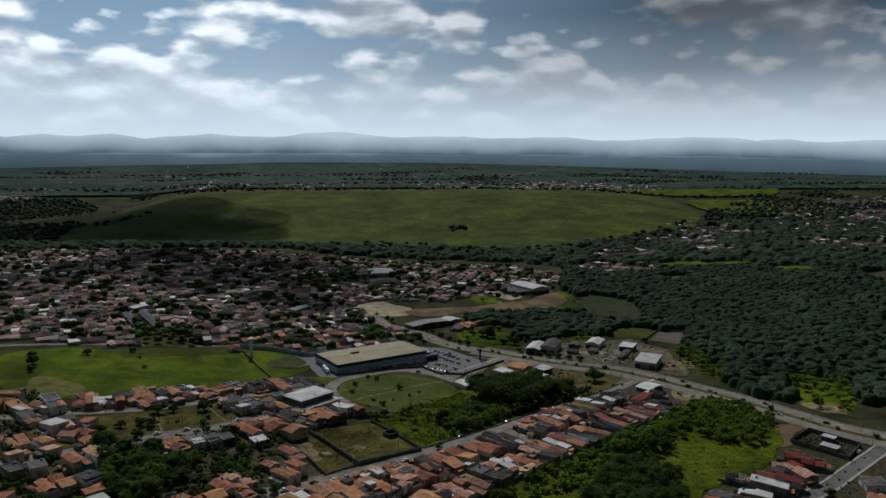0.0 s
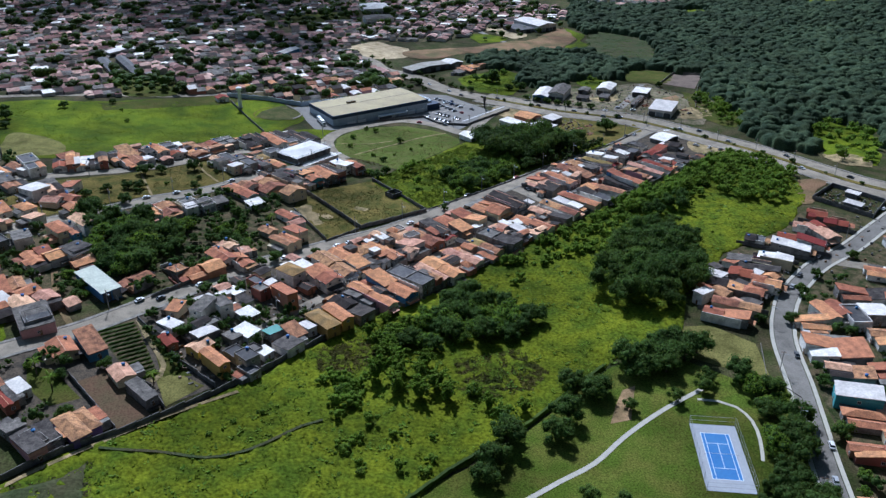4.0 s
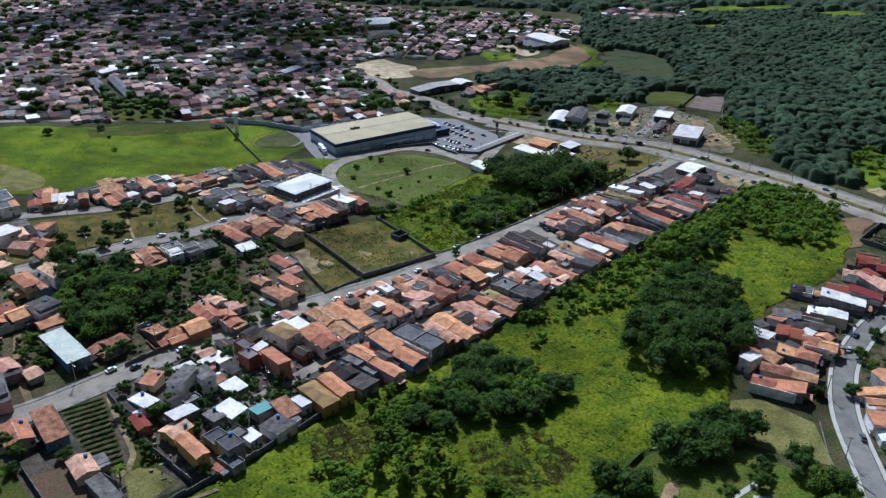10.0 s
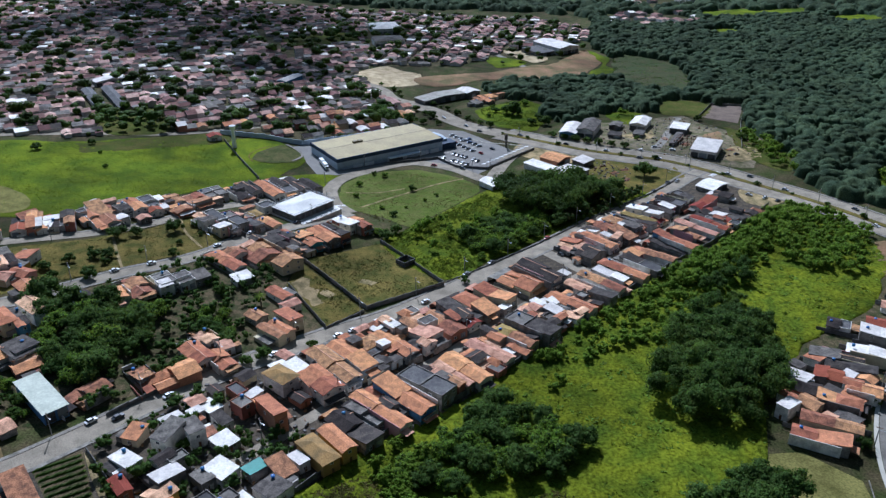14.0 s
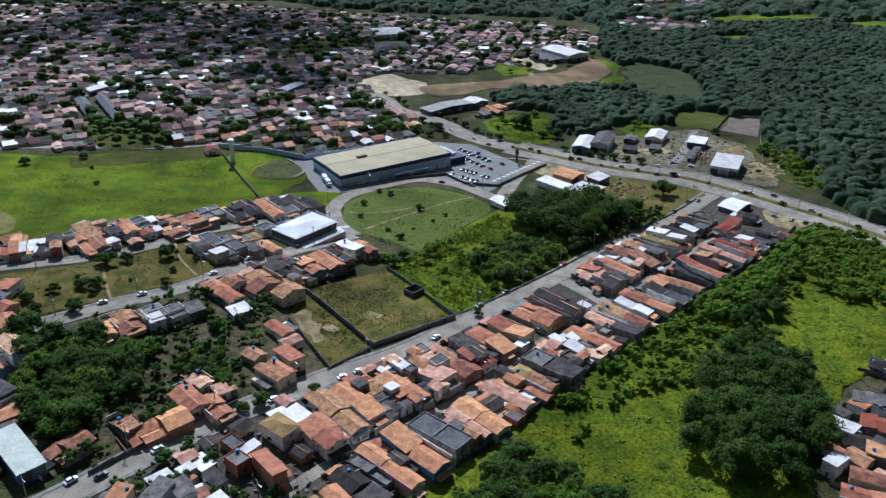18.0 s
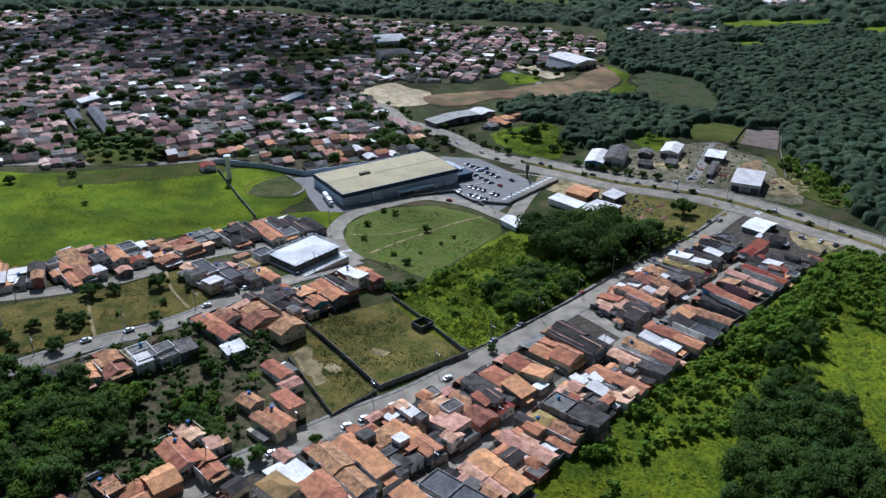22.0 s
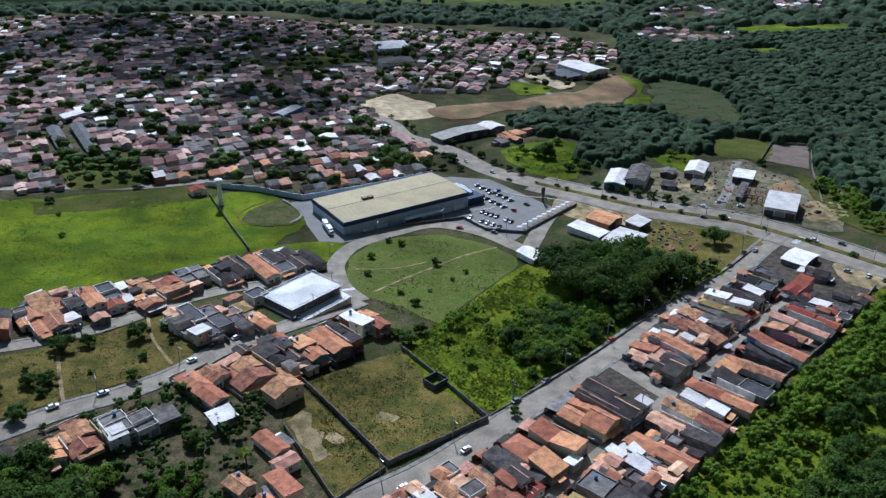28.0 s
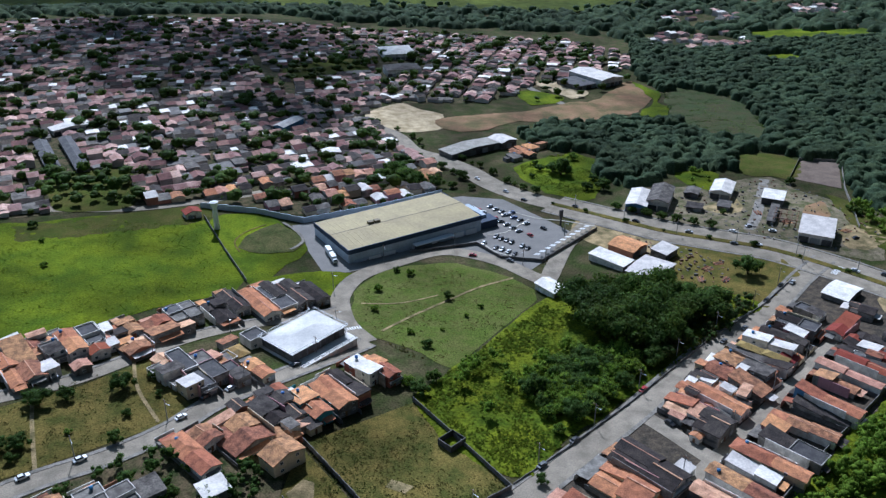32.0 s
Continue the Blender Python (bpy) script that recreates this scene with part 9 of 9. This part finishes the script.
clutter("yard_clutter", [(-68, 250), (-60, 236), (2, 284), (54, 320), (30, 340), (-20, 330), (-60, 316), (-76, 290)], 420, 1, "boards, tanks and junk lying in back yards")
clutter("yard_clutter", [(-232, 300), (-150, 300), (-120, 330), (-160, 400), (-200, 470), (-236, 470)], 350, 2, "boards, tanks and junk lying in back yards")
clutter("yard_clutter", [(150, 620), (188, 596), (240, 558), (284, 578), (294, 606), (262, 668), (200, 656), (168, 652)], 320, 3, "scrap, boards and machine parts in the workshops' yards")
clutter("yard_clutter", [(128, 560), (150, 536), (172, 530), (182, 552), (164, 574), (140, 590)], 130, 4, "building material stacked about the store's yard")
clutter("yard_clutter", [(262, 391), (281, 404), (294, 382), (278, 367)], 60, 6, "scrap and car parts inside the walled yard")
clutter("yard_clutter", [(200, 260), (210, 330), (260, 370), (300, 366), (262, 180), (160, 150)], 260, 5, "boards, tanks and junk lying in back yards")
tufts("marsh_reeds", MARSH, 2200, 31, M_LEAF, 1.6, "brownish reeds and low brush of the marsh", 0.4)
tufts("verge_scrub", [(104, 712), (129, 734), (152, 742), (166, 682), (128, 642), (110, 676)], 900, 32, M_TUFT, 1.2, "rough grass of the north verge", 0.2)

# palms on the clearing and in the western gardens
def palm(x, y, h, seed):
    rn = random.Random(seed)
    o = root("palm_tree", x, y, land(x, y) - 0.1, 0, "tall slim palm with drooping green fronds", "palm", "palms")
    child("trunk", unit("pole", M_BARK), o, 0, 0, 0, 0, 0.5, 0.5, h)
    v, f = [], []
    for i in range(16):
        a = i * 2.4 + rn.uniform(-0.2, 0.2)
        up, ln = rn.uniform(0.2, 1.0), rn.uniform(2.4, 3.4)
        dx, dy = math.cos(a), math.sin(a)
        for j in range(5):
            t = j / 4
            q, z = ln * t, h + up * ln * t * 0.8 - 1.9 * t * t
            wd = 0.42 * (1 - 0.75 * t) + 0.05
            v += [(dx * q - dy * wd, dy * q + dx * wd, z - 0.18), (dx * q, dy * q, z), (dx * q + dy * wd, dy * q - dx * wd, z - 0.18)]
            if j:
                k = len(v) - 6
                f += [(k, k + 1, k + 4, k + 3), (k + 1, k + 2, k + 5, k + 4)]
    child("frond_crown", mesh_of("frond_crown", v, f, M_LEAF2), o)


palm(318, 456, 8.0, 1)
palm(-104, 236, 6.5, 2)
palm(-112, 246, 6.0, 3)
palm(-72, 240, 5.0, 4)
palm(-40, 374, 6.0, 5)
